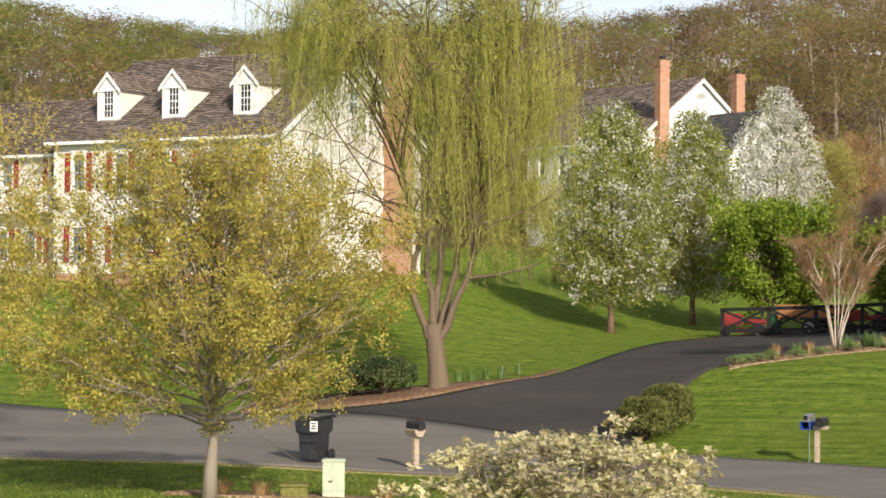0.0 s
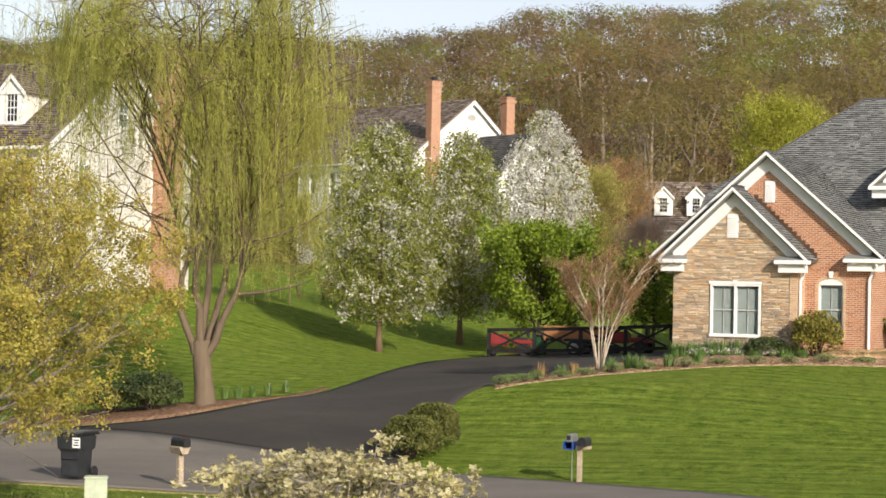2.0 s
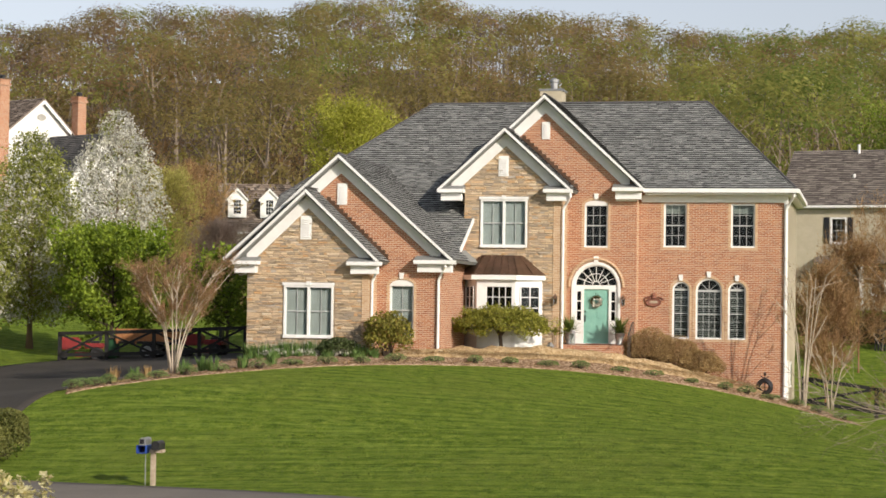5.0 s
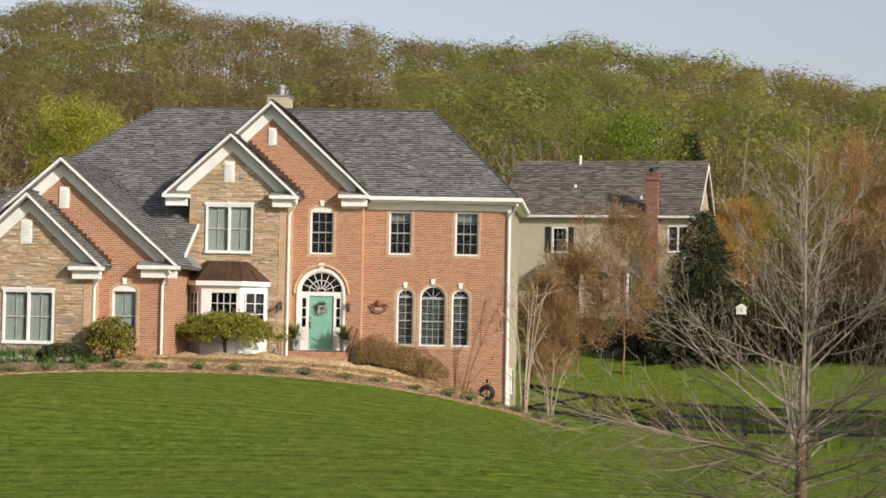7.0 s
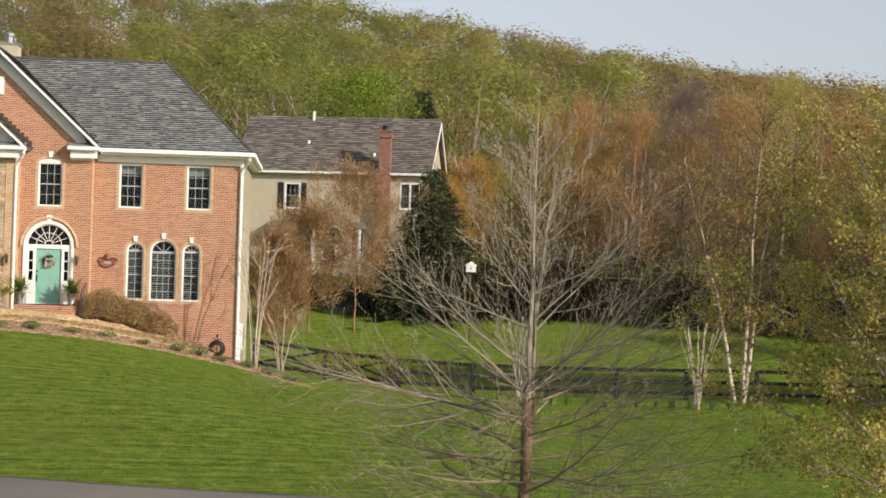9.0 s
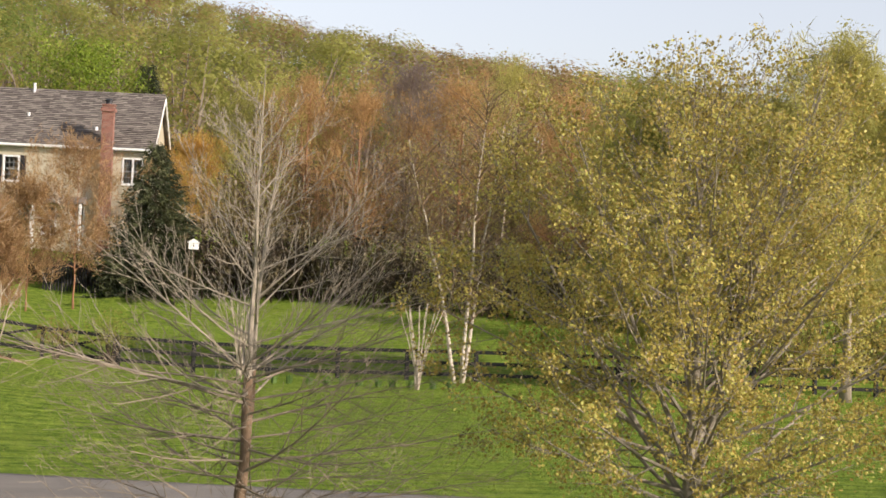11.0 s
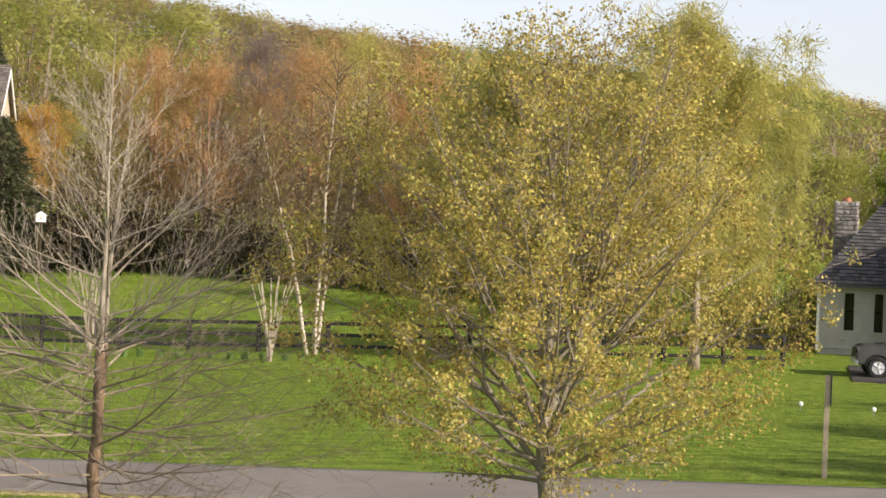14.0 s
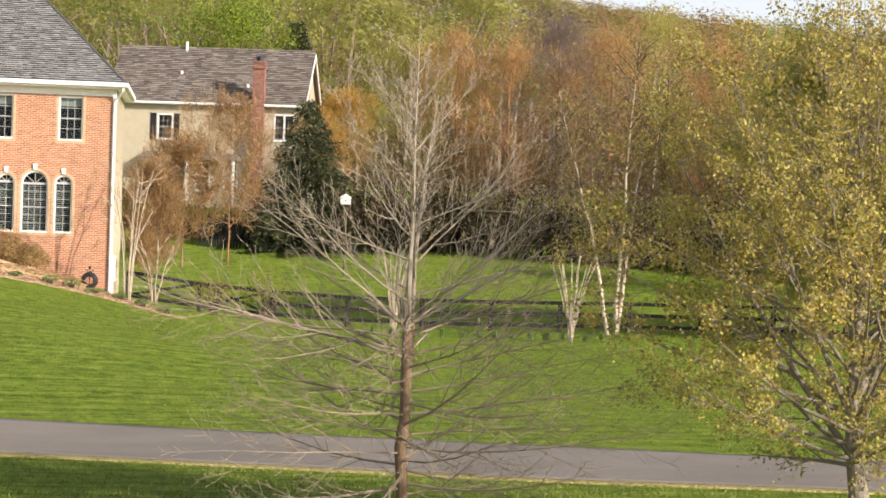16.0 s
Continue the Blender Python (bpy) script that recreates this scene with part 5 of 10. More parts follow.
F_PALM = foliage("palm_leaves", [(0.0, (0.05, 0.09, 0.015)), (0.6, (0.11, 0.18, 0.03)), (1.0, (0.2, 0.27, 0.06))], 0.25, patch=4)
F_GOLDSTRAW = foliage("golden_straw_litter", [(0.0, (0.323, 0.202, 0.088)), (0.5, (0.494, 0.359, 0.187)), (1.0, (0.646, 0.515, 0.330))], 0.2, patch=2)
F_BIRCH = foliage("birch_buds", [(0.0, (0.26, 0.19, 0.06)), (0.5, (0.4, 0.31, 0.1)), (1.0, (0.42, 0.4, 0.12))], 0.3)
F_BULB = foliage("bulb_leaves", [(0.0, (0.060, 0.144, 0.033)), (0.6, (0.120, 0.240, 0.055)), (1.0, (0.204, 0.324, 0.088))], 0.25)
F_STRAW = foliage("dry_stems", [(0.0, (0.26, 0.15, 0.06)), (0.6, (0.42, 0.27, 0.12)), (1.0, (0.55, 0.4, 0.2))], 0.25)
H_OLIVE = foliage("far_olive_crowns", [(0.0, (0.243, 0.186, 0.06978)), (0.5, (0.386, 0.3, 0.1082)), (1.0, (0.543, 0.443, 0.1574))], 0.72, 0.6, 0.11, 0.88)
H_YELLOW = foliage("far_yellow_green_crowns", [(0.0, (0.265, 0.265, 0.06832)), (0.5, (0.42, 0.42, 0.1025)), (1.0, (0.573, 0.56, 0.1525))], 0.72, 0.6, 0.11, 0.88)
H_ORANGE = foliage("orange_twig_haze", [(0.0, (0.3, 0.16, 0.0732)), (0.5, (0.44, 0.26, 0.122)), (1.0, (0.55, 0.36, 0.1952))], 0.4, 0.6, 0.5)
W_TAN = foliage("tan_budding_crowns", [(0.0, (0.343, 0.185, 0.08064)), (0.5, (0.542, 0.31, 0.1293)), (1.0, (0.714, 0.463, 0.2098))], 0.5, 0.6, 0.3, 0.4)
W_OLIVE = foliage("olive_budding_crowns", [(0.0, (0.317, 0.29, 0.08064)), (0.5, (0.489, 0.45, 0.1209)), (1.0, (0.661, 0.608, 0.1928))], 0.5, 0.6, 0.3, 0.4)
F_AMBER = foliage("orange_gold_shoots", [(0.0, (0.42, 0.22, 0.04)), (0.5, (0.56, 0.32, 0.07)), (1.0, (0.68, 0.43, 0.12))], 0.45, 0.6, 0.5)
H_LIME = foliage("lime_crown", [(0.0, (0.276, 0.292, 0.03172)), (0.5, (0.437, 0.454, 0.04758)), (1.0, (0.598, 0.583, 0.09516))], 0.4, 0.6, 0.5, 0.3)
H_GREEN = foliage("far_green_crowns", [(0.0, (0.161, 0.215, 0.04917)), (0.5, (0.269, 0.349, 0.07381)), (1.0, (0.403, 0.484, 0.1148))], 0.72, 0.6, 0.11, 0.88)
H_RUSSET = foliage("far_russet_crowns", [(0.0, (0.286, 0.179, 0.08723)), (0.5, (0.443, 0.286, 0.1391)), (1.0, (0.601, 0.4, 0.1915))], 0.72, 0.6, 0.11, 0.88)
H_BROWN = foliage("far_bare_crowns", [(0.0, (0.2028, 0.1488, 0.1332)), (0.5, (0.3432, 0.258, 0.2284)), (1.0, (0.5148, 0.414, 0.3806))], 0.72, 0.6, 0.11, 0.88)
H_ROSE = foliage("far_rose_crowns", [(0.0, (0.242, 0.068, 0.055)), (0.5, (0.386, 0.134, 0.103)), (1.0, (0.530, 0.229, 0.178))], 0.5, 0.6, 0.11, 0.85)


def far_tree(rng, height, radius, leafy, twiggy, leaf=0.27, first=0.14, limbs=8):
    """One distant tree as numpy triangles: wood and crown apart. Limbs fan up from the trunk; each ends in a lobe of leaves and fine twigs."""
    wv, wf = [], []

    def limb(a, b, r0, r1):
        d = b - a
        s = np.cross(d, rng.normal(size=3))
        s /= np.linalg.norm(s) + 1e-9
        e = np.cross(d / (np.linalg.norm(d) + 1e-9), s)
        k = len(wv)
        for p, r in ((a, r0), (b, r1)):
            for j in range(3):
                an = 2.094 * j
                wv.append(p + s * r * math.cos(an) + e * r * math.sin(an))
        for j in range(3):
            q = (j + 1) % 3
            wf.append((k + j, k + q, k + 3 + q))
            wf.append((k + j, k + 3 + q, k + 3 + j))
    base = np.array([0, 0, -0.5])
    mid = np.array([rng.normal() * 0.3, rng.normal() * 0.3, height * 0.5])
    top = np.array([rng.normal() * 0.7, rng.normal() * 0.7, height * 0.9])
    limb(base, mid, 0.16, 0.11)
    limb(mid, top, 0.11, 0.03)
    tips = []
    count = limbs
    for i in range(count):
        h = first + (0.85 - first) * (i + rng.random()) / count
        st = base + (mid - base) * min(1, h * 2) if h < 0.5 else mid + (top - mid) * (h - 0.5) / 0.4
        a = i * 2.4 + rng.uniform(-0.5, 0.5)
        reach = radius * rng.uniform(0.5, 0.9) * (1.0 if 0.3 < h < 0.65 else 0.62)
        en = st + np.array([math.cos(a) * reach, math.sin(a) * reach, reach * rng.uniform(0.9, 1.7)])
        en[2] = min(en[2], height * rng.uniform(0.84, 0.93))
        limb(st, en, 0.045, 0.012)
        tips.append((st, en, radius * rng.uniform(0.42, 0.6)))
    tips.append((mid, top, radius * 0.45))
    rad = np.array([q[2] for q in tips])
    ends = np.array([q[1] for q in tips])
    starts = np.array([q[0] for q in tips])
    k = rng.choice(len(tips), leafy, p=rad ** 2 / (rad ** 2).sum())
    d0 = rng.normal(size=(leafy, 3))
    d0[:, 2] = np.abs(d0[:, 2]) - 0.25
    d0 /= np.linalg.norm(d0, axis=1)[:, None]
    rr = 1.05 - 0.5 * rng.random(leafy) ** 1.6
    p = ends[k] + d0 * (rr * rad[k])[:, None] * np.array([1, 1, 0.85])
    whole = p - np.array([0, 0, height * 0.55])
    whole /= np.linalg.norm(whole, axis=1)[:, None] + 1e-9
    face = d0 * 0.45 + whole + rng.normal(size=(leafy, 3)) * 0.12
    d = np.cross(face, rng.normal(size=(leafy, 3)))
    d *= (leaf * 0.75 * rng.uniform(0.6, 1.3, leafy) / (np.linalg.norm(d, axis=1) + 1e-9))[:, None]
    e = np.cross(face, d)
    e *= leaf / (np.linalg.norm(e, axis=1)[:, None] + 1e-9)
    tri = np.stack([p - d * 0.6, p + d * 0.6, p + e], 1)
    k = rng.integers(0, len(tips), twiggy)
    t = rng.uniform(0.35, 1.0, twiggy)[:, None]
    p2 = starts[k] + (ends[k] - starts[k]) * t + rng.normal(size=(twiggy, 3)) * 0.2
    go = rng.normal(size=(twiggy, 3)) * 0.45 + np.array([0, 0, 1.0]) + (ends - starts)[k] * 0.2
    go *= (rng.uniform(0.5, 1.0, twiggy) * radius * 0.42 / np.linalg.norm(go, axis=1))[:, None]
    w = rng.normal(size=(twiggy, 3)) * 0.035
    tri2 = np.stack([p2 - w, p2 + w, p2 + go], 1)
    c = np.concatenate([tri, tri2]).reshape(-1, 3)
    return np.array(wv), np.array(wf), c, np.arange(len(c)).reshape(-1, 3)


def hillside():
    rng = np.random.default_rng(8)
    kinds = {"olive": (H_OLIVE, 1.0, 60), "yellow": (H_YELLOW, 1.1, 50), "green": (H_GREEN, 1.1, 40), "russet": (H_RUSSET, 0.9, 80), "brown": (H_BROWN, 0.7, 110), "rose": (H_ROSE, 0.8, 80)}
    bank = {k: [far_tree(rng, 15.0, 4.2, int(680 * v[1]), v[2], 0.3) for _ in range(7)] for k, v in kinds.items()}
    far_bank = {k: [far_tree(rng, 15.0, 4.2, int(460 * v[1]), v[2] // 3, 0.36, 0.14, 5) for _ in range(7)] for k, v in kinds.items()}
    low_bank = {k: [far_tree(rng, 6.5, 3.2, int(170 * v[1]) + 40, v[2] // 3, 0.26, 0.05, 4) for _ in range(4)] for k, v in kinds.items()}
    wood_v, wood_f = [], []
    crowns = {k: ([], [], 0) for k in kinds}

    def place(kind, wv, wf, cv, cf, x, y, z, sx, sz):
        a = rng.uniform(0, 6.283)
        rot = np.array([[math.cos(a) * sx, -math.sin(a) * sx, 0], [math.sin(a) * sx, math.cos(a) * sx, 0], [0, 0, sz]])
        at = np.array([x, y, z])
        wood_v.append(wv @ rot.T + at)
        wood_f.append(wf + count[0])
        count[0] += len(wv)
        V, F, k = crowns[kind]
        V.append(cv @ rot.T + at)
        F.append(cf + k)
        crowns[kind] = (V, F, k + len(cv))
    count = [0]
    d = 150.0
    while d < 372:
        step = 6.6 + (d - 150) * 0.006
        n = int(radians(92) * d / step)
        for i in range(n):
            az = -47 + 92 * (i + rng.random()) / n
            r = d + rng.uniform(-2.5, 2.5)
            x, y = r * math.sin(radians(az)), r * math.cos(radians(az))
            if r < 178 and -30 < az < -9:
                continue
            if r < 190 and rng.random() < 0.3:
                continue
            patch = noise.noise(Vector((x * 0.04, y * 0.03, 0.3))) + 0.45 * noise.noise(Vector((x * 0.06, y * 0.06, 5.3)))
            if -14 < az < 4 and r < 315:
                weights = [0.43, 0.2, 0.01, 0.16, 0.19, 0.01] if patch < 0.2 else [0.44, 0.3, 0.06, 0.1, 0.1, 0.0]
            elif r > 325:
                weights = [0.52, 0.2, 0.03, 0.2, 0.05, 0.0]
            elif 2 < az < 18 and r < 235:
                weights = [0.22, 0.52, 0.16, 0.08, 0.02, 0.0]
            elif patch > 0.1:
                weights = [0.22, 0.52, 0.18, 0.05, 0.03, 0.0]
            elif patch < -0.13:
                weights = [0.28, 0.04, 0.0, 0.36, 0.31, 0.01]
            else:
                weights = [0.4, 0.32, 0.06, 0.12, 0.1, 0.0]
            kind = list(kinds)[rng.choice(6, p=np.array(weights) / sum(weights))]
            wv, wf, cv, cf = (bank if r < 215 else far_bank)[kind][rng.integers(0, 7)]
            z = ground_z(x, y)
            s = min(rng.uniform(0.74, 1.14), (float(skyline(az, r)) * rng.uniform(0.975, 1.02) - z) / 14.0)
            if s < 0.35:
                continue
            place(kind, wv, wf, cv, cf, x, y, z, max(s, 0.65) * rng.uniform(0.95, 1.35), s)
            if rng.random() < 0.5:
                under = ("brown", "olive", "russet")[rng.integers(0, 3)] if kind != "yellow" else "yellow"
                ux_, uy_ = x + rng.uniform(-4, 4), y + rng.uniform(-4, 1)
                q = rng.uniform(0.7, 1.2)
                place(under, *low_bank[under][rng.integers(0, 4)], ux_, uy_, ground_z(ux_, uy_), q, q)
        d += step * 0.95
    names = {"olive": "olive budding crowns of the woods on the hill", "yellow": "yellow-green spring crowns of the hillside woods", "green": "fresh green crowns of the hillside woods", "russet": "russet budding crowns of the hillside woods", "brown": "bare grey-brown crowns of the hillside woods", "rose": "rose-red budding crowns of the hillside woods"}
    ob = new("woods_trunks", array_mesh("woods_trunks", np.concatenate(wood_v), np.concatenate(wood_f), M_BARK_WOODS))
    tagged(ob, "grey-brown trunks of the hillside woods", "woods", kind="stuff")
    for k, (V, F, n) in crowns.items():
        if n:
            tagged(new("woods_crowns", array_mesh("woods_crowns", np.concatenate(V), np.concatenate(F), kinds[k][0])), names[k], "woods", kind="stuff")


M_BARK_WOODS = bark("grey_brown_woodland_bark", (0.15, 0.118, 0.086), (0.3, 0.245, 0.19), 2)
hillside()

# ---- single trees and shrubs ----
def tree_thing(name, m, wood, wood_mat, label, category="tree", group=""):
    t = thing(name, m, label, category, group)
    trunk, branches = wood if isinstance(wood, tuple) else (wood, None)
    part("trunk", trunk, wood_mat, t, smooth=True)
    if branches is not None:
        part("branchwork", branches, wood_mat, t)["kind"] = "stuff"
    return t


def oval(first, radius, peak=0.45):
    """Crown radius by height share for an egg-shaped crown."""
    def f(h):
        u = (h - first) / (1.02 - first)
        u = min(max(u, 0.0), 1.0)
        return radius * (math.sin(math.pi * min(1, u / (2 * peak)) * 0.5 + 0.785 * (1 - u / peak)) if u < peak else math.cos((u - peak) / (1 - peak) * math.pi * 0.46))
    return f


def maple(x, y, height, radius, seed, bunch_n, leaf, label, trunk_r=0.1, fork=0.9, mid=3.0, down=2.2, turn=0.0, stems=6, limbs=60, low_el=8, foliage_mat=F_MAPLE):
    """A low-forked round tree: stems fan out from one place and, with the leader's limbs, fill a round crown."""
    rng, nr = random.Random(seed), np.random.default_rng(seed)
    trunk, wood, sh = Geo(), Geo(), []
    line = [Vector((rng.gauss(0, 0.04), rng.gauss(0, 0.04), height * 0.95 * i / 10)) for i in range(11)]
    line[0] = Vector((0, 0, -0.1))
    trunk.tube(line, [trunk_r * q for q in (1.3, 1.0, 0.62, 0.5, 0.42, 0.35, 0.28, 0.22, 0.16, 0.1, 0.04)], 9)
    up = height - mid

    def room(p, way):
        """How far a limb can go before it leaves the crown."""
        t = 0.0
        while t < 8:
            q = p + way * t
            if (q.x ** 2 + q.y ** 2) / radius ** 2 + ((q.z - mid) / (up if q.z > mid else down)) ** 2 > 1 and t > 0.4:
                break
            t += 0.1
        return t
    for i in range(stems):
        el = radians(rng.uniform(50, 76))
        az = i * 2.39996 + rng.uniform(-0.35, 0.35)
        way = Vector((math.cos(az) * math.cos(el), math.sin(az) * math.cos(el), math.sin(el)))
        p = Vector((0, 0, fork + 0.14 * i))
        sprout(wood, sh, rng, p, way, room(p, way) * rng.uniform(0.94, 1.06), trunk_r * rng.uniform(0.28, 0.4), (13, 6, 2), 0.34, 0.62, 0.08, 0.05)
    for i in range(limbs):
        h = ((i + rng.random() * 0.8) / limbs) ** 1.4
        p = Vector((0, 0, fork + (height * 0.86 - fork) * h))
        el = radians(low_el + (64 - low_el) * h ** 0.7 + rng.gauss(0, 6))
        az = i * 2.39996 + rng.uniform(-0.3, 0.3)
        way = Vector((math.cos(az) * math.cos(el), math.sin(az) * math.cos(el), math.sin(el)))
        sprout(wood, sh, rng, p, way, room(p, way) * rng.uniform(0.88, 1.06), trunk_r * (0.25 - 0.15 * h), (9, 5, 2), 0.36, 0.68, 0.14, 0.08)
    sh = [q for q in sh if (q[1].x ** 2 + q[1].y ** 2) / radius ** 2 + ((q[1].z - mid) / (up if q[1].z > mid else down)) ** 2 < 1.22]
    t = tree_thing("maple_tree", on_ground(x, y, turn, 0.05), (trunk, wood), M_BARK_MAPLE, label)
    leaves("crown", bunches(sh, bunch_n, 2, 0.06, 0.04, nr, radius), leaf, foliage_mat, t, nr, 0.75, 0.2, "gold-olive young leaves")
    return t


M_BARK_MAPLE = bark("grey_maple_bark", (0.15, 0.125, 0.095), (0.38, 0.33, 0.26))
maple(-16.14, 31.06, 6.35, 4.05, 27, 50000, 0.053, "young maple with thin gold-olive spring leaves on the near lawn", 0.12, 1.25, 2.95, 1.55, limbs=84, low_el=7, foliage_mat=F_MAPLE_OLIVE)
maple(12.1, 22.1, 6.8, 3.45, 22, 38000, 0.046, "broad young maple with gold-olive spring leaves beside the street", 0.13, 1.0, 3.4, 2.5, limbs=72, low_el=12)


M_BARK_BARE = bark("tan_twigs", (0.2, 0.16, 0.115), (0.46, 0.4, 0.32))


def bare_tree(x, y, height, radius, seed, label):
    """A trunk that forks at a third of its height; long straight limbs, level below and ever steeper above."""
    rng = random.Random(seed)
    trunk, wood, low_wood, sh = Geo(), Geo(), Geo(), []
    fork = 2.5
    line = [Vector((0, 0, -0.1)), Vector((0.02, 0, 0.5)), Vector((0.0, 0.03, 1.0)), Vector((0.03, 0, 1.5)), Vector((0.0, -0.02, 2.0)), Vector((0.02, 0.0, fork)), Vector((0.06, 0.02, 3.2)), Vector((0.07, 0.0, 4.0)), Vector((0.1, 0.03, 5.0)), Vector((0.08, 0.0, 6.0)), Vector((0.1, 0.0, height))]
    trunk.tube(line[:6], [0.105, 0.075, 0.082, 0.066, 0.073, 0.062], 10)
    wood.tube(line[5:], [0.046, 0.033, 0.023, 0.016, 0.009, 0.003], 7)
    rival = [Vector((0.02, 0, 1.75)), Vector((0.15, 0.03, 2.1)), Vector((0.2, 0.05, 2.6))]
    trunk.tube(rival, [0.045, 0.05, 0.042], 8)
    second = [rival[-1], Vector((0.3, 0.1, 3.4)), Vector((0.62, 0.2, 4.5)), Vector((1.0, 0.28, 5.6))]
    wood.tube(second, [0.034, 0.026, 0.018, 0.005], 6)

    def at(z, stem):
        if z <= stem[0].z:
            return stem[0]
        for a, b in zip(stem, stem[1:]):
            if a.z <= z <= b.z:
                return a.lerp(b, (z - a.z) / (b.z - a.z))
        return stem[-1]
    for i in range(40):
        z = 0.4 + 2.3 * (i + rng.random()) / 40
        el = radians(-9 + 20 * (z / 2.7) + rng.gauss(0, 8))
        az = i * 2.39996 + rng.uniform(-0.4, 0.4)
        way = Vector((math.cos(az) * math.cos(el), math.sin(az) * math.cos(el), math.sin(el)))
        sprout(low_wood, sh, rng, at(z, line), way, radius * rng.uniform(0.7, 1.15), rng.uniform(0.014, 0.026), (13, 6), 0.42, 0.6, 0.14, 0.09, 5)
    for i in range(36):
        z = 2.2 + 3.8 * ((i + rng.random()) / 36) ** 1.3
        el = radians(14 + 28 * min(1, (z - 2.3) / 2.5) + rng.gauss(0, 8))
        az = i * 2.39996 + rng.uniform(-0.4, 0.4)
        stem = second if i % 5 == 2 and z < 5.4 else line
        way = Vector((math.cos(az) * math.cos(el), math.sin(az) * math.cos(el), math.sin(el)))
        ln = radius * max(0.16, 1.12 - 0.27 * (z - 2.3)) * rng.uniform(0.75, 1.12)
        sprout(wood, sh, rng, at(z, stem), way, ln, 0.014 * (1.2 - 0.15 * (z - 2.5)), (11, 7), 0.38, 0.62, 0.3, 0.1, 5)
    t = tree_thing("bare_tree", on_ground(x, y, 40, 0.05), (trunk, None), M_BARK_BROWN, label)
    part("branchwork", wood, M_BARK_BARE, t, "pale upswept branches")["kind"] = "stuff"
    part("low_branchwork", low_wood, M_BARK_LOW, t, "darker level lower branches")["kind"] = "stuff"
    return t


M_BARK_LOW = bark("brown_grey_twigs", (0.15, 0.115, 0.08), (0.4, 0.33, 0.25))
bare_tree(7.05, 24.6, 6.6, 3.2, 31, "leafless young tree with fine pale upswept twigs beside the street")


def willow(x, y, height, seed):
    """A weeping willow: five rising stems, arching branches and long curtains of shoots, longest on its eastern half."""
    rng, nr = random.Random(seed), np.random.default_rng(seed)
    t = thing("willow_tree", on_ground(x, y, 21, 0.1), "large weeping willow with hanging yellow-green shoots", "tree")
    g = Geo()
    g.tube([(0, 0, -0.2), (0.02, 0, 0.2), (-0.03, 0, 0.8), (-0.1, 0, 1.4), (-0.12, 0, 2.0)], [0.5, 0.33, 0.28, 0.27, 0.27], 14)
    stems = [
        [(-0.3, 0, 1.6), (-0.8, 0.2, 3.1), (-0.6, 0.3, 4.7), (-1.3, 0.4, 7.2), (-2.6, 0.5, 9.4), (-3.7, 0.5, 10.9)],
        [(-0.15, -0.1, 1.8), (-0.35, -0.3, 4.0), (-0.2, -0.4, 7.0), (-0.6, -0.6, 10.0), (-1.0, -0.8, 12.2)],
        [(0.02, 0.1, 1.7), (0.5, 0.5, 3.6), (1.0, 0.8, 6.0), (1.5, 1.0, 9.0), (1.8, 1.2, 11.5)],
        [(0.05, -0.1, 1.6), (0.85, -0.4, 3.4), (1.25, -0.8, 5.5), (1.9, -1.2, 8.0), (2.4, -1.4, 10.0)],
        [(-0.1, 0.2, 1.8), (0.1, 1.2, 5.0), (0.2, 2.2, 8.0), (0.1, 3.0, 11.0)],
    ]
    ends = []
    for si, stem in enumerate(stems):
        pts = [Vector(p) for p in stem]
        fine = []
        for a, b in zip(pts, pts[1:]):
            fine += [a.lerp(b, q / 4) + rand_dir(rng) * 0.06 * (q > 0) for q in range(4)]
        fine.append(pts[-1])
        m = len(fine)
        g.tube(fine, [0.12 * (1 - q / (m - 1)) ** 1.4 + 0.012 for q in range(m)], 7, False)
        for j in range(25):
            k = int(m * rng.uniform(0.3, 0.99))
            q = fine[min(k, m - 1)]
            an = math.atan2(q.y, q.x) + rng.uniform(-1.5, 1.5)
            rho = rng.uniform(0.2, 1.0) ** (0.55 if math.cos(an) < 0 else 0.8)
            ex = math.cos(an) * rho * (6.1 if math.cos(an) < 0 else 4.6)
            ey = math.sin(an) * rho * 4.6
            ez = 8.4 + (height - 8.4) * math.sqrt(max(0.0, 1 - 0.9 * rho ** 2)) * rng.uniform(0.8, 1.05)
            if j % 3 == 0:
                ez = min(ez, q.z + rng.uniform(0.8, 2.6))
                ex, ey = ex * 0.75, ey * 0.75
            tip = Vector((ex, ey, max(ez, q.z - 0.6)))
            br = curve_points(q, q.lerp(tip, 0.5) + Vector((0, 0, rng.uniform(0.2, 1.2))), tip, 6)
            br = [p + rand_dir(rng) * 0.12 * (c > 0) for c, p in enumerate(br)]
            g.tube(br, [0.04, 0.034, 0.028, 0.023, 0.018, 0.013, 0.008], 5, False)
            for _ in range(6):
                s0 = br[rng.randrange(2, 7)]
                an2 = rng.uniform(0, 6.283)
                ln = rng.uniform(0.5, 1.5)
                e = s0 + Vector((math.cos(an2) * ln, math.sin(an2) * ln, rng.uniform(0.0, 0.7) * ln))
                sb = curve_points(s0, s0.lerp(e, 0.5) + Vector((0, 0, 0.3)), e, 3)
                g.tube(sb, [0.02, 0.016, 0.012, 0.008], 4, False)
                ends += sb[1:]
            ends += br[2:]
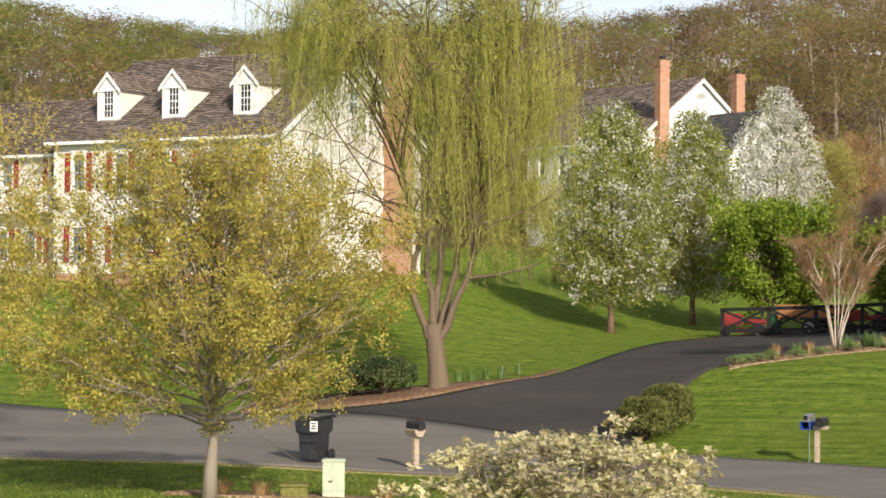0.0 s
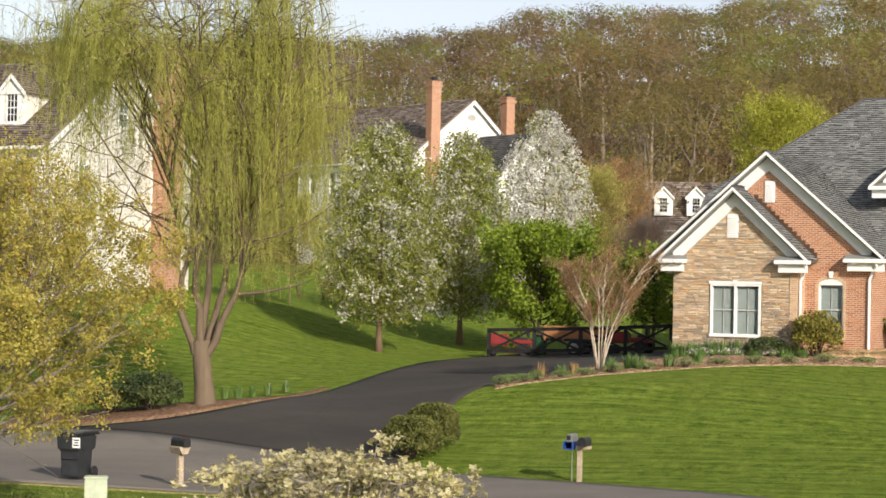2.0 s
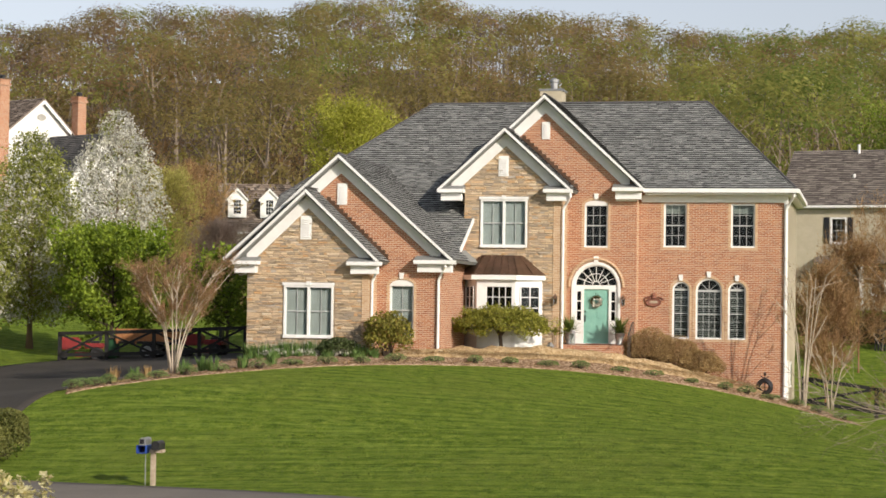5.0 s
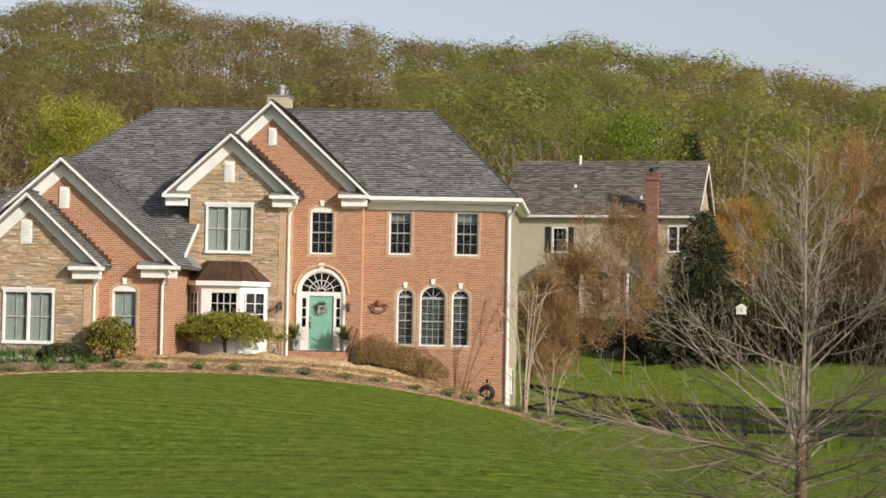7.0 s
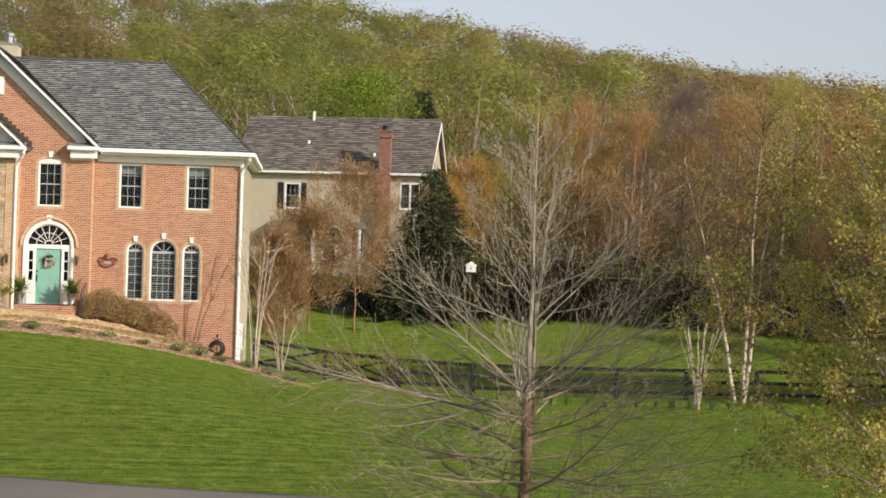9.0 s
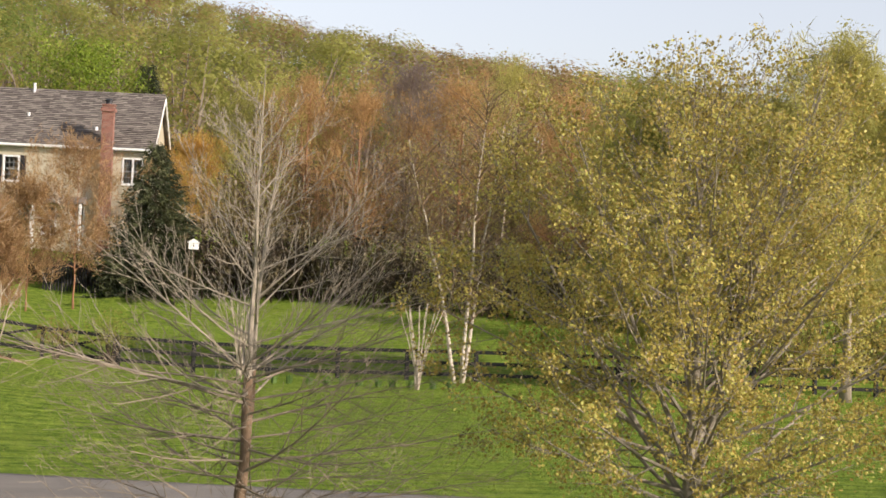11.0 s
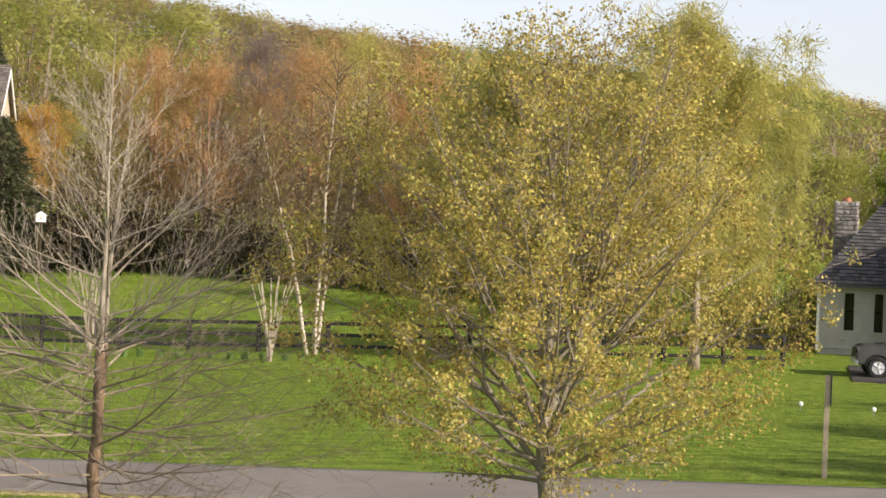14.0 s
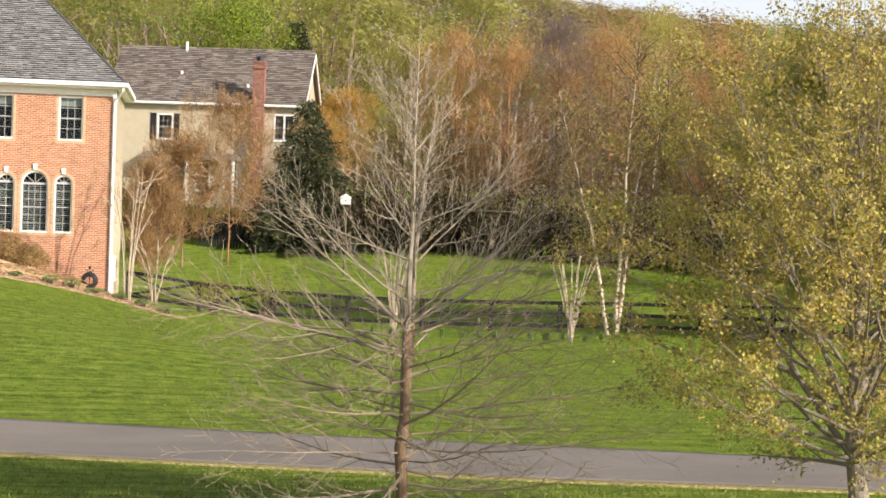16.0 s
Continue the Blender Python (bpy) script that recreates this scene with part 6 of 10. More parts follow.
    # two low bare branches on the open side
    for a, b, c in (((1.25, -0.8, 5.0), (2.6, -1.0, 5.2), (3.6, -1.1, 6.1)), ((0.85, -0.4, 3.4), (2.2, -0.8, 3.5), (3.1, -0.9, 3.9))):
        g.tube(curve_points(Vector(a), Vector(b), Vector(c), 6), [0.06, 0.052, 0.045, 0.037, 0.03, 0.022, 0.012], 6, False)
    part("trunk", g, M_BARK_WILLOW, t, smooth=True)
    shoots = Geo()
    lp, tuft = [], []
    for p in ends:
        if rng.random() < (0.0 if p.x < -2.4 else 0.36) or p.x > 4.8 or p.x < -6.8:
            continue
        if -3.3 < p.x < -1.0 and p.z < 7.8:
            tuft += [(p.x + rng.gauss(0, 0.35), p.y + rng.gauss(0, 0.35), p.z + rng.gauss(-0.2, 0.3)) for _ in range(9)]
            continue
        if p.x > -3.3 and noise.noise(p * 0.9) < -0.12:
            continue
        if p.x < -2.6:
            longest = rng.uniform(1.2, 4.2)
        elif p.x < -0.9:
            longest = rng.uniform(0.7, 2.6)
        else:
            longest = rng.uniform(1.2, 5.6)
        sway = Vector((rng.gauss(0, 0.24), rng.gauss(0, 0.24), 0))
        if p.z > 7.5:
            for _ in range(12):
                tuft.append((p.x + rng.gauss(0, 0.3), p.y + rng.gauss(0, 0.3), p.z + rng.gauss(-0.1, 0.25)))
        if p.z > 9.5 and rng.random() < 0.35:
            continue
        for _ in range(3 if p.x < -2.4 else 2):
            q = p + Vector((rng.gauss(0, 0.2), rng.gauss(0, 0.14), rng.gauss(0, 0.1)))
            drop = min(q.z - rng.uniform(3.0, 5.4), longest * rng.uniform(0.6, 1.15))
            if drop < 0.4:
                continue
            r = max(math.hypot(q.x, q.y), 0.3)
            out = Vector((q.x, q.y, 0)) * (0.16 / r) + sway
            pts = [q, q + out * 0.7 + Vector((0, 0, 0.1)), q + out * 1.2 - Vector((0, 0, drop * 0.35)), q + out * 1.4 + sway * 0.5 + Vector((rng.gauss(0, 0.08), rng.gauss(0, 0.08), -drop))]
            shoots.tube(pts, [0.007, 0.006, 0.005, 0.003], 3, False)
            for i in range(int(drop * 13) + 5):
                u = rng.random()
                a = pts[1].lerp(pts[2], u / 0.4) if u < 0.4 else pts[2].lerp(pts[3], (u - 0.4) / 0.6)
                lp.append((a.x + rng.gauss(0, 0.04), a.y + rng.gauss(0, 0.04), a.z))
    part("shoot_curtain", shoots, F_WILLOW, t, "hanging yellow-green shoots")["kind"] = "stuff"
    n = len(lp) + len(tuft)
    loose = np.r_[np.full(len(lp), 0.4), np.full(len(tuft), 1.2)][:, None]
    v, f = slivers(np.array(lp + tuft), nr.normal(size=(n, 3)) * loose + np.array([0, 0, -1.0]), 0.13, 0.038, nr)
    part("crown", array_mesh("crown", v, f, F_WILLOW), F_WILLOW, t, "narrow yellow-green leaves")
    return t


willow(-21.45, 56.0, 13.3, 41)


def pear(x, y, height, radius, seed, white, green, label):
    """An upright spindle: steep limbs inside, bunches of blossom and leaves through its outer half."""
    rng, nr = random.Random(seed), np.random.default_rng(seed)
    g, sh = skeleton_tree(rng, height * 0.96, 0.14, 0.15, oval(0.1, radius * 0.92, 0.3), 44, 1.25, 5, 2, 1, 0.4, 0.36, 0.04, 0.8, limb_ratio=0.3)
    t = tree_thing("pear_tree", on_ground(x, y, 0, 0.05), g, M_BARK_BROWN, label, group="flowering pear trees")

    def strewn(count):
        h = nr.beta(1.45, 1.75, count)
        az = nr.uniform(0, 6.283, count)
        lobe = 1 + 0.13 * np.sin(3 * az + 9 * h + seed) + 0.1 * np.sin(5 * az - 14 * h)
        env = radius * np.clip(np.sin(np.pi * np.clip(h * 0.92 + 0.07, 0, 1) ** 0.74), 0.02, 1) ** 0.62 * lobe
        r = env * np.sqrt(nr.uniform(0.1, 1.0, count))
        return np.c_[np.cos(az) * r, np.sin(az) * r, height * (0.13 + 0.87 * h)]
    if white:
        core = strewn(white // 14)
        leaves("blossom", (core[:, None] + nr.normal(size=(len(core), 14, 3)) * 0.13).reshape(-1, 3), 0.115, F_BLOSSOM, t, nr, 0.9, 0.4, "clusters of white blossom")
    if green:
        core = strewn(green // 16)
        leaves("foliage", (core[:, None] + nr.normal(size=(len(core), 16, 3)) * 0.2).reshape(-1, 3), 0.15, F_PEARLEAF, t, nr, 0.55, 0.2, "fresh green leaves")
    return t


pear(-23.47, 81.7, 9.9, 2.5, 51, 10000, 25000, "upright pear tree in white blossom and fresh leaf on the lawn")
pear(-22.06, 90.35, 9.9, 2.35, 52, 10000, 23000, "upright pear tree with white blossom among young leaves")
pear(-21.9, 109.0, 11.2, 2.7, 53, 22000, 2500, "pear tree wholly covered in white blossom")


def leafy_tree(name, x, y, height, radius, seed, mat, n, size, label, first=0.2, wood=None, limbs=36, rise=0.8, m=None, aspect=0.7):
    rng, nr = random.Random(seed), np.random.default_rng(seed)
    g, sh = skeleton_tree(rng, height, 0.02 * height, first, oval(first, radius), limbs, rise, 6, 3, 1, 0.05 * height, 0.42, 0.06, 0.6)
    t = tree_thing(name, m or on_ground(x, y, 0, 0.1), g, wood or M_BARK_BROWN, label)
    if n:
        leaves("crown", along(sh, n, 0.03 * height, nr), size, mat, t, nr, aspect)
    return t


leafy_tree("green_tree", -17.4, 86.0, 5.6, 3.1, 61, F_BRIGHT, 22000, 0.15, "dense round tree with bright fresh green leaves behind the fence", 0.16, M_BARK_DARK)
leafy_tree("green_tree", -12.6, 87.5, 4.6, 2.0, 62, F_BRIGHT, 8000, 0.14, "round green tree shading parked machines", 0.2, M_BARK_DARK)


# trees out of view, added only to cast shade on the right-hand lawn
leafy_tree("shade_tree", 39.5, 20.5, 8.5, 3.6, 65, F_MAPLE, 26000, 0.16, "unseen spreading tree added on the near verge to shade the lawn", 0.2)
leafy_tree("shade_tree", 46.0, 27.5, 9.5, 3.6, 63, F_MAPLE, 26000, 0.16, "unseen spreading tree added beside the street to shade the lawn", 0.2)
leafy_tree("shade_tree", 55.0, 33.0, 10.5, 4.0, 64, F_MAPLE, 28000, 0.16, "unseen spreading tree added beside the street to shade the lawn", 0.2)


def crape(x, y, height, radius, stems, seed, label, fuzz=0, wood=M_BARK_PALE, pruned=False, z=None, thick=0.6, bushy=13):
    """Vase-shaped, many-stemmed leafless tree."""
    rng, nr = random.Random(seed), np.random.default_rng(seed)
    t = thing("crape_myrtle", pose(x, y, (ground_z(x, y) if z is None else z) - 0.03), label, "tree")
    twigs, boughs, tips = Geo(), Geo(), []
    foot = 0.06 if pruned else 0.1
    for i in range(stems):
        g = Geo()
        a = 6.283 * (i + rng.random() * 0.6) / stems
        r = radius * rng.uniform(0.45, 1.0)
        b = Vector((math.cos(a) * foot, math.sin(a) * foot, -0.05))
        e = Vector((math.cos(a) * r * (1.0 if pruned else 0.72), math.sin(a) * r * (1.0 if pruned else 0.72), height * rng.uniform(0.62, 0.8) if not pruned else height * rng.uniform(0.85, 1.0)))
        pts = curve_points(b, Vector((b.x * 1.6, b.y * 1.6, height * 0.36)), e, 6)
        pts = [p + rand_dir(rng) * 0.03 for p in pts]
        g.tube(pts, [q * thick for q in (0.05, 0.044, 0.038, 0.033, 0.028, 0.023, 0.016 if not pruned else 0.022)], 6)
        if pruned:
            part("stem", g, wood, t, smooth=True)
            continue
        for j in range(9 if bushy > 6 else 4):
            s0 = pts[rng.randrange(3, 7)]
            an = a + rng.uniform(-1.2, 1.2)
            ln = rng.uniform(0.5, 1.0) * height * 0.3
            e2 = s0 + Vector((math.cos(an) * ln * 0.62, math.sin(an) * ln * 0.62, ln * 0.76))
            e2.z = min(e2.z, height * (1.02 - 0.22 * (e2.x ** 2 + e2.y ** 2) / (radius * 1.3) ** 2) * rng.uniform(0.93, 1.0))
            sb = curve_points(s0, s0.lerp(e2, 0.5) + rand_dir(rng) * 0.05, e2, 3)
            boughs.tube(sb, [0.016, 0.012, 0.009, 0.006], 4, False)
            for k in range(bushy):
                s1 = sb[rng.randrange(0, 3)].lerp(sb[3], rng.random())
                d = (rand_dir(rng) * 1.0 + Vector((0, 0, 0.6)) + (e2 - s0).normalized()).normalized()
                l3 = rng.uniform(0.2, 0.6) * height / 4.4
                twigs.tube([s1, s1 + d * l3 * 0.5 + rand_dir(rng) * 0.03, s1 + d * l3], [0.007, 0.005, 0.003], 3, False)
                tips.append((s1, s1 + d * l3))
        part("stem", g, wood, t, smooth=True)
    if not pruned:
        part("branchwork", boughs, wood, t)["kind"] = "stuff"
        if fuzz:
            twig_haze("fine_twigwork", tips, int(fuzz * 0.25), 0.3, 0.014, M_TWIG_RED, t, nr, 0.05, 0.4, 0.4, "hair-fine reddish twigs")
        part("twigwork", twigs, M_TWIG_TAN, t, "fine reddish twigs")["kind"] = "stuff"
        if fuzz:
            leaves("bud_haze", along(tips, fuzz, 0.04, nr), 0.06, H_RUSSET, t, nr, 0.5)["kind"] = "stuff"
    return t


crape(-10.78, 63.1, 4.1, 1.9, 8, 71, "leafless vase-shaped tree with pale stems and russet twigs", 8000, thick=0.72, bushy=9)
crape(10.34, 71.9, 6.0, 1.4, 6, 72, "leafless many-stemmed tree with pale bark beside the brick corner", 300, bushy=4)
crape(12.2, 77.5, 3.3, 1.4, 7, 73, "vase-shaped tree with orange-brown twigs behind the house", 1200, bushy=5)
crape(26.34, 69.15, 3.3, 0.85, 12, 74, "hard-pruned pale many-stemmed shrub tree in a bed", pruned=True)
crape(20.6, 73.0, 3.2, 0.7, 10, 75, "hard-pruned pale many-stemmed shrub tree in a bed", pruned=True)


def birch_clump(x, y, height, leans, seed, label, crown):
    rng, nr = random.Random(seed), np.random.default_rng(seed)
    g, tw, tips = Geo(), Geo(), []
    for lx, ly, hh in leans:
        top = Vector((lx, ly, height * hh))
        pts = curve_points(Vector((lx * 0.06, ly * 0.06, -0.1)), Vector((lx * 0.45, ly * 0.45, height * hh * 0.5)), top, 9)
        pts = [p + rand_dir(rng) * 0.06 for p in pts]
        g.tube(pts, [0.095 * (1 - 0.095 * i) for i in range(10)], 8)
        for i in range(52):
            u = rng.uniform(0.2, 1.0) * 9
            j = min(int(u), 8)
            s0 = pts[j].lerp(pts[j + 1], u - j)
            an = rng.uniform(0, 6.283)
            ln = rng.uniform(0.8, 2.6) * (1.15 - 0.5 * u / 9)
            e = s0 + Vector((math.cos(an) * ln, math.sin(an) * ln, ln * rng.uniform(0.4, 1.1)))
            sb = curve_points(s0, s0.lerp(e, 0.5) + Vector((0, 0, 0.2)), e, 4)
            tw.tube(sb, [0.035, 0.028, 0.02, 0.014, 0.008], 4, False)
            for k in range(7):
                s1 = sb[rng.randrange(1, 5)]
                d = (rand_dir(rng) + Vector((0, 0, 0.25))).normalized() * rng.uniform(0.4, 1.0)
                tw.tube([s1, s1 + d * 0.5 + rand_dir(rng) * 0.05, s1 + d], [0.009, 0.007, 0.003], 3, False)
                tips.append((s1, s1 + d))
    t = thing("birch_tree", on_ground(x, y), label, "tree")
    part("trunk", g, M_BIRCH, t, "peeling white and salmon bark", smooth=True)
    part("branchwork", tw, M_BARK_BROWN, t)["kind"] = "stuff"
    leaves("crown", along(tips, crown[1], 0.16, nr), 0.085, crown[0], t, nr, 0.5, label="small tan and green buds")
    return t


birch_clump(29.3, 72.3, 11.0, [(-2.4, 0.5, 0.85), (0.5, -0.4, 1.0), (1.7, 0.6, 0.92)], 81, "tall river birch clump with peeling white bark and tan buds", (F_BIRCH, 9000))


def weeping_tree(x, y, height, radius, seed, mat, label):
    """A tall tree whose outer twigs hang."""
    rng, nr = random.Random(seed), np.random.default_rng(seed)
    g, sh = skeleton_tree(rng, height, 0.2, 0.16, oval(0.05, radius, 0.5), 46, 0.95, 5, 2, 2, 0.9, 0.42, 0.06, 0.4, base_fork=0.12, limb_ratio=0.35)
    t = tree_thing("weeping_tree", on_ground(x, y, 0, 0.1), g, M_BARK_GREY, label)
    twig_haze("hanging_twigwork", sh, 26000, 0.75, 0.055, mat, t, nr, 0.12, 0.5, -1.3)
    leaves("crown", along(sh, 17000, 0.25, nr), 0.15, mat, t, nr, 0.4)
    return t


weeping_tree(42.0, 64.8, 13.6, 4.6, 82, W_OLIVE, "tall weeping tree with tan and yellow-green hanging shoots")
weeping_tree(36.6, 70.0, 12.2, 3.4, 84, H_YELLOW, "tall tree in thin yellow-green leaf beyond the street")


def conifer(x, y, height, radius, seed, label):
    rng, nr = random.Random(seed), np.random.default_rng(seed)
    g, tips = Geo(), []
    g.tube([(0, 0, -0.2), (0, 0, height * 0.5), (0, 0, height)], [0.14, 0.09, 0.01], 7)
    n = int(height * 16)
    for i in range(n):
        h = 0.02 + 0.94 * i / n
        a = i * 2.4
        r = radius * (1 - h) ** 0.85 * rng.uniform(0.75, 1.1) + 0.12
        s0 = Vector((0, 0, h * height))
        e = s0 + Vector((math.cos(a) * r, math.sin(a) * r, -0.22 * r + 0.1))
        g.tube([s0, s0.lerp(e, 0.5) + Vector((0, 0, 0.06)), e], [0.025, 0.018, 0.006], 4, False)
        tips.append((s0.lerp(e, 0.15), e))
    t = tree_thing("spruce_tree", on_ground(x, y), g, M_BARK_DARK, label)
    k = int(height * 3600)
    pts = along(tips, k, 0.1, nr, 0.05)
    ways = nr.normal(size=(k, 3)) * 0.45 + np.c_[pts[:, 0], pts[:, 1], np.full(k, -0.3)] / (np.hypot(pts[:, 0], pts[:, 1])[:, None] + 0.2)
    v, f = slivers(pts, ways, 0.3, 0.11, nr)
    part("needles", array_mesh("needles", v, f, F_CONIFER), F_CONIFER, t, "dark drooping needles")
    return t


conifer(24.9, 106.5, 8.6, 3.7, 91, "dark spruce with drooping boughs at the edge of the back lawn")
conifer(31.0, 136.5, 12.0, 3.3, 93, "dark evergreen behind the beige house roof")
conifer(60.5, 75.5, 5.6, 1.2, 92, "narrow evergreen beside the garage chimney")


def wood_tree(az, d, top, radius, kind, seed, label):
    """A full-grown tree of the middle distance, at a bearing and a distance: limbs, fine twigs and small buds."""
    x, y = d * math.sin(radians(az)), d * math.cos(radians(az))
    z = ground_z(x, y)
    height = top - z
    rng, nr = random.Random(seed), np.random.default_rng(seed)
    g, sh = skeleton_tree(rng, height, (0.013 if d > 104 else 0.006) * height, 0.2, oval(0.1, radius), 28, 1.0, 5, 2, rng.choice((1, 2)), 0.07 * height, 0.45, 0.07, 0.6, base_fork=0.1)
    t = tree_thing("woodland_tree", pose(x, y, z - 0.1, 0, 0, rng.uniform(0, 360)), g, kind[0], label)
    twig_haze("twigwork", sh, kind[5], 0.5, 0.045, kind[1], t, nr, 0.15, 0.6, 0.4)
    leaves("crown", along(sh, kind[2], 0.03 * height, nr), kind[3], kind[1], t, nr, kind[4])
    return t


K_RUSSET = (M_TWIG_RED, W_TAN, 4000, 0.15, 0.45, 6000)
K_THIN = (M_TWIG_RED, H_ORANGE, 3500, 0.12, 0.5, 6500)
K_BROWN = (M_BARK_BROWN, H_BROWN, 2500, 0.13, 0.25, 7000)
K_OLIVE = (M_BARK_BROWN, W_OLIVE, 4500, 0.16, 0.5, 5000)
K_YELLOW = (M_BARK_GREY, H_YELLOW, 6500, 0.19, 0.6, 3500)
K_LIME = (M_BARK_BROWN, H_LIME, 20000, 0.17, 0.6, 3000)
K_GREEN = (M_BARK_BROWN, F_BRIGHT, 11000, 0.17, 0.7, 1500)
K_ROSE = (M_BARK_GREY, H_ROSE, 5000, 0.14, 0.4, 4000)
K_AMBER = (M_TWIG_TAN, F_AMBER, 4500, 0.16, 0.4, 6500)
WOODLAND = [
    (14.2, 130, 12.2, 3.0, K_AMBER, "budding tree with orange-gold shoots"), (11.0, 103, 10.3, 3.0, K_THIN, "slender tree with sparse red-brown twigs"), (9.7, 101, 8.0, 2.2, K_THIN, "low spreading tree with sparse red-brown twigs"),
    (15.9, 121, 15.2, 3.4, K_OLIVE, "budding olive-brown woodland tree"), (17.4, 117, 15.5, 3.8, K_RUSSET, "tall russet budding tree"), (18.9, 112, 14.6, 3.6, K_RUSSET, "tall russet budding tree"),
    (20.3, 118, 16.2, 3.6, K_BROWN, "tall bare brown woodland tree"), (21.8, 111, 15.6, 3.8, K_RUSSET, "tall russet budding tree"), (23.4, 116, 17.0, 3.8, K_OLIVE, "budding olive-brown woodland tree"),
    (25.0, 108, 14.6, 3.5, K_RUSSET, "tall russet budding tree"), (26.6, 112, 15.2, 3.6, K_OLIVE, "budding olive-brown woodland tree"), (28.2, 106, 14.2, 3.4, K_OLIVE, "budding olive-brown woodland tree"),
    (29.9, 110, 15.5, 3.6, K_YELLOW, "tree in yellow-green young leaf"), (31.6, 104, 14.2, 3.6, K_OLIVE, "budding olive-brown woodland tree"), (33.3, 92, 13.4, 3.0, K_YELLOW, "tall tree in yellow-green young leaf"),
    (35.0, 108, 12.6, 3.4, K_YELLOW, "tree in yellow-green young leaf"), (36.8, 150, 12.0, 4.0, K_YELLOW, "tree in yellow-green young leaf"), (38.6, 158, 12.4, 4.2, K_GREEN, "tree in fresh green leaf"), (40.4, 150, 11.6, 4.0, K_YELLOW, "tree in yellow-green young leaf"), (42.5, 150, 11.4, 4.0, K_ROSE, "red budding tree beyond the garage"),
    (-9.3, 128, 13.4, 3.0, K_THIN, "budding tree with orange-brown shoots"), (-10.0, 124, 12.6, 3.2, K_OLIVE, "budding olive-brown woodland tree"), (-8.4, 116, 9.0, 1.8, K_BROWN, "small bare grey tree"), (-4.7, 135, 18.2, 4.2, K_LIME, "large round tree in bright yellow-green leaf"), (-10.6, 132, 11.8, 3.0, K_RUSSET, "budding tree with orange-brown shoots"),
    (11.2, 138, 18.6, 5.0, K_GREEN, "tree in fresh green leaf behind a roof"), (9.4, 141, 13.0, 3.0, K_YELLOW, "tree in yellow-green leaf"), (0.3, 205, 25.0, 3.6, K_ROSE, "dark red budding tree behind the roof"), (8.8, 88, 6.6, 1.5, K_THIN, "small tree with orange-brown twigs by the house"), 
    (-34.2, 52, 8.6, 2.9, (M_BARK_GREY, F_MAPLE, 15000, 0.09, 0.7, 1500), "young maple with gold-olive leaves by the street"), (-20.4, 96, 9.5, 3.0, K_BROWN, "bare brown tree behind the willow"), (-18.6, 100, 9.0, 3.0, K_OLIVE, "budding tree at the lawn's edge"),
]
for i, (az, d, top, r, kind, label) in enumerate(WOODLAND):
    wood_tree(az, d, top, r, kind, 200 + i, label)


def thicket(name, pts, height, width, n, mat, size, label, wood=M_BARK_DARK, seed=1, stems=160):
    """A bank of brush along a line of places: many thin stems and small leaves, ONE stuff."""
    rng, nr = random.Random(seed), np.random.default_rng(seed)
    g, tips = Geo(), []
    for i in range(stems):
        u = rng.random() * (len(pts) - 1)
        j = int(u)
        x = pts[j][0] + (pts[j + 1][0] - pts[j][0]) * (u - j) + rng.gauss(0, width * 0.4)
        y = pts[j][1] + (pts[j + 1][1] - pts[j][1]) * (u - j) + rng.gauss(0, width * 0.4)
        b = Vector((x, y, ground_z(x, y) - 0.05))
        for k in range(4):
            e = b + Vector((rng.gauss(0, 0.6), rng.gauss(0, 0.6), height * rng.uniform(0.4, 1.0)))
            q = curve_points(b, b.lerp(e, 0.5) + rand_dir(rng) * 0.25, e, 4)
            g.tube(q, [0.03, 0.024, 0.018, 0.012, 0.006], 3, False)
            tips.append((q[1], e))
            for _ in range(3):
                s = q[rng.randrange(1, 4)]
                f = s + (rand_dir(rng) + Vector((0, 0, 0.3))) * rng.uniform(0.3, 0.9)
                g.tube([s, f], [0.01, 0.004], 3, False)
                tips.append((s, f))
    ob = part(name, g, wood, None)
    tagged(ob, label, "brush", kind="stuff")
    if n:
        v, f = leaf_arrays(along(tips, n, 0.12, nr), None, size, nr, 0.5)
        lo = part(name + "_leaves", array_mesh(name, v, f, mat), mat, None)
        tagged(lo, label, "brush", kind="stuff")


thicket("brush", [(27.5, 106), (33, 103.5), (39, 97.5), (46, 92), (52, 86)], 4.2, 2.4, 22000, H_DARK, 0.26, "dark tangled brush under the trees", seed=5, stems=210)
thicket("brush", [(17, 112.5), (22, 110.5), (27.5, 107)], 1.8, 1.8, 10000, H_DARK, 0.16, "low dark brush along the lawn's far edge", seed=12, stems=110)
thicket("brush", [(30, 111), (36, 107), (44, 101), (54, 92)], 6.0, 3.0, 14000, H_OLIVE, 0.21, "tall olive-brown undergrowth below the trees", M_BARK_BROWN, 6, 150)
thicket("brush", [(-33, 104), (-26, 108), (-19, 112), (-8, 112)], 3.4, 2.4, 15000, H_OLIVE, 0.16, "olive-brown brush behind the lawn", M_BARK_BROWN, 7, 120)
thicket("brush", [(45, 76), (50, 72.5), (53, 72)], 3.6, 1.5, 9000, H_YELLOW, 0.13, "yellow-green shrubs beside the garage", M_BARK_BROWN, 8, 60)
thicket("brush", [(-15, 128), (-4, 124), (6, 122)], 5.0, 3.0, 12000, H_RUSSET, 0.17, "russet brush behind the house", M_BARK_BROWN, 9, 90)
thicket("brush", [(52, 92), (62, 84), (72, 76), (84, 70)], 5.5, 3.5, 16000, H_YELLOW, 0.3, "yellow-green undergrowth behind the garage", M_BARK_BROWN, 10, 110)

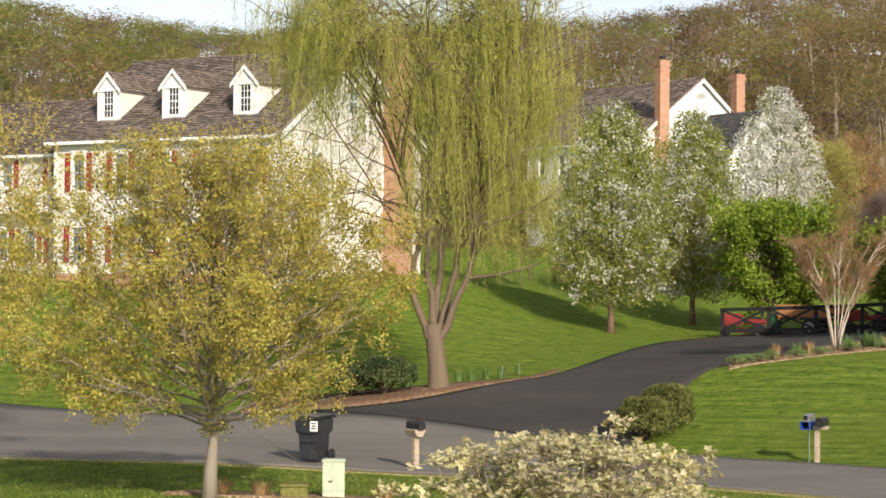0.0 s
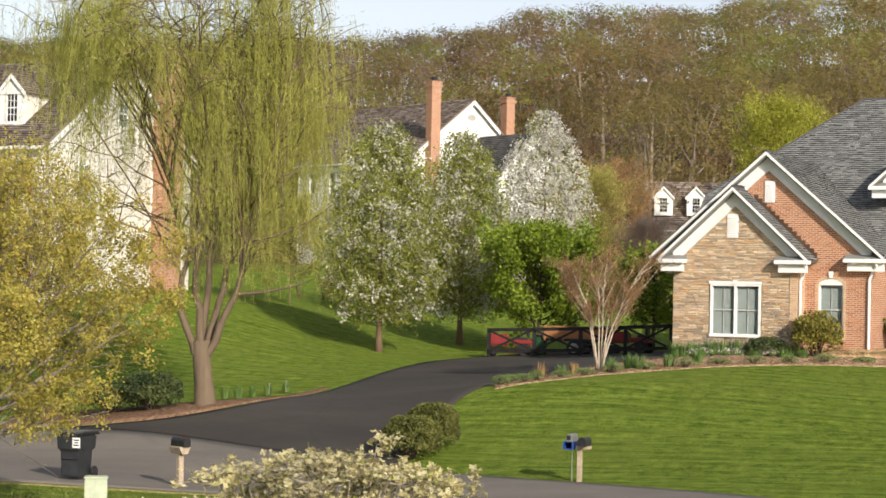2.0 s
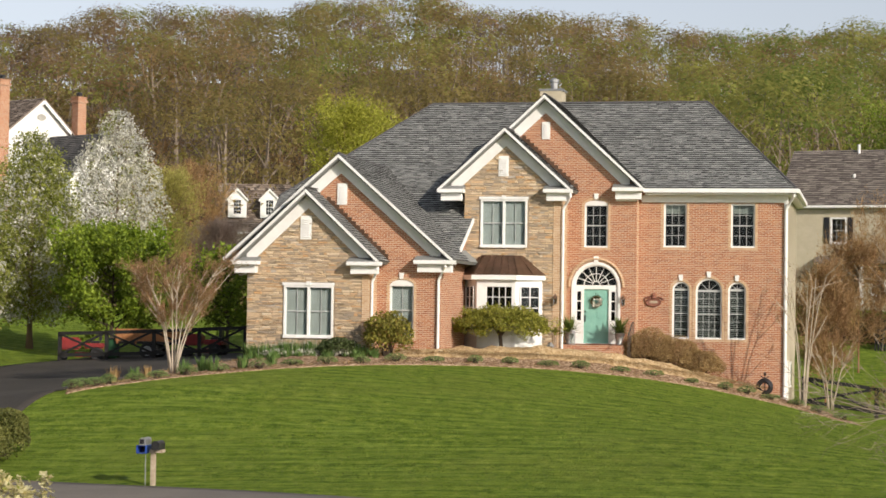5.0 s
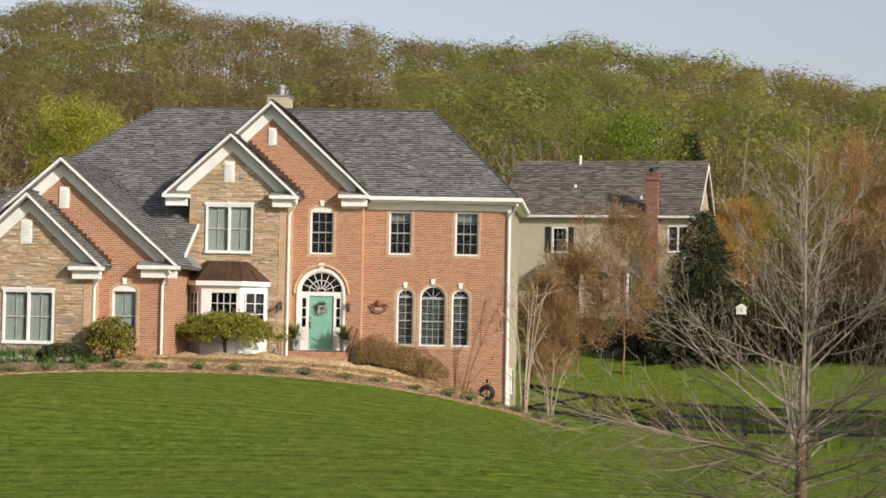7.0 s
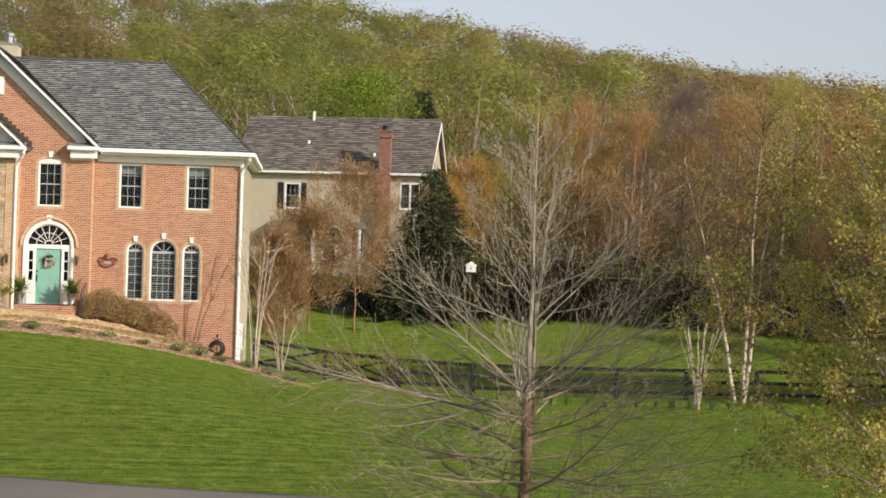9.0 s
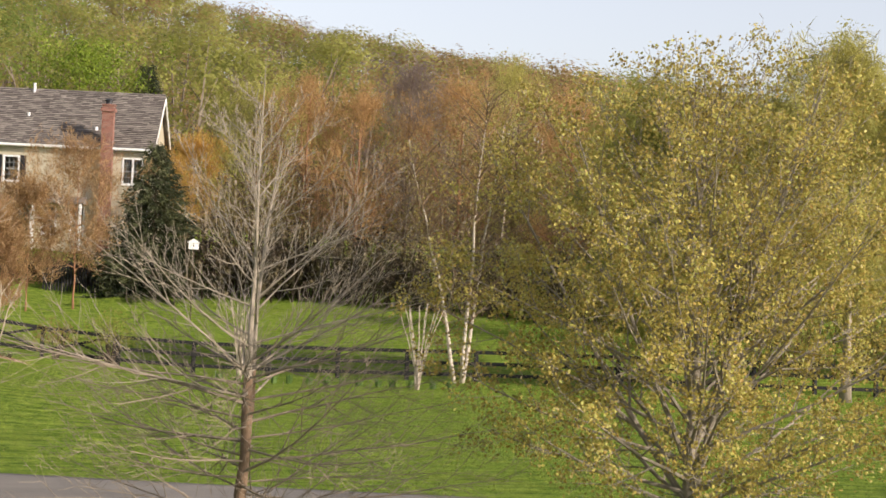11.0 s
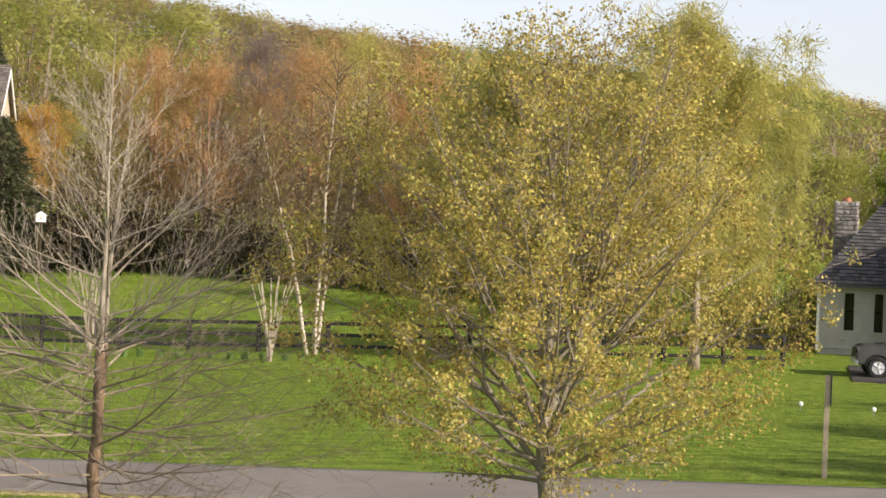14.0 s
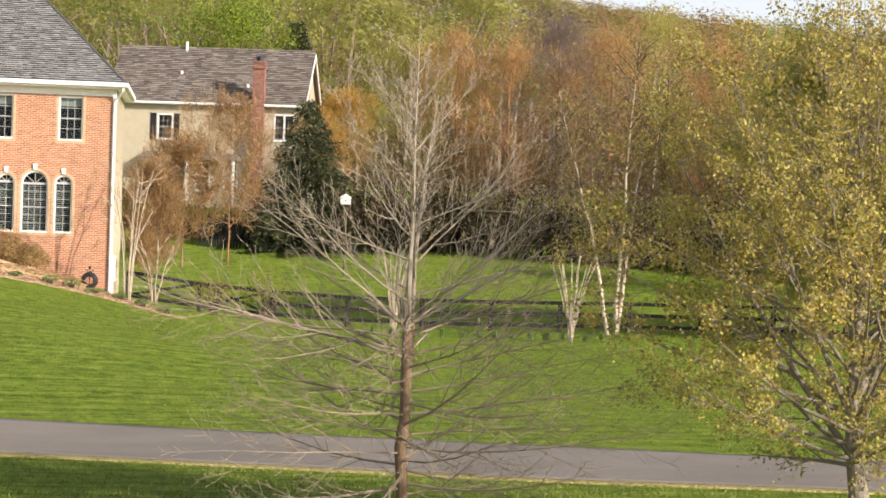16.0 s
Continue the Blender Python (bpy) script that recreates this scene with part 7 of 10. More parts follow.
# ---- the other houses ----
def gable_house(name, m, length, depth, base, eave, ridge, ridge_y, wall_mat, roof_mat, label, openings=(), back_eave=None, board=0.13, side_holes=(), shingle=(0.22, 0.16), category="house", over=0.35, hip=0.0, lip=0.024):
    """A house with its front wall at y = 0, facing -y, and a gable end at x = 0; it runs to x = -length."""
    rng = random.Random(len(label) * 7)
    be = eave if back_eave is None else back_eave
    h = thing(name, m, label, category)
    front = part("wall", pierced(rect(-length, 0, base - 1.2, eave), [rect(*o) for o in openings], 0, 0.2), wall_mat, h)
    g = Geo()
    z = base + 0.1
    while z < eave - 0.02:
        e = min(z + board, eave)
        spans = [(-length, 0.0)]
        for o in openings:
            if o[2] - 0.1 < (z + e) / 2 < o[3] + 0.1:
                spans = [q for a, b in spans for q in ((a, min(b, o[0] - 0.02)), (max(a, o[1] + 0.02), b)) if q[1] - q[0] > 0.03]
        for a, b in spans:
            g.add([(a, -lip, z), (b, -lip, z), (b, -0.004, e), (a, -0.004, e), (a, -0.002, z), (b, -0.002, z)], [(0, 1, 2, 3), (4, 5, 1, 0)])
        z += board
    part("clapboarding", g, wall_mat, front)["kind"] = "stuff"
    turn = Matrix(((0, -1, 0, 0), (1, 0, 0, 0), (0, 0, 1, 0), (0, 0, 0, 1)))
    outline = [(0, base - 1.2), (depth, base - 1.2), (depth, be), (ridge_y, ridge), (0, eave)]
    for x, s in ((0.0, 1), (-length, -1)):
        if s < 0 and hip:
            part("wall", Geo().box(-length, -length + 0.2, 0.2, depth - 0.2, base - 1.2, eave), wall_mat, h)
            continue
        bm = pierced(outline, [rect(*o) for o in side_holes] if s > 0 else [], -0.001, 0.2)
        bmesh.ops.transform(bm, matrix=Matrix.Translation((x if s > 0 else x + 0.199, 0, 0)) @ turn, verts=bm.verts)
        end = part("wall", bm, wall_mat, h)
        if s > 0:
            def reach(z):
                a = 0.0 if z <= eave else ridge_y * (z - eave) / (ridge - eave)
                b = depth if z <= be else depth - (depth - ridge_y) * (z - be) / (ridge - be)
                return a, b
            part("clapboarding", moved(clapboards(0, depth, base + 0.1, ridge - 0.05, board, 0, reach), Matrix.Translation((0.004, 0, 0)) @ turn), wall_mat, end)["kind"] = "stuff"
    part("wall", Geo().box(-length, 0, depth - 0.2, depth, base - 1.2, be), wall_mat, h)
    kf = (ridge - eave) / ridge_y
    kb = (ridge - be) / (depth - ridge_y)
    for cs in ([(-length - over, -over, eave - kf * over), (over, -over, eave - kf * over), (over, ridge_y, ridge), (-length - over + hip, ridge_y, ridge)],
               [(over, depth + over, be - kb * over), (-length - over, depth + over, be - kb * over), (-length - over + hip, ridge_y, ridge), (over, ridge_y, ridge)]):
        cs = [(a, b, c + 0.16) for a, b, c in cs]
        slope = part("roof", roof_slab(cs), roof_mat, h)
        if cs[0][1] < depth / 2:
            lay_shingles(cs, rng, roof_mat, slope, width=shingle[0], course=shingle[1])
    if hip:
        cs = [(-length - over, depth + over, be - kb * over + 0.16), (-length - over, -over, eave - kf * over + 0.16), (-length - over + hip, ridge_y, ridge + 0.16)]
        part("roof", roof_slab(cs), roof_mat, h)
    part("gutter", Geo().box(-length - over, over, -over - 0.1, -over, eave - kf * over + 0.0, eave - kf * over + 0.14), M_WHITE, h)
    part("frieze", Geo().box(-length, 0.02, -0.06, -0.026, eave - 0.32, eave - 0.02), M_WHITE, h)
    for a, b, c, d in ((0, eave, ridge_y, ridge), (depth, be, ridge_y, ridge)):
        o = [(a, b + 0.02), (c, d + 0.02), (c, d - 0.26), (a, b - 0.26)]
        q = Geo().prism(o if a == 0 else o[::-1], over - 0.04, over + 0.03)
        part("rake_board", moved(q, Matrix(((0, 1, 0, 0), (1, 0, 0, 0), (0, 0, 1, 0), (0, 0, 0, 1)))), M_WHITE, h)
    for x in (-length, 0.0):
        part("corner_board", Geo().box(x - 0.07, x + 0.05, -0.05, 0.08, base, eave - 0.03), M_WHITE, h)
    return h


def shutters(h, o, mat, w=0.3):
    for a in (o[0] - w - 0.06, o[1] + 0.06):
        s = part("shutter", Geo().box(a, a + w, -0.06, -0.027, o[2], o[3]), mat, h)
        g = Geo()
        z = o[2] + 0.06
        while z < o[3] - 0.06:
            g.add([(a + 0.04, -0.075, z), (a + w - 0.04, -0.075, z), (a + w - 0.04, -0.061, z + 0.05), (a + 0.04, -0.061, z + 0.05)], [(0, 1, 2, 3)])
            z += 0.07
        part("slats", g, mat, s)


def brick_chimney(h, x0, x1, y0, y1, z0, z1, mat=None):
    mat = mat or M_BRICK
    c = part("chimney", Geo().box(x0, x1, y0, y1, z0, z1), mat, h, "red brick chimney")
    part("chimney_cap", Geo().box(x0 - 0.08, x1 + 0.08, y0 - 0.08, y1 + 0.08, z1 - 0.35, z1 - 0.15).box(x0 - 0.05, x1 + 0.05, y0 - 0.05, y1 + 0.05, z1 + 0.001, z1 + 0.1), mat, c)
    part("flue", Geo().lathe([(0.2, 0), (0.2, 0.18), (0.26, 0.2), (0.26, 0.26), (0.1, 0.34)], 10, ((x0 + x1) / 2, (y0 + y1) / 2, z1 + 0.1)), M_BLACK, c)


# cream house with red shutters
LH = pose(-36.65, 76.25, 0, 0, 0, -9.3)
lh_up = [(x - 0.42, x + 0.42, 8.1, 9.85) for x in (-10.7, -8.3, -5.9, -3.5, -1.2)]
lh_dn = [(x - 0.45, x + 0.45, 4.95, 6.6) for x in (-10.7, -8.3, -3.5, -1.2)]
lh = gable_house("house", LH, 12.05, 12.0, 4.0, 10.45, 14.45, 6.0, M_CREAM, M_SHAKE, "cream clapboard house with red shutters and dormers", lh_up + lh_dn, board=0.14)
for o in lh_up + lh_dn:
    window(lh, *o, 0, 3, 4, trim=0.09, head=0.16, curtain="half", recess=0, border=0)
    shutters(lh, o, M_RED)
part("foundation", Geo().box(-12.05, 0.0, -0.06, -0.03, 3.0, 4.45), M_BRICK, lh, "red brick foundation")
part("front_door", Geo().box(-6.4, -5.4, -0.05, -0.02, 4.5, 6.6), M_RED, lh, "red panelled front door")
part("portico_roof", Geo().prism([(-7.3, 7.0), (-4.5, 7.0), (-4.5, 7.2), (-5.9, 7.9), (-7.3, 7.2)], -1.4, -0.03), M_WHITE, lh, "white gabled portico")
for x in (-7.1, -4.7):
    part("portico_column", Geo().lathe([(0.13, 0), (0.1, 0.15), (0.09, 2.3), (0.13, 2.5)], 12, (x, -1.25, 4.5)), M_WHITE, lh)
part("portico_floor", Geo().box(-7.4, -4.4, -1.5, -0.061, 3.2, 4.5), M_BRICK, lh)


def dormer(h, x, y, z0, w, wall_h, rise, back, rng):
    """A small gabled dormer, its front at depth y, standing on the slope."""
    g = Geo().box(x - w / 2, x + w / 2, y, y + back, z0, z0 + wall_h)
    d = part("dormer", g, M_CREAM, h, "cream gabled dormer with white face")
    part("dormer_face", pierced([(x - w / 2 - 0.04, z0), (x + w / 2 + 0.04, z0), (x + w / 2 + 0.04, z0 + wall_h), (x, z0 + wall_h + rise), (x - w / 2 - 0.04, z0 + wall_h)], [rect(x - 0.26, x + 0.26, z0 + 0.25, z0 + wall_h - 0.08)], y - 0.1, y - 0.001), M_WHITE, d)
    part("pane", Geo().box(x - 0.26, x + 0.26, y - 0.05, y - 0.042, z0 + 0.25, z0 + wall_h - 0.08), M_GLASS, d)
    # room darkness behind the dormer pane, painted as a near-black sheet
    part("room_shade", Geo().box(x - 0.26, x + 0.26, y - 0.02, y - 0.012, z0 + 0.25, z0 + wall_h - 0.08), M_DARK, d)
    b = Geo().box(x - 0.26, x + 0.26, y - 0.085, y - 0.055, z0 + 0.25 + (wall_h - 0.33) / 2 - 0.025, z0 + 0.25 + (wall_h - 0.33) / 2 + 0.025)
    for k in (1, 2):
        b.box(x - 0.26 + 0.173 * k - 0.012, x - 0.26 + 0.173 * k + 0.012, y - 0.08, y - 0.056, z0 + 0.25, z0 + wall_h - 0.08)
    for k in (1, 3):
        zz = z0 + 0.25 + (wall_h - 0.33) * k / 4
        b.box(x - 0.26, x + 0.26, y - 0.08, y - 0.056, zz - 0.012, zz + 0.012)
    part("muntin_grid", b, M_WHITE, d)
    for s in (-1, 1):
        e = x + s * (w / 2 + 0.16)
        ez = z0 + wall_h - 0.06
        cs = [(e, y - 0.2, ez), (e, y + back + 1.2, ez), (x, y + back + 1.2, z0 + wall_h + rise + 0.1), (x, y - 0.2, z0 + wall_h + rise + 0.1)]
        sl = part("dormer_roof", roof_slab(cs, 0.08), M_SHAKE, d)
        o = [(x, z0 + wall_h + rise + 0.09), (e, ez), (e, ez - 0.17), (x, z0 + wall_h + rise - 0.1)]
        part("rake_board", Geo().prism(o if s < 0 else o[::-1], y - 0.24, y - 0.201), M_WHITE, d)
        lay_shingles(cs, rng, M_SHAKE, sl, width=0.2, course=0.15)
    part("dormer_eave", Geo().box(x - w / 2 - 0.12, x + w / 2 + 0.12, y - 0.16, y + back * 0.9, z0 + wall_h - 0.1, z0 + wall_h - 0.02), M_WHITE, d)


rng_d = random.Random(77)
for dx in (-9.9, -6.2, -2.3):
    dormer(lh, dx - 0.05, 1.2, 11.28, 1.2, 1.5, 0.68, 2.5, rng_d)
lh_gab = Matrix(((0, -1, 0, 0), (1, 0, 0, 0), (0, 0, 1, 0), (0, 0, 0, 1)))
for yy, zz, ww, hh in ((3.0, 8.1, 0.85, 1.75), (9.0, 8.1, 0.85, 1.75), (3.0, 4.95, 0.9, 1.65), (6.0, 11.6, 0.8, 1.3)):
    wn_ = part("window", moved(Geo().box(yy - ww / 2, yy + ww / 2, -0.06, -0.005, zz, zz + hh), lh_gab), M_WHITE, lh)
    part("pane", moved(Geo().box(yy - ww / 2 + 0.1, yy + ww / 2 - 0.1, -0.07, -0.062, zz + 0.1, zz + hh - 0.1), lh_gab), M_GLASS, wn_)
    part("muntin_grid", moved(Geo().box(yy - 0.015, yy + 0.015, -0.09, -0.071, zz + 0.1, zz + hh - 0.1).box(yy - ww / 2 + 0.1, yy + ww / 2 - 0.1, -0.09, -0.071, zz + hh / 2 - 0.03, zz + hh / 2 + 0.03), lh_gab), M_WHITE, wn_)
brick_chimney(lh, 0.03, 0.9, 8.6, 9.8, 3.6, 15.4)
# its lower wing
wing_up = [(-1.45, -0.65, 8.4, 10.0 - 0.25), (-4.4, -3.6, 8.4, 9.75)]
wing_dn = [(-1.35, -0.45, 4.95, 6.5), (-3.05, -2.15, 4.95, 6.5), (-4.75, -3.85, 4.95, 6.5)]
lw_ = gable_house("house_wing", LH @ pose(-12.15, 1.3, 0), 8.5, 9.0, 4.0, 10.0, 12.7, 4.5, M_CREAM, M_SHAKE, "lower cream clapboard wing with red shutters", wing_up + wing_dn, board=0.14)
for o in wing_up + wing_dn:
    window(lw_, *o, 0, 3, 4, trim=0.09, head=0.12, curtain="half", recess=0, border=0)
    shutters(lw_, o, M_RED, 0.26)
part("pent_roof", Geo().box(-8.5, 0.0, -0.9, -0.03, 7.2, 7.36), M_WHITE, lw_, "white pent roof over the ground floor")
part("foundation", Geo().box(-8.5, 0.0, -0.06, -0.03, 3.0, 4.4), M_BRICK, lw_, "red brick foundation")

# white house on the slope behind
ux, uy = math.cos(radians(-36.5)), math.sin(radians(-36.5))
vx, vy = -uy, ux
WHX, WHY = -35.06 - vx * 6.1, 145.85 - vy * 6.1
wh_w = [(-12.2, -11.3, 12.2, 13.9), (-9.6, -8.7, 12.2, 13.9), (-6.9, -6.0, 12.2, 13.9), (-4.2, -3.3, 12.2, 13.9), (-1.6, -0.7, 12.2, 13.9)]
wh = gable_house("house", pose(WHX, WHY, 0, 0, 0, -36.5), 13.6, 8.7, 7.8, 14.6, 19.25, 6.1, M_WHITESIDE, M_SHAKE, "white clapboard house with two tall brick chimneys", wh_w, back_eave=17.1, board=0.2, side_holes=[(3.7, 4.3, 16.0, 16.9), (7.1, 7.7, 15.6, 16.6)], shingle=(0.45, 0.22))
for o in wh_w:
    window(wh, *o, 0, 2, 4, trim=0.09, recess=0, border=0)
for a, b, c, d in ((3.7, 4.3, 16.0, 16.9), (7.1, 7.7, 15.6, 16.6)):
    wf_ = part("window", moved(Geo().box(a - 0.08, b + 0.08, -0.05, -0.03, c - 0.08, c).box(a - 0.08, b + 0.08, -0.05, -0.03, d, d + 0.08).box(a - 0.08, a, -0.05, -0.03, c, d).box(b, b + 0.08, -0.05, -0.03, c, d).box((a + b) / 2 - 0.03, (a + b) / 2 + 0.03, -0.05, -0.03, c, d).box(a, b, -0.05, -0.03, (c + d) / 2 - 0.03, (c + d) / 2 + 0.03), lh_gab), M_WHITE, wh)
    part("pane", moved(Geo().box(a, b, 0.02, 0.03, c, d), lh_gab), M_GLASS, wf_)
part("gable_vent", moved(Geo().lathe([(0.4, 0), (0.4, 0.05)], 14, (0, 0, 0), Matrix.Translation((6.1, -0.03, 18.0)) @ Matrix.Rotation(radians(90), 4, "X") @ Matrix.Diagonal((1, 0.6, 1, 1))), lh_gab), M_GREYSIDE, wh)
brick_chimney(wh, 0.03, 0.7, 1.7, 2.55, 8.0, 20.3)
brick_chimney(wh, -0.1, 0.6, 9.1, 9.9, 8.0, 19.7)
for a, z in ((-4.2, 17.3), (-6.2, 16.6)):
    part("vent_pipe", Geo().tube([(a, 4.0, z - 1.2), (a, 4.0, z + 0.55)], 0.09, 8), M_WHITE, wh)
whw = gable_house("house_wing", pose(-31.3, 144.0, 0, 0, 0, -36.5) @ pose(1.6, -2.8, 0), 5.5, 5.8, 8.0, 13.6, 16.4, 2.9, M_WHITESIDE, M_SHAKE_DARK, "white gabled wing with dark roof", (), board=0.2, shingle=(0.45, 0.22))
part("gable_vent", moved(Geo().lathe([(0.38, 0), (0.38, 0.05)], 14, (0, 0, 0), Matrix.Translation((2.9, -0.03, 15.0)) @ Matrix.Rotation(radians(90), 4, "X") @ Matrix.Diagonal((1, 0.8, 1, 1))), lh_gab), M_GREYSIDE, whw)

M_SHAKE_GREY = shingle_mat("weathered_shake", [(0.0, (0.07, 0.06, 0.053)), (0.5, (0.15, 0.128, 0.112)), (1.0, (0.28, 0.245, 0.21))])
# beige house behind the right-hand lawn
NH = pose(27.3, 118.9, 0, 0, 0, -20.0)
nh_w = [(-8.75, -7.75, 8.6, 10.2), (-1.6, -0.3, 8.7, 10.35), (-8.0, -6.9, 5.4, 7.5), (-6.3, -5.4, 5.5, 7.3), (-4.6, -3.7, 5.5, 7.3)]
nh = gable_house("house", NH, 11.6, 8.6, 5.0, 11.05, 14.4, 4.3, M_BEIGE, M_SHAKE_GREY, "beige clapboard house with weathered shingle roof", nh_w, board=0.16, shingle=(0.4, 0.2))
for o in nh_w:
    window(nh, *o, 0, 3, 4, trim=0.1, twin=(o[1] - o[0] > 1.25), recess=0, border=0)
shutters(nh, nh_w[0], M_BLACK, 0.33)
brick_chimney(nh, -2.85, -2.15, -0.65, -0.03, 4.2, 13.4, M_BRICK_DARK)
part("pent_roof", Geo().add([(-9.5, -1.3, 7.52), (-3.6, -1.3, 7.52), (-3.6, -0.03, 7.86), (-9.5, -0.03, 7.86), (-9.5, -1.3, 7.4), (-3.6, -1.3, 7.4), (-3.6, -0.03, 7.4), (-9.5, -0.03, 7.4)], [(0, 1, 2, 3), (4, 7, 6, 5), (0, 4, 5, 1), (1, 5, 6, 2), (3, 7, 4, 0)]), M_SHAKE_GREY, nh, "weathered shingle porch roof along the ground floor")
for x in (-9.3, -6.6, -3.8):
    part("porch_post", Geo().box(x - 0.07, x + 0.07, -1.25, -1.11, 4.6, 7.4), M_WHITE, nh)
for a, b, c, zt in ((-7.8, 4.1, 13.7, 14.95), (-7.7, 2.0, 12.0, 12.95), (-3.4, 1.0, 11.3, 12.2)):
    part("vent_pipe", Geo().tube([(a, b, c), (a, b, zt)], 0.09, 8), M_WHITE, nh)

# grey garage at the far end of the street
M_TAUPE = siding_mat("taupe_paint", (0.26, 0.235, 0.2), (0.32, 0.29, 0.25))
GR = pose(54.95, 68.73, 0, 0, 0, -38.0)
gr_w = [(-2.34, -1.95, 1.55, 3.1), (-1.07, -0.72, 1.5, 3.1)]
gr = gable_house("garage", GR, 3.45, 7.0, 0.6, 3.62, 7.0, 3.6, M_GREYSIDE, M_SHAKE_DARK, "grey-white clapboard garage with dark shake roof", gr_w, board=0.2, shingle=(0.3, 0.22), category="garage", over=0.3, hip=2.9, lip=0.05)
for o in gr_w:
    gw_ = window(gr, *o, 0, 1, 2, trim=0.04, recess=0.02, border=0)
    for ob in (gw_, *gw_.children):
        if not ob.name.startswith("pane"):
            ob.data.materials[0] = M_FENCE
for ob in gr.children:
    if ob.name.startswith("gutter") or ob.name.startswith("rake_board"):
        ob.data.materials[0] = M_SHAKE_DARK
gf_ = part("wall", pierced([(0.0, 0.2), (7.0, 0.2), (7.0, 3.6), (3.5, 6.9), (0.0, 3.6)], [rect(0.45, 3.2, 0.5, 3.0), rect(3.8, 6.5, 0.5, 3.0)], -0.9, -0.7), M_GREYSIDE, gr, "white clapboard garage front gable")
part("clapboarding", moved(clapboards(0.0, 7.0, 3.55, 6.8, 0.15, 0, lambda z: (3.5 * (z - 3.6) / 3.3 if z > 3.6 else 0, 7 - (3.5 * (z - 3.6) / 3.3 if z > 3.6 else 0))), Matrix.Translation((0, -0.902, 0))), M_WHITESIDE, gf_)["kind"] = "stuff"
part("wall", Geo().box(0.001, 0.2, -0.7, 0.0, 0.2, 3.6), M_GREYSIDE, gr)
part("corner_board", Geo().box(-0.1, -0.03, -0.93, -0.04, 0.2, 3.5), M_TAUPE, gr)
for a, b in ((0.45, 3.2), (3.8, 6.5)):
    gd = part("garage_door", Geo().box(a, b, -0.8, -0.75, 0.5, 3.0), M_CARGREY, gr, "dark grey panelled garage door")
    for i in range(4):
        for j in range(4):
            w_ = (b - a) / 4
            part("door_panel", Geo().box(a + w_ * i + 0.06, a + w_ * (i + 1) - 0.06, -0.82, -0.801, 0.55 + 0.62 * j, 1.1 + 0.62 * j), M_CARGREY, gd)
    part("door_trim", Geo().box(a - 0.2, a, -0.95, -0.901, 0.3, 3.2).box(b, b + 0.2, -0.95, -0.901, 0.3, 3.2).box(a - 0.2, b + 0.2, -0.95, -0.901, 3.0, 3.25), M_TAUPE, gr)
for s in (-1, 1):
    e = 3.5 + s * 3.95
    cs = [(e, -1.3, 3.3), (e, 3.6, 3.3), (3.5, 3.6, 7.05), (3.5, -1.3, 7.05)]
    sl = part("roof", roof_slab(cs), M_SHAKE_DARK, gr)
    lay_shingles(cs, random.Random(9), M_SHAKE_DARK, sl, width=0.3, course=0.22)
    o = [(3.5, 7.0), (e, 3.25), (e, 3.07), (3.5, 6.8)]
    part("rake_board", Geo().prism(o if s < 0 else o[::-1], -1.36, -1.3), M_TAUPE, gr, "taupe painted rake board")
part("pent_roof", Geo().add([(0.0, -1.35, 3.42), (7.0, -1.35, 3.42), (7.0, -0.905, 3.75), (0.0, -0.905, 3.75), (0.0, -1.35, 3.3), (7.0, -1.35, 3.3)], [(0, 1, 2, 3), (4, 5, 1, 0)]), M_SHAKE_DARK, gr)
long_roof = [(-0.2, -0.3, 3.36), (7.6, -0.3, 3.36), (7.6, 3.6, 7.0), (-0.2, 3.6, 7.0)]
sl = part("roof", roof_slab(long_roof), M_SHAKE_DARK, gr)
lay_shingles(long_roof, random.Random(10), M_SHAKE_DARK, sl, width=0.3, course=0.22, skip=lambda p: p.z < 3.3 + 0.949 * (3.95 - abs(p.x - 3.5)))
part("roof", roof_slab([(-0.2, 7.3, 3.36), (7.6, 7.3, 3.36), (7.6, 3.6, 7.0), (-0.2, 3.6, 7.0)]), M_SHAKE_DARK, gr)
gwin = window(gr, 2.95, 4.05, 4.15, 5.6, -0.92, 2, 2, trim=0.09, recess=0, border=0)
for ob in (gwin, *gwin.children):
    if not ob.name.startswith("pane"):
        ob.data.materials[0] = M_FENCE
stone_ch = part("chimney", Geo().box(-3.0, -2.0, 5.0, 5.9, 0.5, 7.1), M_MORTAR, gr, "rough grey stone chimney")
rng_c = random.Random(12)
cst = Geo()
for face, m_ in ((1.0, Matrix.Translation((-3.0, 5.0, 0))), (0.9, Matrix.Translation((-3.0, 5.9, 0)) @ Matrix.Rotation(radians(-90), 4, "Z")), (0.9, Matrix.Translation((-2.0, 5.0, 0)) @ Matrix.Rotation(radians(90), 4, "Z"))):
    z = 3.0
    while z < 7.05:
        hh = rng_c.uniform(0.12, 0.24)
        x = 0.0
        while x < face - 0.02:
            w_ = min(rng_c.uniform(0.2, 0.42), face - x)
            blk = stone_block(rng_c)
            cst.add([m_ @ Vector((x + 0.01 + (w_ - 0.02) * p[0], p[1] * rng_c.uniform(0.05, 0.07), z + 0.01 + (hh - 0.02) * p[2])) for p in blk.v], blk.f)
            x += w_
        z += hh
M_GREYSTONE = shingle_mat("grey_field_stone", [(0.0, (0.16, 0.15, 0.14)), (0.5, (0.3, 0.28, 0.26)), (1.0, (0.46, 0.43, 0.4))])
part("stonework", cst, M_GREYSTONE, stone_ch)["kind"] = "stuff"
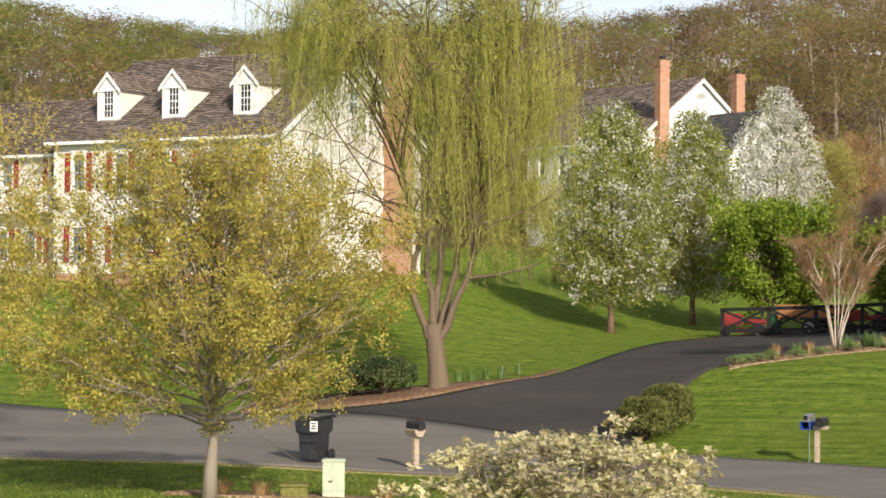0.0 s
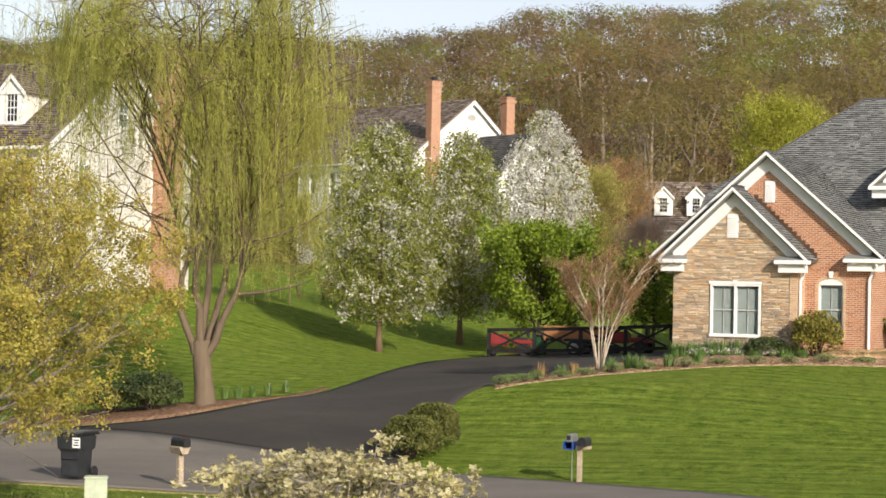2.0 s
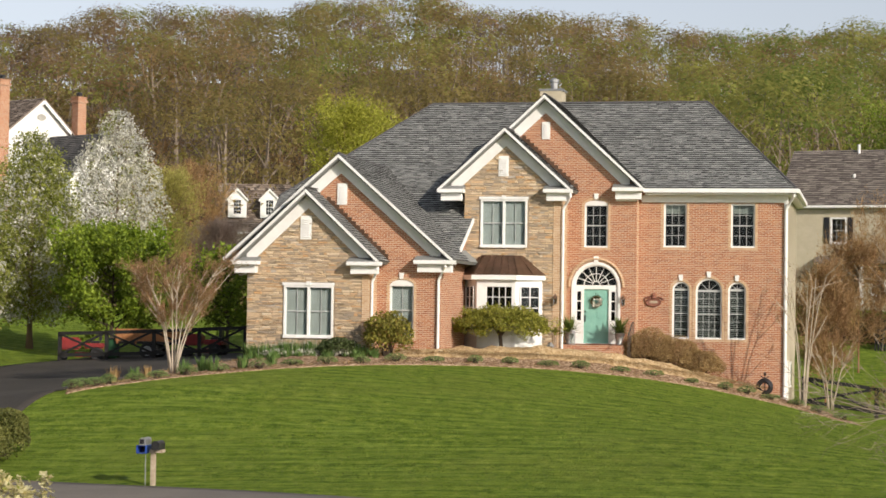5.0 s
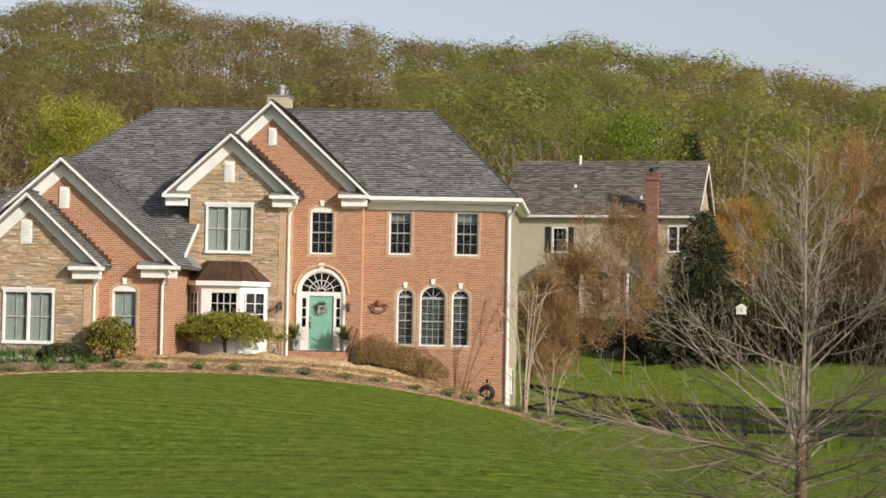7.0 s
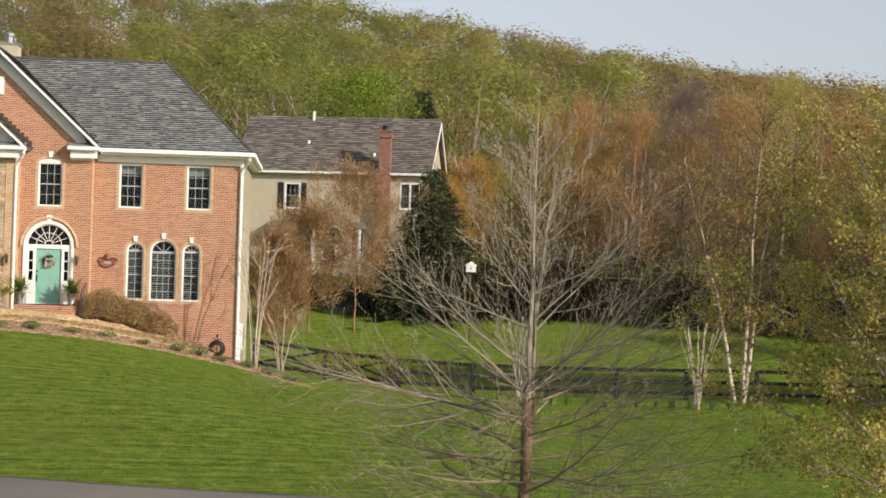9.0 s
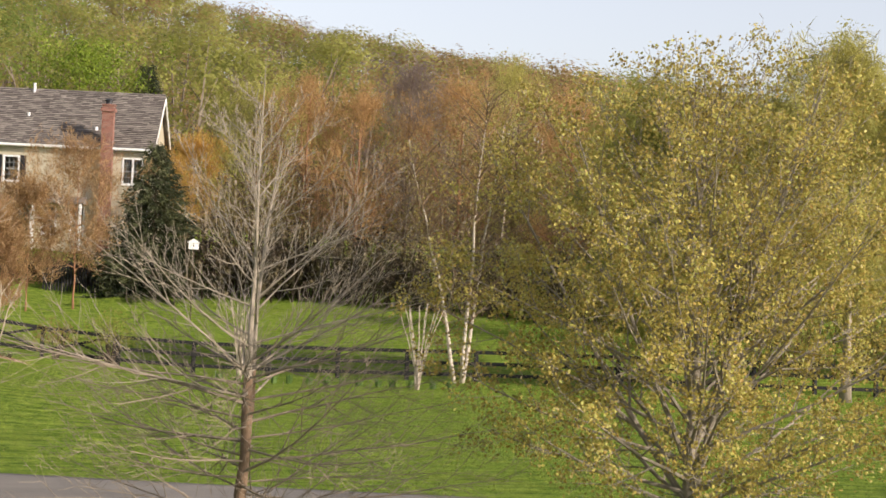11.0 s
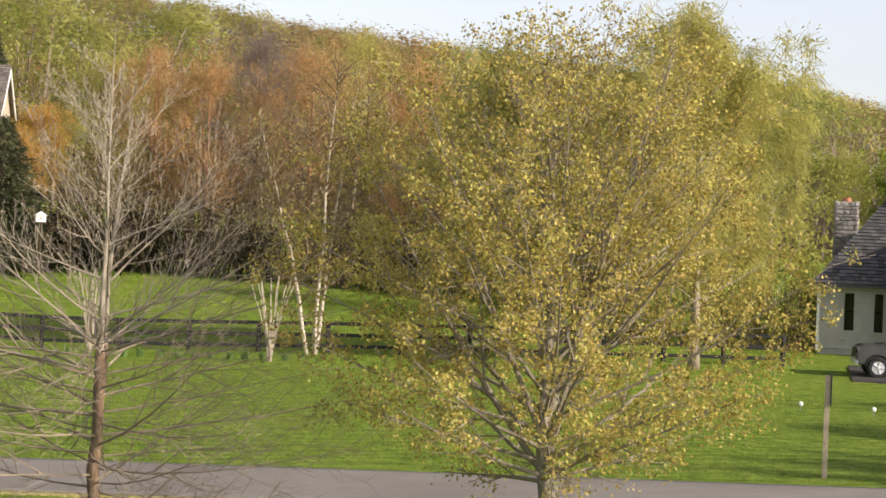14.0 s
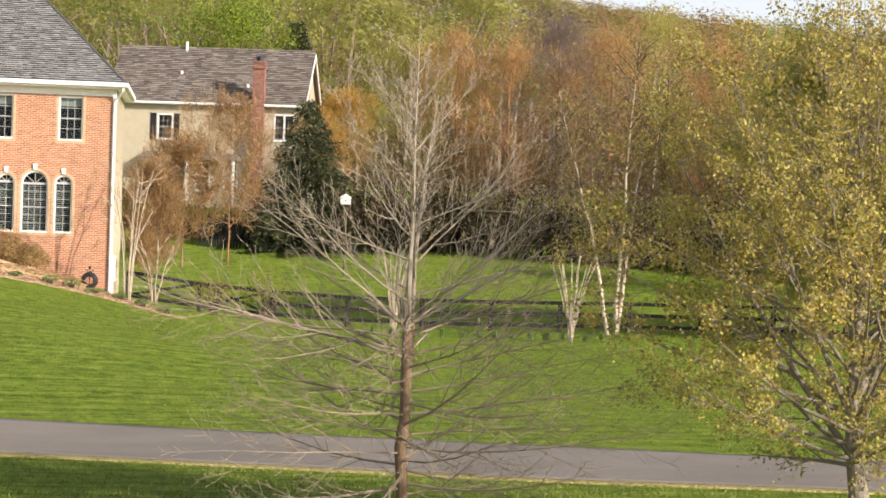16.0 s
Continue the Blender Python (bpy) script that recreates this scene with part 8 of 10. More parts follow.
part("chimney_pot", Geo().lathe([(0.2, 0), (0.2, 0.22), (0.16, 0.24), (0.16, 0.3)], 10, (-2.5, 5.45, 7.1)), M_TERRACOTTA, stone_ch, "terracotta chimney pot")
cup = part("cupola", Geo().box(0.6, 1.35, 3.2, 3.95, 6.6, 7.85), M_GREYSIDE, gr, "small louvred roof cupola with weathervane")
part("cupola_louvre", Geo().prism(arch(0.78, 1.17, 7.1, 7.5, 0.18, 8), 3.16, 3.19), M_DARK, cup)
part("cupola_roof", Geo().lathe([(0.68, 0), (0.4, 0.2), (0.2, 0.42), (0.04, 0.72), (0.015, 1.1)], 4, (0.975, 3.575, 7.85)), M_SHAKE_DARK, cup)

# small far house with dormers beyond the garage court
fh = gable_house("house", pose(-15.4, 148.0, 0, 0, 0, 6), 6.5, 7.0, 6.4, 10.0, 13.3, 3.5, M_CREAM, M_SHAKE, "distant small cream house with white dormers", [(-5.6, -4.8, 7.4, 9.0), (-1.7, -0.9, 7.4, 9.0)], board=0.22, shingle=(0.5, 0.25))
for dx in (-5.3, -2.9):
    dormer(fh, dx, 0.5, 10.9, 1.3, 1.4, 0.7, 2.0, rng_d)

# ---- beds ----
def local_xy(x, y):
    p = HOUSE @ Vector((x, y, 0))
    return p.x, p.y


BED_LAWN = [(-13.1, 58.1), (-12.4, 58.8), (-10.5, 61.1), (-7.6, 63.8), (-4.3, 65.8), (-0.6, 67.9), (3.2, 68.9), (7.3, 70.5), (9.7, 71.2), (12.2, 69.8)]
BED_HOUSE = [(-13.3, 60.0), (-12.9, 63.0), (-11.4, 66.8), (-9.3, 70.1), (-5.1, 69.2), (-2.6, 69.9), (-0.4, 72.4), (2.65, 72.4), (5.5, 74.9), (10.3, 74.2)]
bed = draped("planting_bed", BED_LAWN, BED_HOUSE, M_MULCH, 0.012, "pale wood-mulch bed along the house front", "bed", across=24, step=0.3, hump=0.1)
STRAW_FRONT = [local_xy(a, b) for a, b in ((-16.9, -6.9), (-15.2, -7.1), (-13.5, -6.7), (-11.6, -5.6), (-10.2, -4.9), (-8.4, -3.9), (-6.6, -2.9), (-5.0, -2.0), (-3.9, -1.2))]
STRAW_BACK = [local_xy(a, b) for a, b in ((-16.9, -6.45), (-15.2, -6.2), (-14.6, -4.6), (-11.7, -3.3), (-10.2, -3.0), (-8.3, -1.6), (-6.6, -0.3), (-5.0, -0.2), (-3.6, -0.2))]
straw_bed = draped("straw_mound", STRAW_FRONT, STRAW_BACK, M_GOLD, 0.03, "golden pine-straw heaped along the house", "bed", across=22, step=0.25, hump=0.42)
WEST_IN = [(-27, 53.9), (-24.6, 53.5), (-21.7, 53.7), (-20.1, 56.2), (-19.9, 60.0), (-20.1, 64)]
WEST_OUT = [(-28, 56.6), (-25.5, 56.8), (-22.4, 56.6), (-20.9, 57.6), (-20.4, 60.6), (-20.4, 64.2)]
bed_w = draped("planting_bed", WEST_IN, WEST_OUT, M_MULCH_RED, 0.04, "red-brown mulch bed beside the driveway", "bed", across=6, step=0.5)
bed_n = draped("planting_bed", [(-17.5, 31.8), (-15.5, 32.0), (-12.8, 32.9)], [(-17.6, 33.1), (-15.2, 33.7), (-12.6, 34.2)], M_MULCH, 0.04, "pale mulch patch round a utility box", "bed", across=5, step=0.4)
drive_r = draped("driveway_far", [(45.6, 59.6), (50, 55.5), (58, 49), (70, 38)], [(50.0, 65.7), (54, 62), (61, 56), (75, 46)], M_DRIVE, 0.05, "dark asphalt driveway before the grey garage", "driveway", across=8)


# ---- shrubs ----
def shrub(name, x, y, rx, ry, height, n, mat, size, seed, label, z=None, shell=0.55, lift=0.0, lumps=0.18, category="shrub", aspect=0.65, m=None, boxy=1.0):
    """A dense rounded bush: leaves through the outer shell of an uneven dome, over dark stems."""
    rng, nr = random.Random(seed), np.random.default_rng(seed)
    d = nr.normal(size=(n, 3))
    d[:, 2] = np.abs(d[:, 2]) * 1.1 - 0.25
    d /= np.linalg.norm(d, axis=1)[:, None]
    bump_ = np.array([noise.noise(Vector((a * 2.6 + seed, b * 2.6, c * 2.6))) for a, b, c in d])
    r = (1 + lumps * bump_) * (1 - shell * nr.random(n) ** 2.2)
    d = np.sign(d) * np.abs(d) ** boxy
    p = d * r[:, None] * np.array([rx, ry, height * 0.56]) + np.array([0, 0, height * 0.46 + lift])
    p[:, 2] = np.maximum(p[:, 2], 0.03 + lift * 0.5)
    t = thing(name, m or pose(x, y, (ground_z(x, y) if z is None else z)), label, category)
    g = Geo()
    for i in range(26):
        a = rng.uniform(0, 6.283)
        q = rng.uniform(0.2, 0.85)
        e = Vector((math.cos(a) * rx * q, math.sin(a) * ry * q, height * rng.uniform(0.4, 0.85)))
        g.tube([(0.05 * math.cos(a), 0.05 * math.sin(a), -0.05), e * 0.5 + Vector((0, 0, 0.05)), e], [0.025, 0.015, 0.006], 4, False)
    part("stemwork", g, M_BARK_DARK, t)["kind"] = "stuff"
    leaves("foliage", p, size, mat, t, nr, aspect)
    return t


def local(x, y):
    p = HOUSE @ Vector((x, y, 0))
    return p.x, p.y


shrub("boxwood", -13.5, 50.3, 0.72, 0.72, 1.12, 9000, F_BOX, 0.07, 301, "clipped olive-green boxwood beside the driveway mouth", shell=0.35, lumps=0.1, boxy=0.72)
shrub("boxwood", -13.25, 51.5, 0.7, 0.7, 1.2, 9000, F_BOX, 0.07, 302, "clipped olive-green boxwood beside the driveway mouth", shell=0.35, lumps=0.1, boxy=0.72)
for i, (x, y, r, hh) in enumerate(((-22.9, 55.4, 0.95, 1.15), (-24.2, 55.6, 1.0, 0.95))):
    shrub("evergreen_shrub", x, y, r, r, hh, 5000, F_HEDGE, 0.09, 310 + i, "low dark evergreen shrub in the driveway bed")
shrub("azalea", *local(-16.2, -8.15), 0.8, 0.75, 1.55, 4200, F_AZALEA, 0.11, 320, "rounded olive-gold evergreen shrub against the brick", lumps=0.5, shell=0.7)
shrub("low_shrub", *local(-17.9, -8.2), 0.7, 0.6, 0.7, 2200, F_HEDGE, 0.08, 321, "low green shrub in the house bed")
for i, (a, b, r, hh) in enumerate(((-7.95, -1.3, 1.0, 1.5), (-6.95, -1.1, 1.0, 1.4), (-6.05, -1.0, 0.85, 1.1))):
    shrub("dormant_shrub", *local(a, b), r, r * 0.8, hh, 11000, F_STRAW, 0.1, 330 + i, "dense leafless tan-twigged shrub below the windows", aspect=0.16, lumps=0.22)
shrub("mound_shrub", 16.5, 77.0, 1.1, 1.0, 2.1, 1300, H_YELLOW, 0.08, 340, "loose yellow-green budding shrub by the fence", shell=0.9)
shrub("mound_shrub", 14.2, 76.0, 0.9, 0.9, 1.5, 800, H_OLIVE, 0.08, 341, "loose olive budding shrub by the fence", shell=0.9)


def umbrella_maple():
    rng, nr = random.Random(350), np.random.default_rng(350)
    x, y = local(-13.0, -4.0)
    t = thing("japanese_maple", pose(x, y, ground_z(x, y) - 0.03, 0, 0, -10), "low umbrella-shaped maple with olive-gold leaves before the bay window", "tree")
    g, tips = Geo(), []
    g.tube([(0, 0, -0.05), (0.03, 0, 0.35), (-0.02, 0.02, 0.85)], [0.1, 0.075, 0.07], 8)
    for i in range(16):
        a = 6.283 * i / 16 + rng.uniform(-0.2, 0.2)
        r = rng.uniform(0.7, 1.0)
        rx, ry = 1.95 * r, 1.4 * r
        e = Vector((math.cos(a) * rx, math.sin(a) * ry, rng.uniform(0.9, 1.2)))
        pts = curve_points(Vector((0, 0, 0.8)), Vector((math.cos(a) * rx * 0.5, math.sin(a) * ry * 0.5, 2.2 + rng.uniform(-0.35, 0.2))), e, 6)
        g.tube(pts, [0.045, 0.038, 0.03, 0.024, 0.018, 0.012, 0.006], 5, False)
        for p in pts[2:]:
            for _ in range(5):
                q = p + Vector((rng.gauss(0, 0.3), rng.gauss(0, 0.25), rng.gauss(0.02, 0.08)))
                g.tube([p, q], [0.008, 0.003], 3, False)
                tips.append((p, q))
    part("trunk", g, M_BARK_DARK, t, smooth=True)
    k = 6500
    rr, an = np.sqrt(nr.random(k)), nr.uniform(0, 6.283, k)
    lift_ = 0.9 + 0.92 * np.sqrt(1 - 0.92 * rr ** 2) * (1 + 0.12 * np.sin(3 * an + 2 * rr) + 0.09 * np.sin(7 * an + 5 * rr)) - 0.1 + nr.normal(0, 0.09, k)
    dome = np.c_[np.cos(an) * rr * 1.75, np.sin(an) * rr * 1.3, lift_ - 0.02]
    leaves("crown", np.concatenate([along(tips, 10000, 0.06, nr), dome]), 0.09, F_UMBRELLA, t, nr, 0.6)


umbrella_maple()


def tuft(name, x, y, height, spread_, n, mat, seed, label, width=0.02, flowers=0, flower_mat=None, category="plant", lean=0.35):
    """A clump of upright blades, with flower heads where it blooms."""
    rng = random.Random(seed)
    t = thing(name, pose(x, y, ground_z(x, y) + 0.03), label, category)
    g = Geo()
    for i in range(n):
        a = rng.uniform(0, 6.283)
        r = spread_ * math.sqrt(rng.random()) * 0.6
        b = Vector((math.cos(a) * r, math.sin(a) * r, 0))
        o = Vector((math.cos(a), math.sin(a), 0)) * lean * height * rng.uniform(0.2, 1.0) + Vector((rng.gauss(0, 0.03), rng.gauss(0, 0.03), 0))
        s = Vector((-math.sin(a), math.cos(a), 0)) * width * rng.uniform(0.7, 1.3)
        hh = height * rng.uniform(0.6, 1.05)
        m1, tip = b + o * 0.35 + Vector((0, 0, hh * 0.6)), b + o + Vector((0, 0, hh))
        g.add([b - s, b + s, m1 + s * 0.8, m1 - s * 0.8, tip], [(0, 1, 2, 3), (3, 2, 4)])
    part("blade_clump", g, mat, t)["kind"] = "stuff"
    for i in range(flowers):
        a, r = rng.uniform(0, 6.283), spread_ * math.sqrt(rng.random()) * 0.9
        p = Vector((math.cos(a) * r, math.sin(a) * r, height * rng.uniform(0.8, 1.1)))
        f = Geo().tube([(p.x * 0.9, p.y * 0.9, 0), p], 0.006, 3)
        for k in range(6):
            q = 6.283 * k / 6
            u = Vector((math.cos(q), math.sin(q), 0.15)) * 0.055
            w_ = Vector((-math.sin(q), math.cos(q), 0)) * 0.025
            f.add([p, p + u * 0.6 + w_, p + u, p + u * 0.6 - w_], [(0, 1, 2, 3)])
        part("flower", f, flower_mat or F_BLOSSOM, t)
    return t


rng_b = random.Random(400)
# bulbs and tufts in the bed before the stone gable
for i in range(30):
    a = -21.2 + 4.4 * i / 29 + rng_b.uniform(-0.1, 0.1)
    tuft("daffodil_clump", *local(a, -7.75 - rng_b.uniform(0, 0.6)), rng_b.uniform(0.42, 0.66), 0.26, 52, F_BULB, 410 + i, "clump of daffodil leaves with white flowers", flowers=4 if -20.4 < a < -18.4 else 1)
for i, (a, b, r) in enumerate(((-19.9, -8.35, 0.75), (-19.0, -8.3, 0.6), (-17.75, -8.4, 0.38))):
    shrub("candytuft", *local(a, b), r, 0.28, 0.36, 420, F_BLOSSOM, 0.075, 400 + i, "low drift of white flowers in the house bed", shell=0.3, aspect=0.9)
for i in range(27):
    u = (i + 0.35) / 27
    k = u * (len(BED_LAWN) - 1.01)
    j = int(k)
    bx = BED_LAWN[j][0] + (BED_LAWN[j + 1][0] - BED_LAWN[j][0]) * (k - j)
    by = BED_LAWN[j][1] + (BED_LAWN[j + 1][1] - BED_LAWN[j][1]) * (k - j)
    r = rng_b.uniform(0.26, 0.4)
    shrub("edging_phlox", bx + rng_b.uniform(-0.12, 0.12), by + 0.6 + rng_b.uniform(0, 0.25), r, r * 0.8, rng_b.uniform(0.22, 0.34), 520, F_PHLOX, 0.055, 450 + i, "low grey-green cushion plant along the bed's edge", shell=0.3, aspect=0.3)
for i in range(16):
    a = -21.0 + 4.6 * i / 15
    tuft("seedling_tuft", *local(a + rng_b.uniform(-0.2, 0.2), -8.8 - rng_b.uniform(0, 0.7)), rng_b.uniform(0.2, 0.42), 0.2, 40, F_BULB, 470 + i, "fresh green tuft in the mulch", 0.016, lean=0.6)
for i, (dx, dy) in enumerate(((-1.2, 0.3), (-0.7, -0.3), (0.5, -0.2), (1.3, 0.4), (2.1, 1.4), (-1.7, -0.5), (0.9, 0.9), (2.9, 2.3))):
    tuft("perennial_clump", -10.8 + dx, 62.6 + dy, rng_b.uniform(0.4, 0.6), 0.28, 46, F_STRAW if i in (1, 5) else F_BULB, 490 + i, "clump of tan stalks" + " in the mulch bed" if i in (1, 5) else "fresh green perennial clump in the mulch bed")
for i, (x, y) in enumerate(((-21.3, 59.2), (-20.95, 61.0), (-21.9, 57.8), (-22.6, 56.9), (-20.85, 62.5), (-21.5, 58.6), (-21.2, 60.3))):
    tuft("daffodil_clump", x - 0.25, y, rng_b.uniform(0.3, 0.45), 0.22, 34, F_BULB, 510 + i, "clump of green bulb leaves beside the driveway", flowers=2 if i in (1, 4) else 0)
tuft("ornamental_grass", -25.9, 54.6, 0.85, 0.5, 260, F_STRAW, 520, "large tan clump of dry ornamental grass", 0.012, lean=0.9)
for i, (x, y) in enumerate(((-15.9, 32.6), (-13.8, 33.4), (-16.6, 32.4))):
    tuft("dry_grass_clump", x, y, 0.3, 0.28, 90, F_STRAW, 530 + i, "dry tan grass clump beside a utility box", 0.01, lean=0.9)
for i in range(14):
    x = 19.5 + i * 0.62
    tuft("daffodil_clump", x + rng_b.uniform(-0.1, 0.1), 71.5 - 0.29 * (x - 19.5) + rng_b.uniform(-0.2, 0.2), 0.36, 0.22, 30, F_BULB, 540 + i, "clump of bulb leaves below the black fence", flowers=1 if i % 5 == 0 else 0)


def dogwood():
    rng, nr = random.Random(600), np.random.default_rng(600)
    x, y = -5.12, 16.4
    z = ground_z(x, y)
    t = thing("dogwood", pose(x, y, z - 0.05, 0, 0, 16), "broad shrub covered in small cream blossom", "shrub")
    g, tips = Geo(), []
    top = 3.05 - z
    for i in range(64):
        a = rng.uniform(0, 6.283)
        r = math.sqrt(rng.random())
        ex, ey = math.cos(a) * r * 1.45, math.sin(a) * r * 1.05
        ez = top * (1.0 - 0.2 * r ** 2) + rng.gauss(0, 0.04) - 0.12 * (ex > 0.9) - 0.05
        if rng.random() < 0.14:
            ez += rng.uniform(0.08, 0.22)
        b = Vector((math.cos(a) * 0.1, math.sin(a) * 0.1, 0))
        e = Vector((ex, ey, ez))
        pts = curve_points(b, Vector((ex * 0.6, ey * 0.6, ez * 0.5)), e, 6)
        g.tube(pts, [0.03, 0.026, 0.02, 0.015, 0.011, 0.008, 0.004], 5, False)
        for p in pts[3:]:
            for _ in range(6):
                q = p + Vector((rng.gauss(0, 0.16), rng.gauss(0, 0.16), abs(rng.gauss(0.08, 0.08))))
                q.z = min(q.z, ez + 0.06)
                g.tube([p, q], [0.006, 0.003], 3, False)
                tips.append((p.lerp(q, 0.6), q))
    part("stemwork", g, M_BARK_GREY, t)
    # each blossom: four pale bracts
    n = 15000
    c = along(tips, n, 0.03, nr, 0.7)
    ang = nr.uniform(0, 6.283, n)
    up = nr.normal(size=(n, 3)) * 0.45 + np.array([0, 0, 1.0])
    up /= np.linalg.norm(up, axis=1)[:, None]
    e1 = np.cross(up, nr.normal(size=(n, 3)))
    e1 /= np.linalg.norm(e1, axis=1)[:, None]
    e2 = np.cross(up, e1)
    s = nr.uniform(0.018, 0.036, n)[:, None]
    quads = []
    for k in range(4):
        a = k * 1.5708
        o = e1 * math.cos(a) + e2 * math.sin(a)
        w_ = -e1 * math.sin(a) + e2 * math.cos(a)
        quads.append(np.stack([c, c + o * s * 0.6 + w_ * s * 0.45 + up * s * 0.25, c + o * s * 1.15 + up * s * 0.35, c + o * s * 0.6 - w_ * s * 0.45 + up * s * 0.25], 1))
    v = np.concatenate(quads).reshape(-1, 3)
    part("blossom", array_mesh("blossom", v, np.arange(len(v)).reshape(-1, 4), F_CREAM), F_CREAM, t, "cream four-petalled blossom")
    leaves("foliage", along(tips, 1500, 0.04, nr, 0.2), 0.045, F_PEARLEAF, t, nr)


dogwood()


# ---- street things ----
def rounded_box(x0, x1, y0, y1, z0, z1, r=0.03, taper=0.0):
    bm = bmesh.new()
    g = Geo().box(x0, x1, y0, y1, z0, z1)
    vs = [bm.verts.new(p) for p in g.v]
    for f in g.f:
        bm.faces.new([vs[i] for i in f])
    cx, cy = (x0 + x1) / 2, (y0 + y1) / 2
    if taper:
        for v in vs:
            if v.co.z < (z0 + z1) / 2:
                v.co.x = cx + (v.co.x - cx) * (1 - taper)
                v.co.y = cy + (v.co.y - cy) * (1 - taper)
    bmesh.ops.bevel(bm, geom=bm.edges[:], offset=r, segments=2, affect="EDGES")
    return bm


def wheel(parent, x, y, z, r, w, axis="X", rim_mat=None, name="wheel"):
    turn = Matrix.Rotation(radians(90), 4, "Y" if axis == "X" else "X")
    m = Matrix.Translation((x, y, z)) @ turn
    ty = part(name, Geo().lathe([(r * 0.62, -w / 2), (r * 0.93, -w / 2), (r, -w * 0.32), (r, w * 0.32), (r * 0.93, w / 2), (r * 0.62, w / 2)], 24, (0, 0, 0), m), M_RUBBER, parent, smooth=False)
    rim = Geo().lathe([(r * 0.6, -w * 0.3), (r * 0.62, w * 0.53), (r * 0.55, w * 0.515), (r * 0.14, w * 0.505), (r * 0.12, w * 0.55)], 20, (0, 0, 0), m)
    for k in range(5):
        a = 6.283 * k / 5
        rim.tube([m @ Vector((0, 0, w * 0.53)), m @ Vector((math.cos(a) * r * 0.57, math.sin(a) * r * 0.57, w * 0.52))], r * 0.09, 5)
    part("rim", rim, rim_mat or M_STEEL, ty)


def trash_bin(x, y, turn):
    t = thing("trash_bin", on_ground(x, y, turn) @ pose(0, 0, 0.035), "dark grey wheeled rubbish bin at the kerb with a white label", "bin")
    part("body", rounded_box(-0.27, 0.27, -0.33, 0.33, 0.06, 0.72, 0.04, 0.1), M_BIN, t)
    part("upper_body", rounded_box(-0.33, 0.33, -0.42, 0.42, 0.68, 1.06, 0.04, 0.06), M_BIN, t)
    lid = part("lid", rounded_box(-0.36, 0.36, -0.47, 0.45, 1.065, 1.13, 0.025), M_BIN, t, "ribbed lid with hinge")
    part("hinge_bar", Geo().tube([(-0.34, 0.5, 1.06), (0.34, 0.5, 1.06)], 0.022, 8).tube([(-0.34, 0.5, 1.06), (-0.34, 0.4, 1.05)], 0.02, 6).tube([(0.34, 0.5, 1.06), (0.34, 0.4, 1.05)], 0.02, 6), M_BIN, lid)
    for s in (-1, 1):
        wheel(t, s * 0.32, 0.3, 0.15, 0.15, 0.07, "X", M_BLACK)
    part("axle", Geo().tube([(-0.32, 0.3, 0.15), (0.32, 0.3, 0.15)], 0.015, 6), M_STEEL, t)
    part("lift_bar", Geo().tube([(-0.2, -0.36, 0.5), (0.2, -0.36, 0.5)], 0.02, 6), M_BIN, t)
    lb = part("sticker", Geo().box(0.1, 0.3, -0.428, -0.421, 0.76, 1.0), M_WHITE, t, "white printed sticker")
    part("sticker_print", Geo().box(0.13, 0.27, -0.431, -0.4285, 0.93, 0.96).box(0.15, 0.25, -0.431, -0.4285, 0.87, 0.9).box(0.13, 0.27, -0.431, -0.4285, 0.81, 0.84), M_BLACK, lb)


trash_bin(-19.98, 43.85, -2)


def mailbox_body(parent, m, mat, length=0.5, name="box"):
    pts = [(-0.09, 0.0), (0.09, 0.0), (0.09, 0.12)] + [(0.09 * math.cos(a), 0.12 + 0.09 * math.sin(a)) for a in (0.4, 0.9, 1.57, 2.24, 2.74)] + [(-0.09, 0.12)]
    b = part(name, Geo().prism(pts, -length / 2, length / 2, m), mat, parent)
    part("door", Geo().prism([(x * 1.06, z * 1.04) for x, z in pts], -length / 2 - 0.014, -length / 2 - 0.001, m), mat, b)
    return b


def mailbox_white(x, y, turn):
    t = thing("mailbox", on_ground(x, y, turn), "black mailbox on a white wooden post", "mailbox")
    part("post", Geo().box(-0.065, 0.065, -0.065, 0.065, -0.2, 0.92), M_WOODPOST, t, "cream-painted wooden post", bevel=0.01)
    part("cradle", Geo().prism([(-0.08, 0.78), (0.08, 0.78), (0.15, 0.92), (0.15, 0.95), (-0.15, 0.95), (-0.15, 0.92)], -0.19, 0.24), M_WOODPOST, t)
    b = mailbox_body(t, pose(0, 0, 0.952), M_BLACK, 0.52)
    part("flag", Geo().box(0.096, 0.104, -0.05, -0.02, 1.0, 1.16).box(0.096, 0.104, -0.05, 0.06, 1.12, 1.18), M_RED, b)
    part("plate", Geo().box(0.094, 0.098, 0.05, 0.2, 1.02, 1.09), M_WHITE, b, "pale number plate bar")


mailbox_white(-17.2, 43.45, 56)


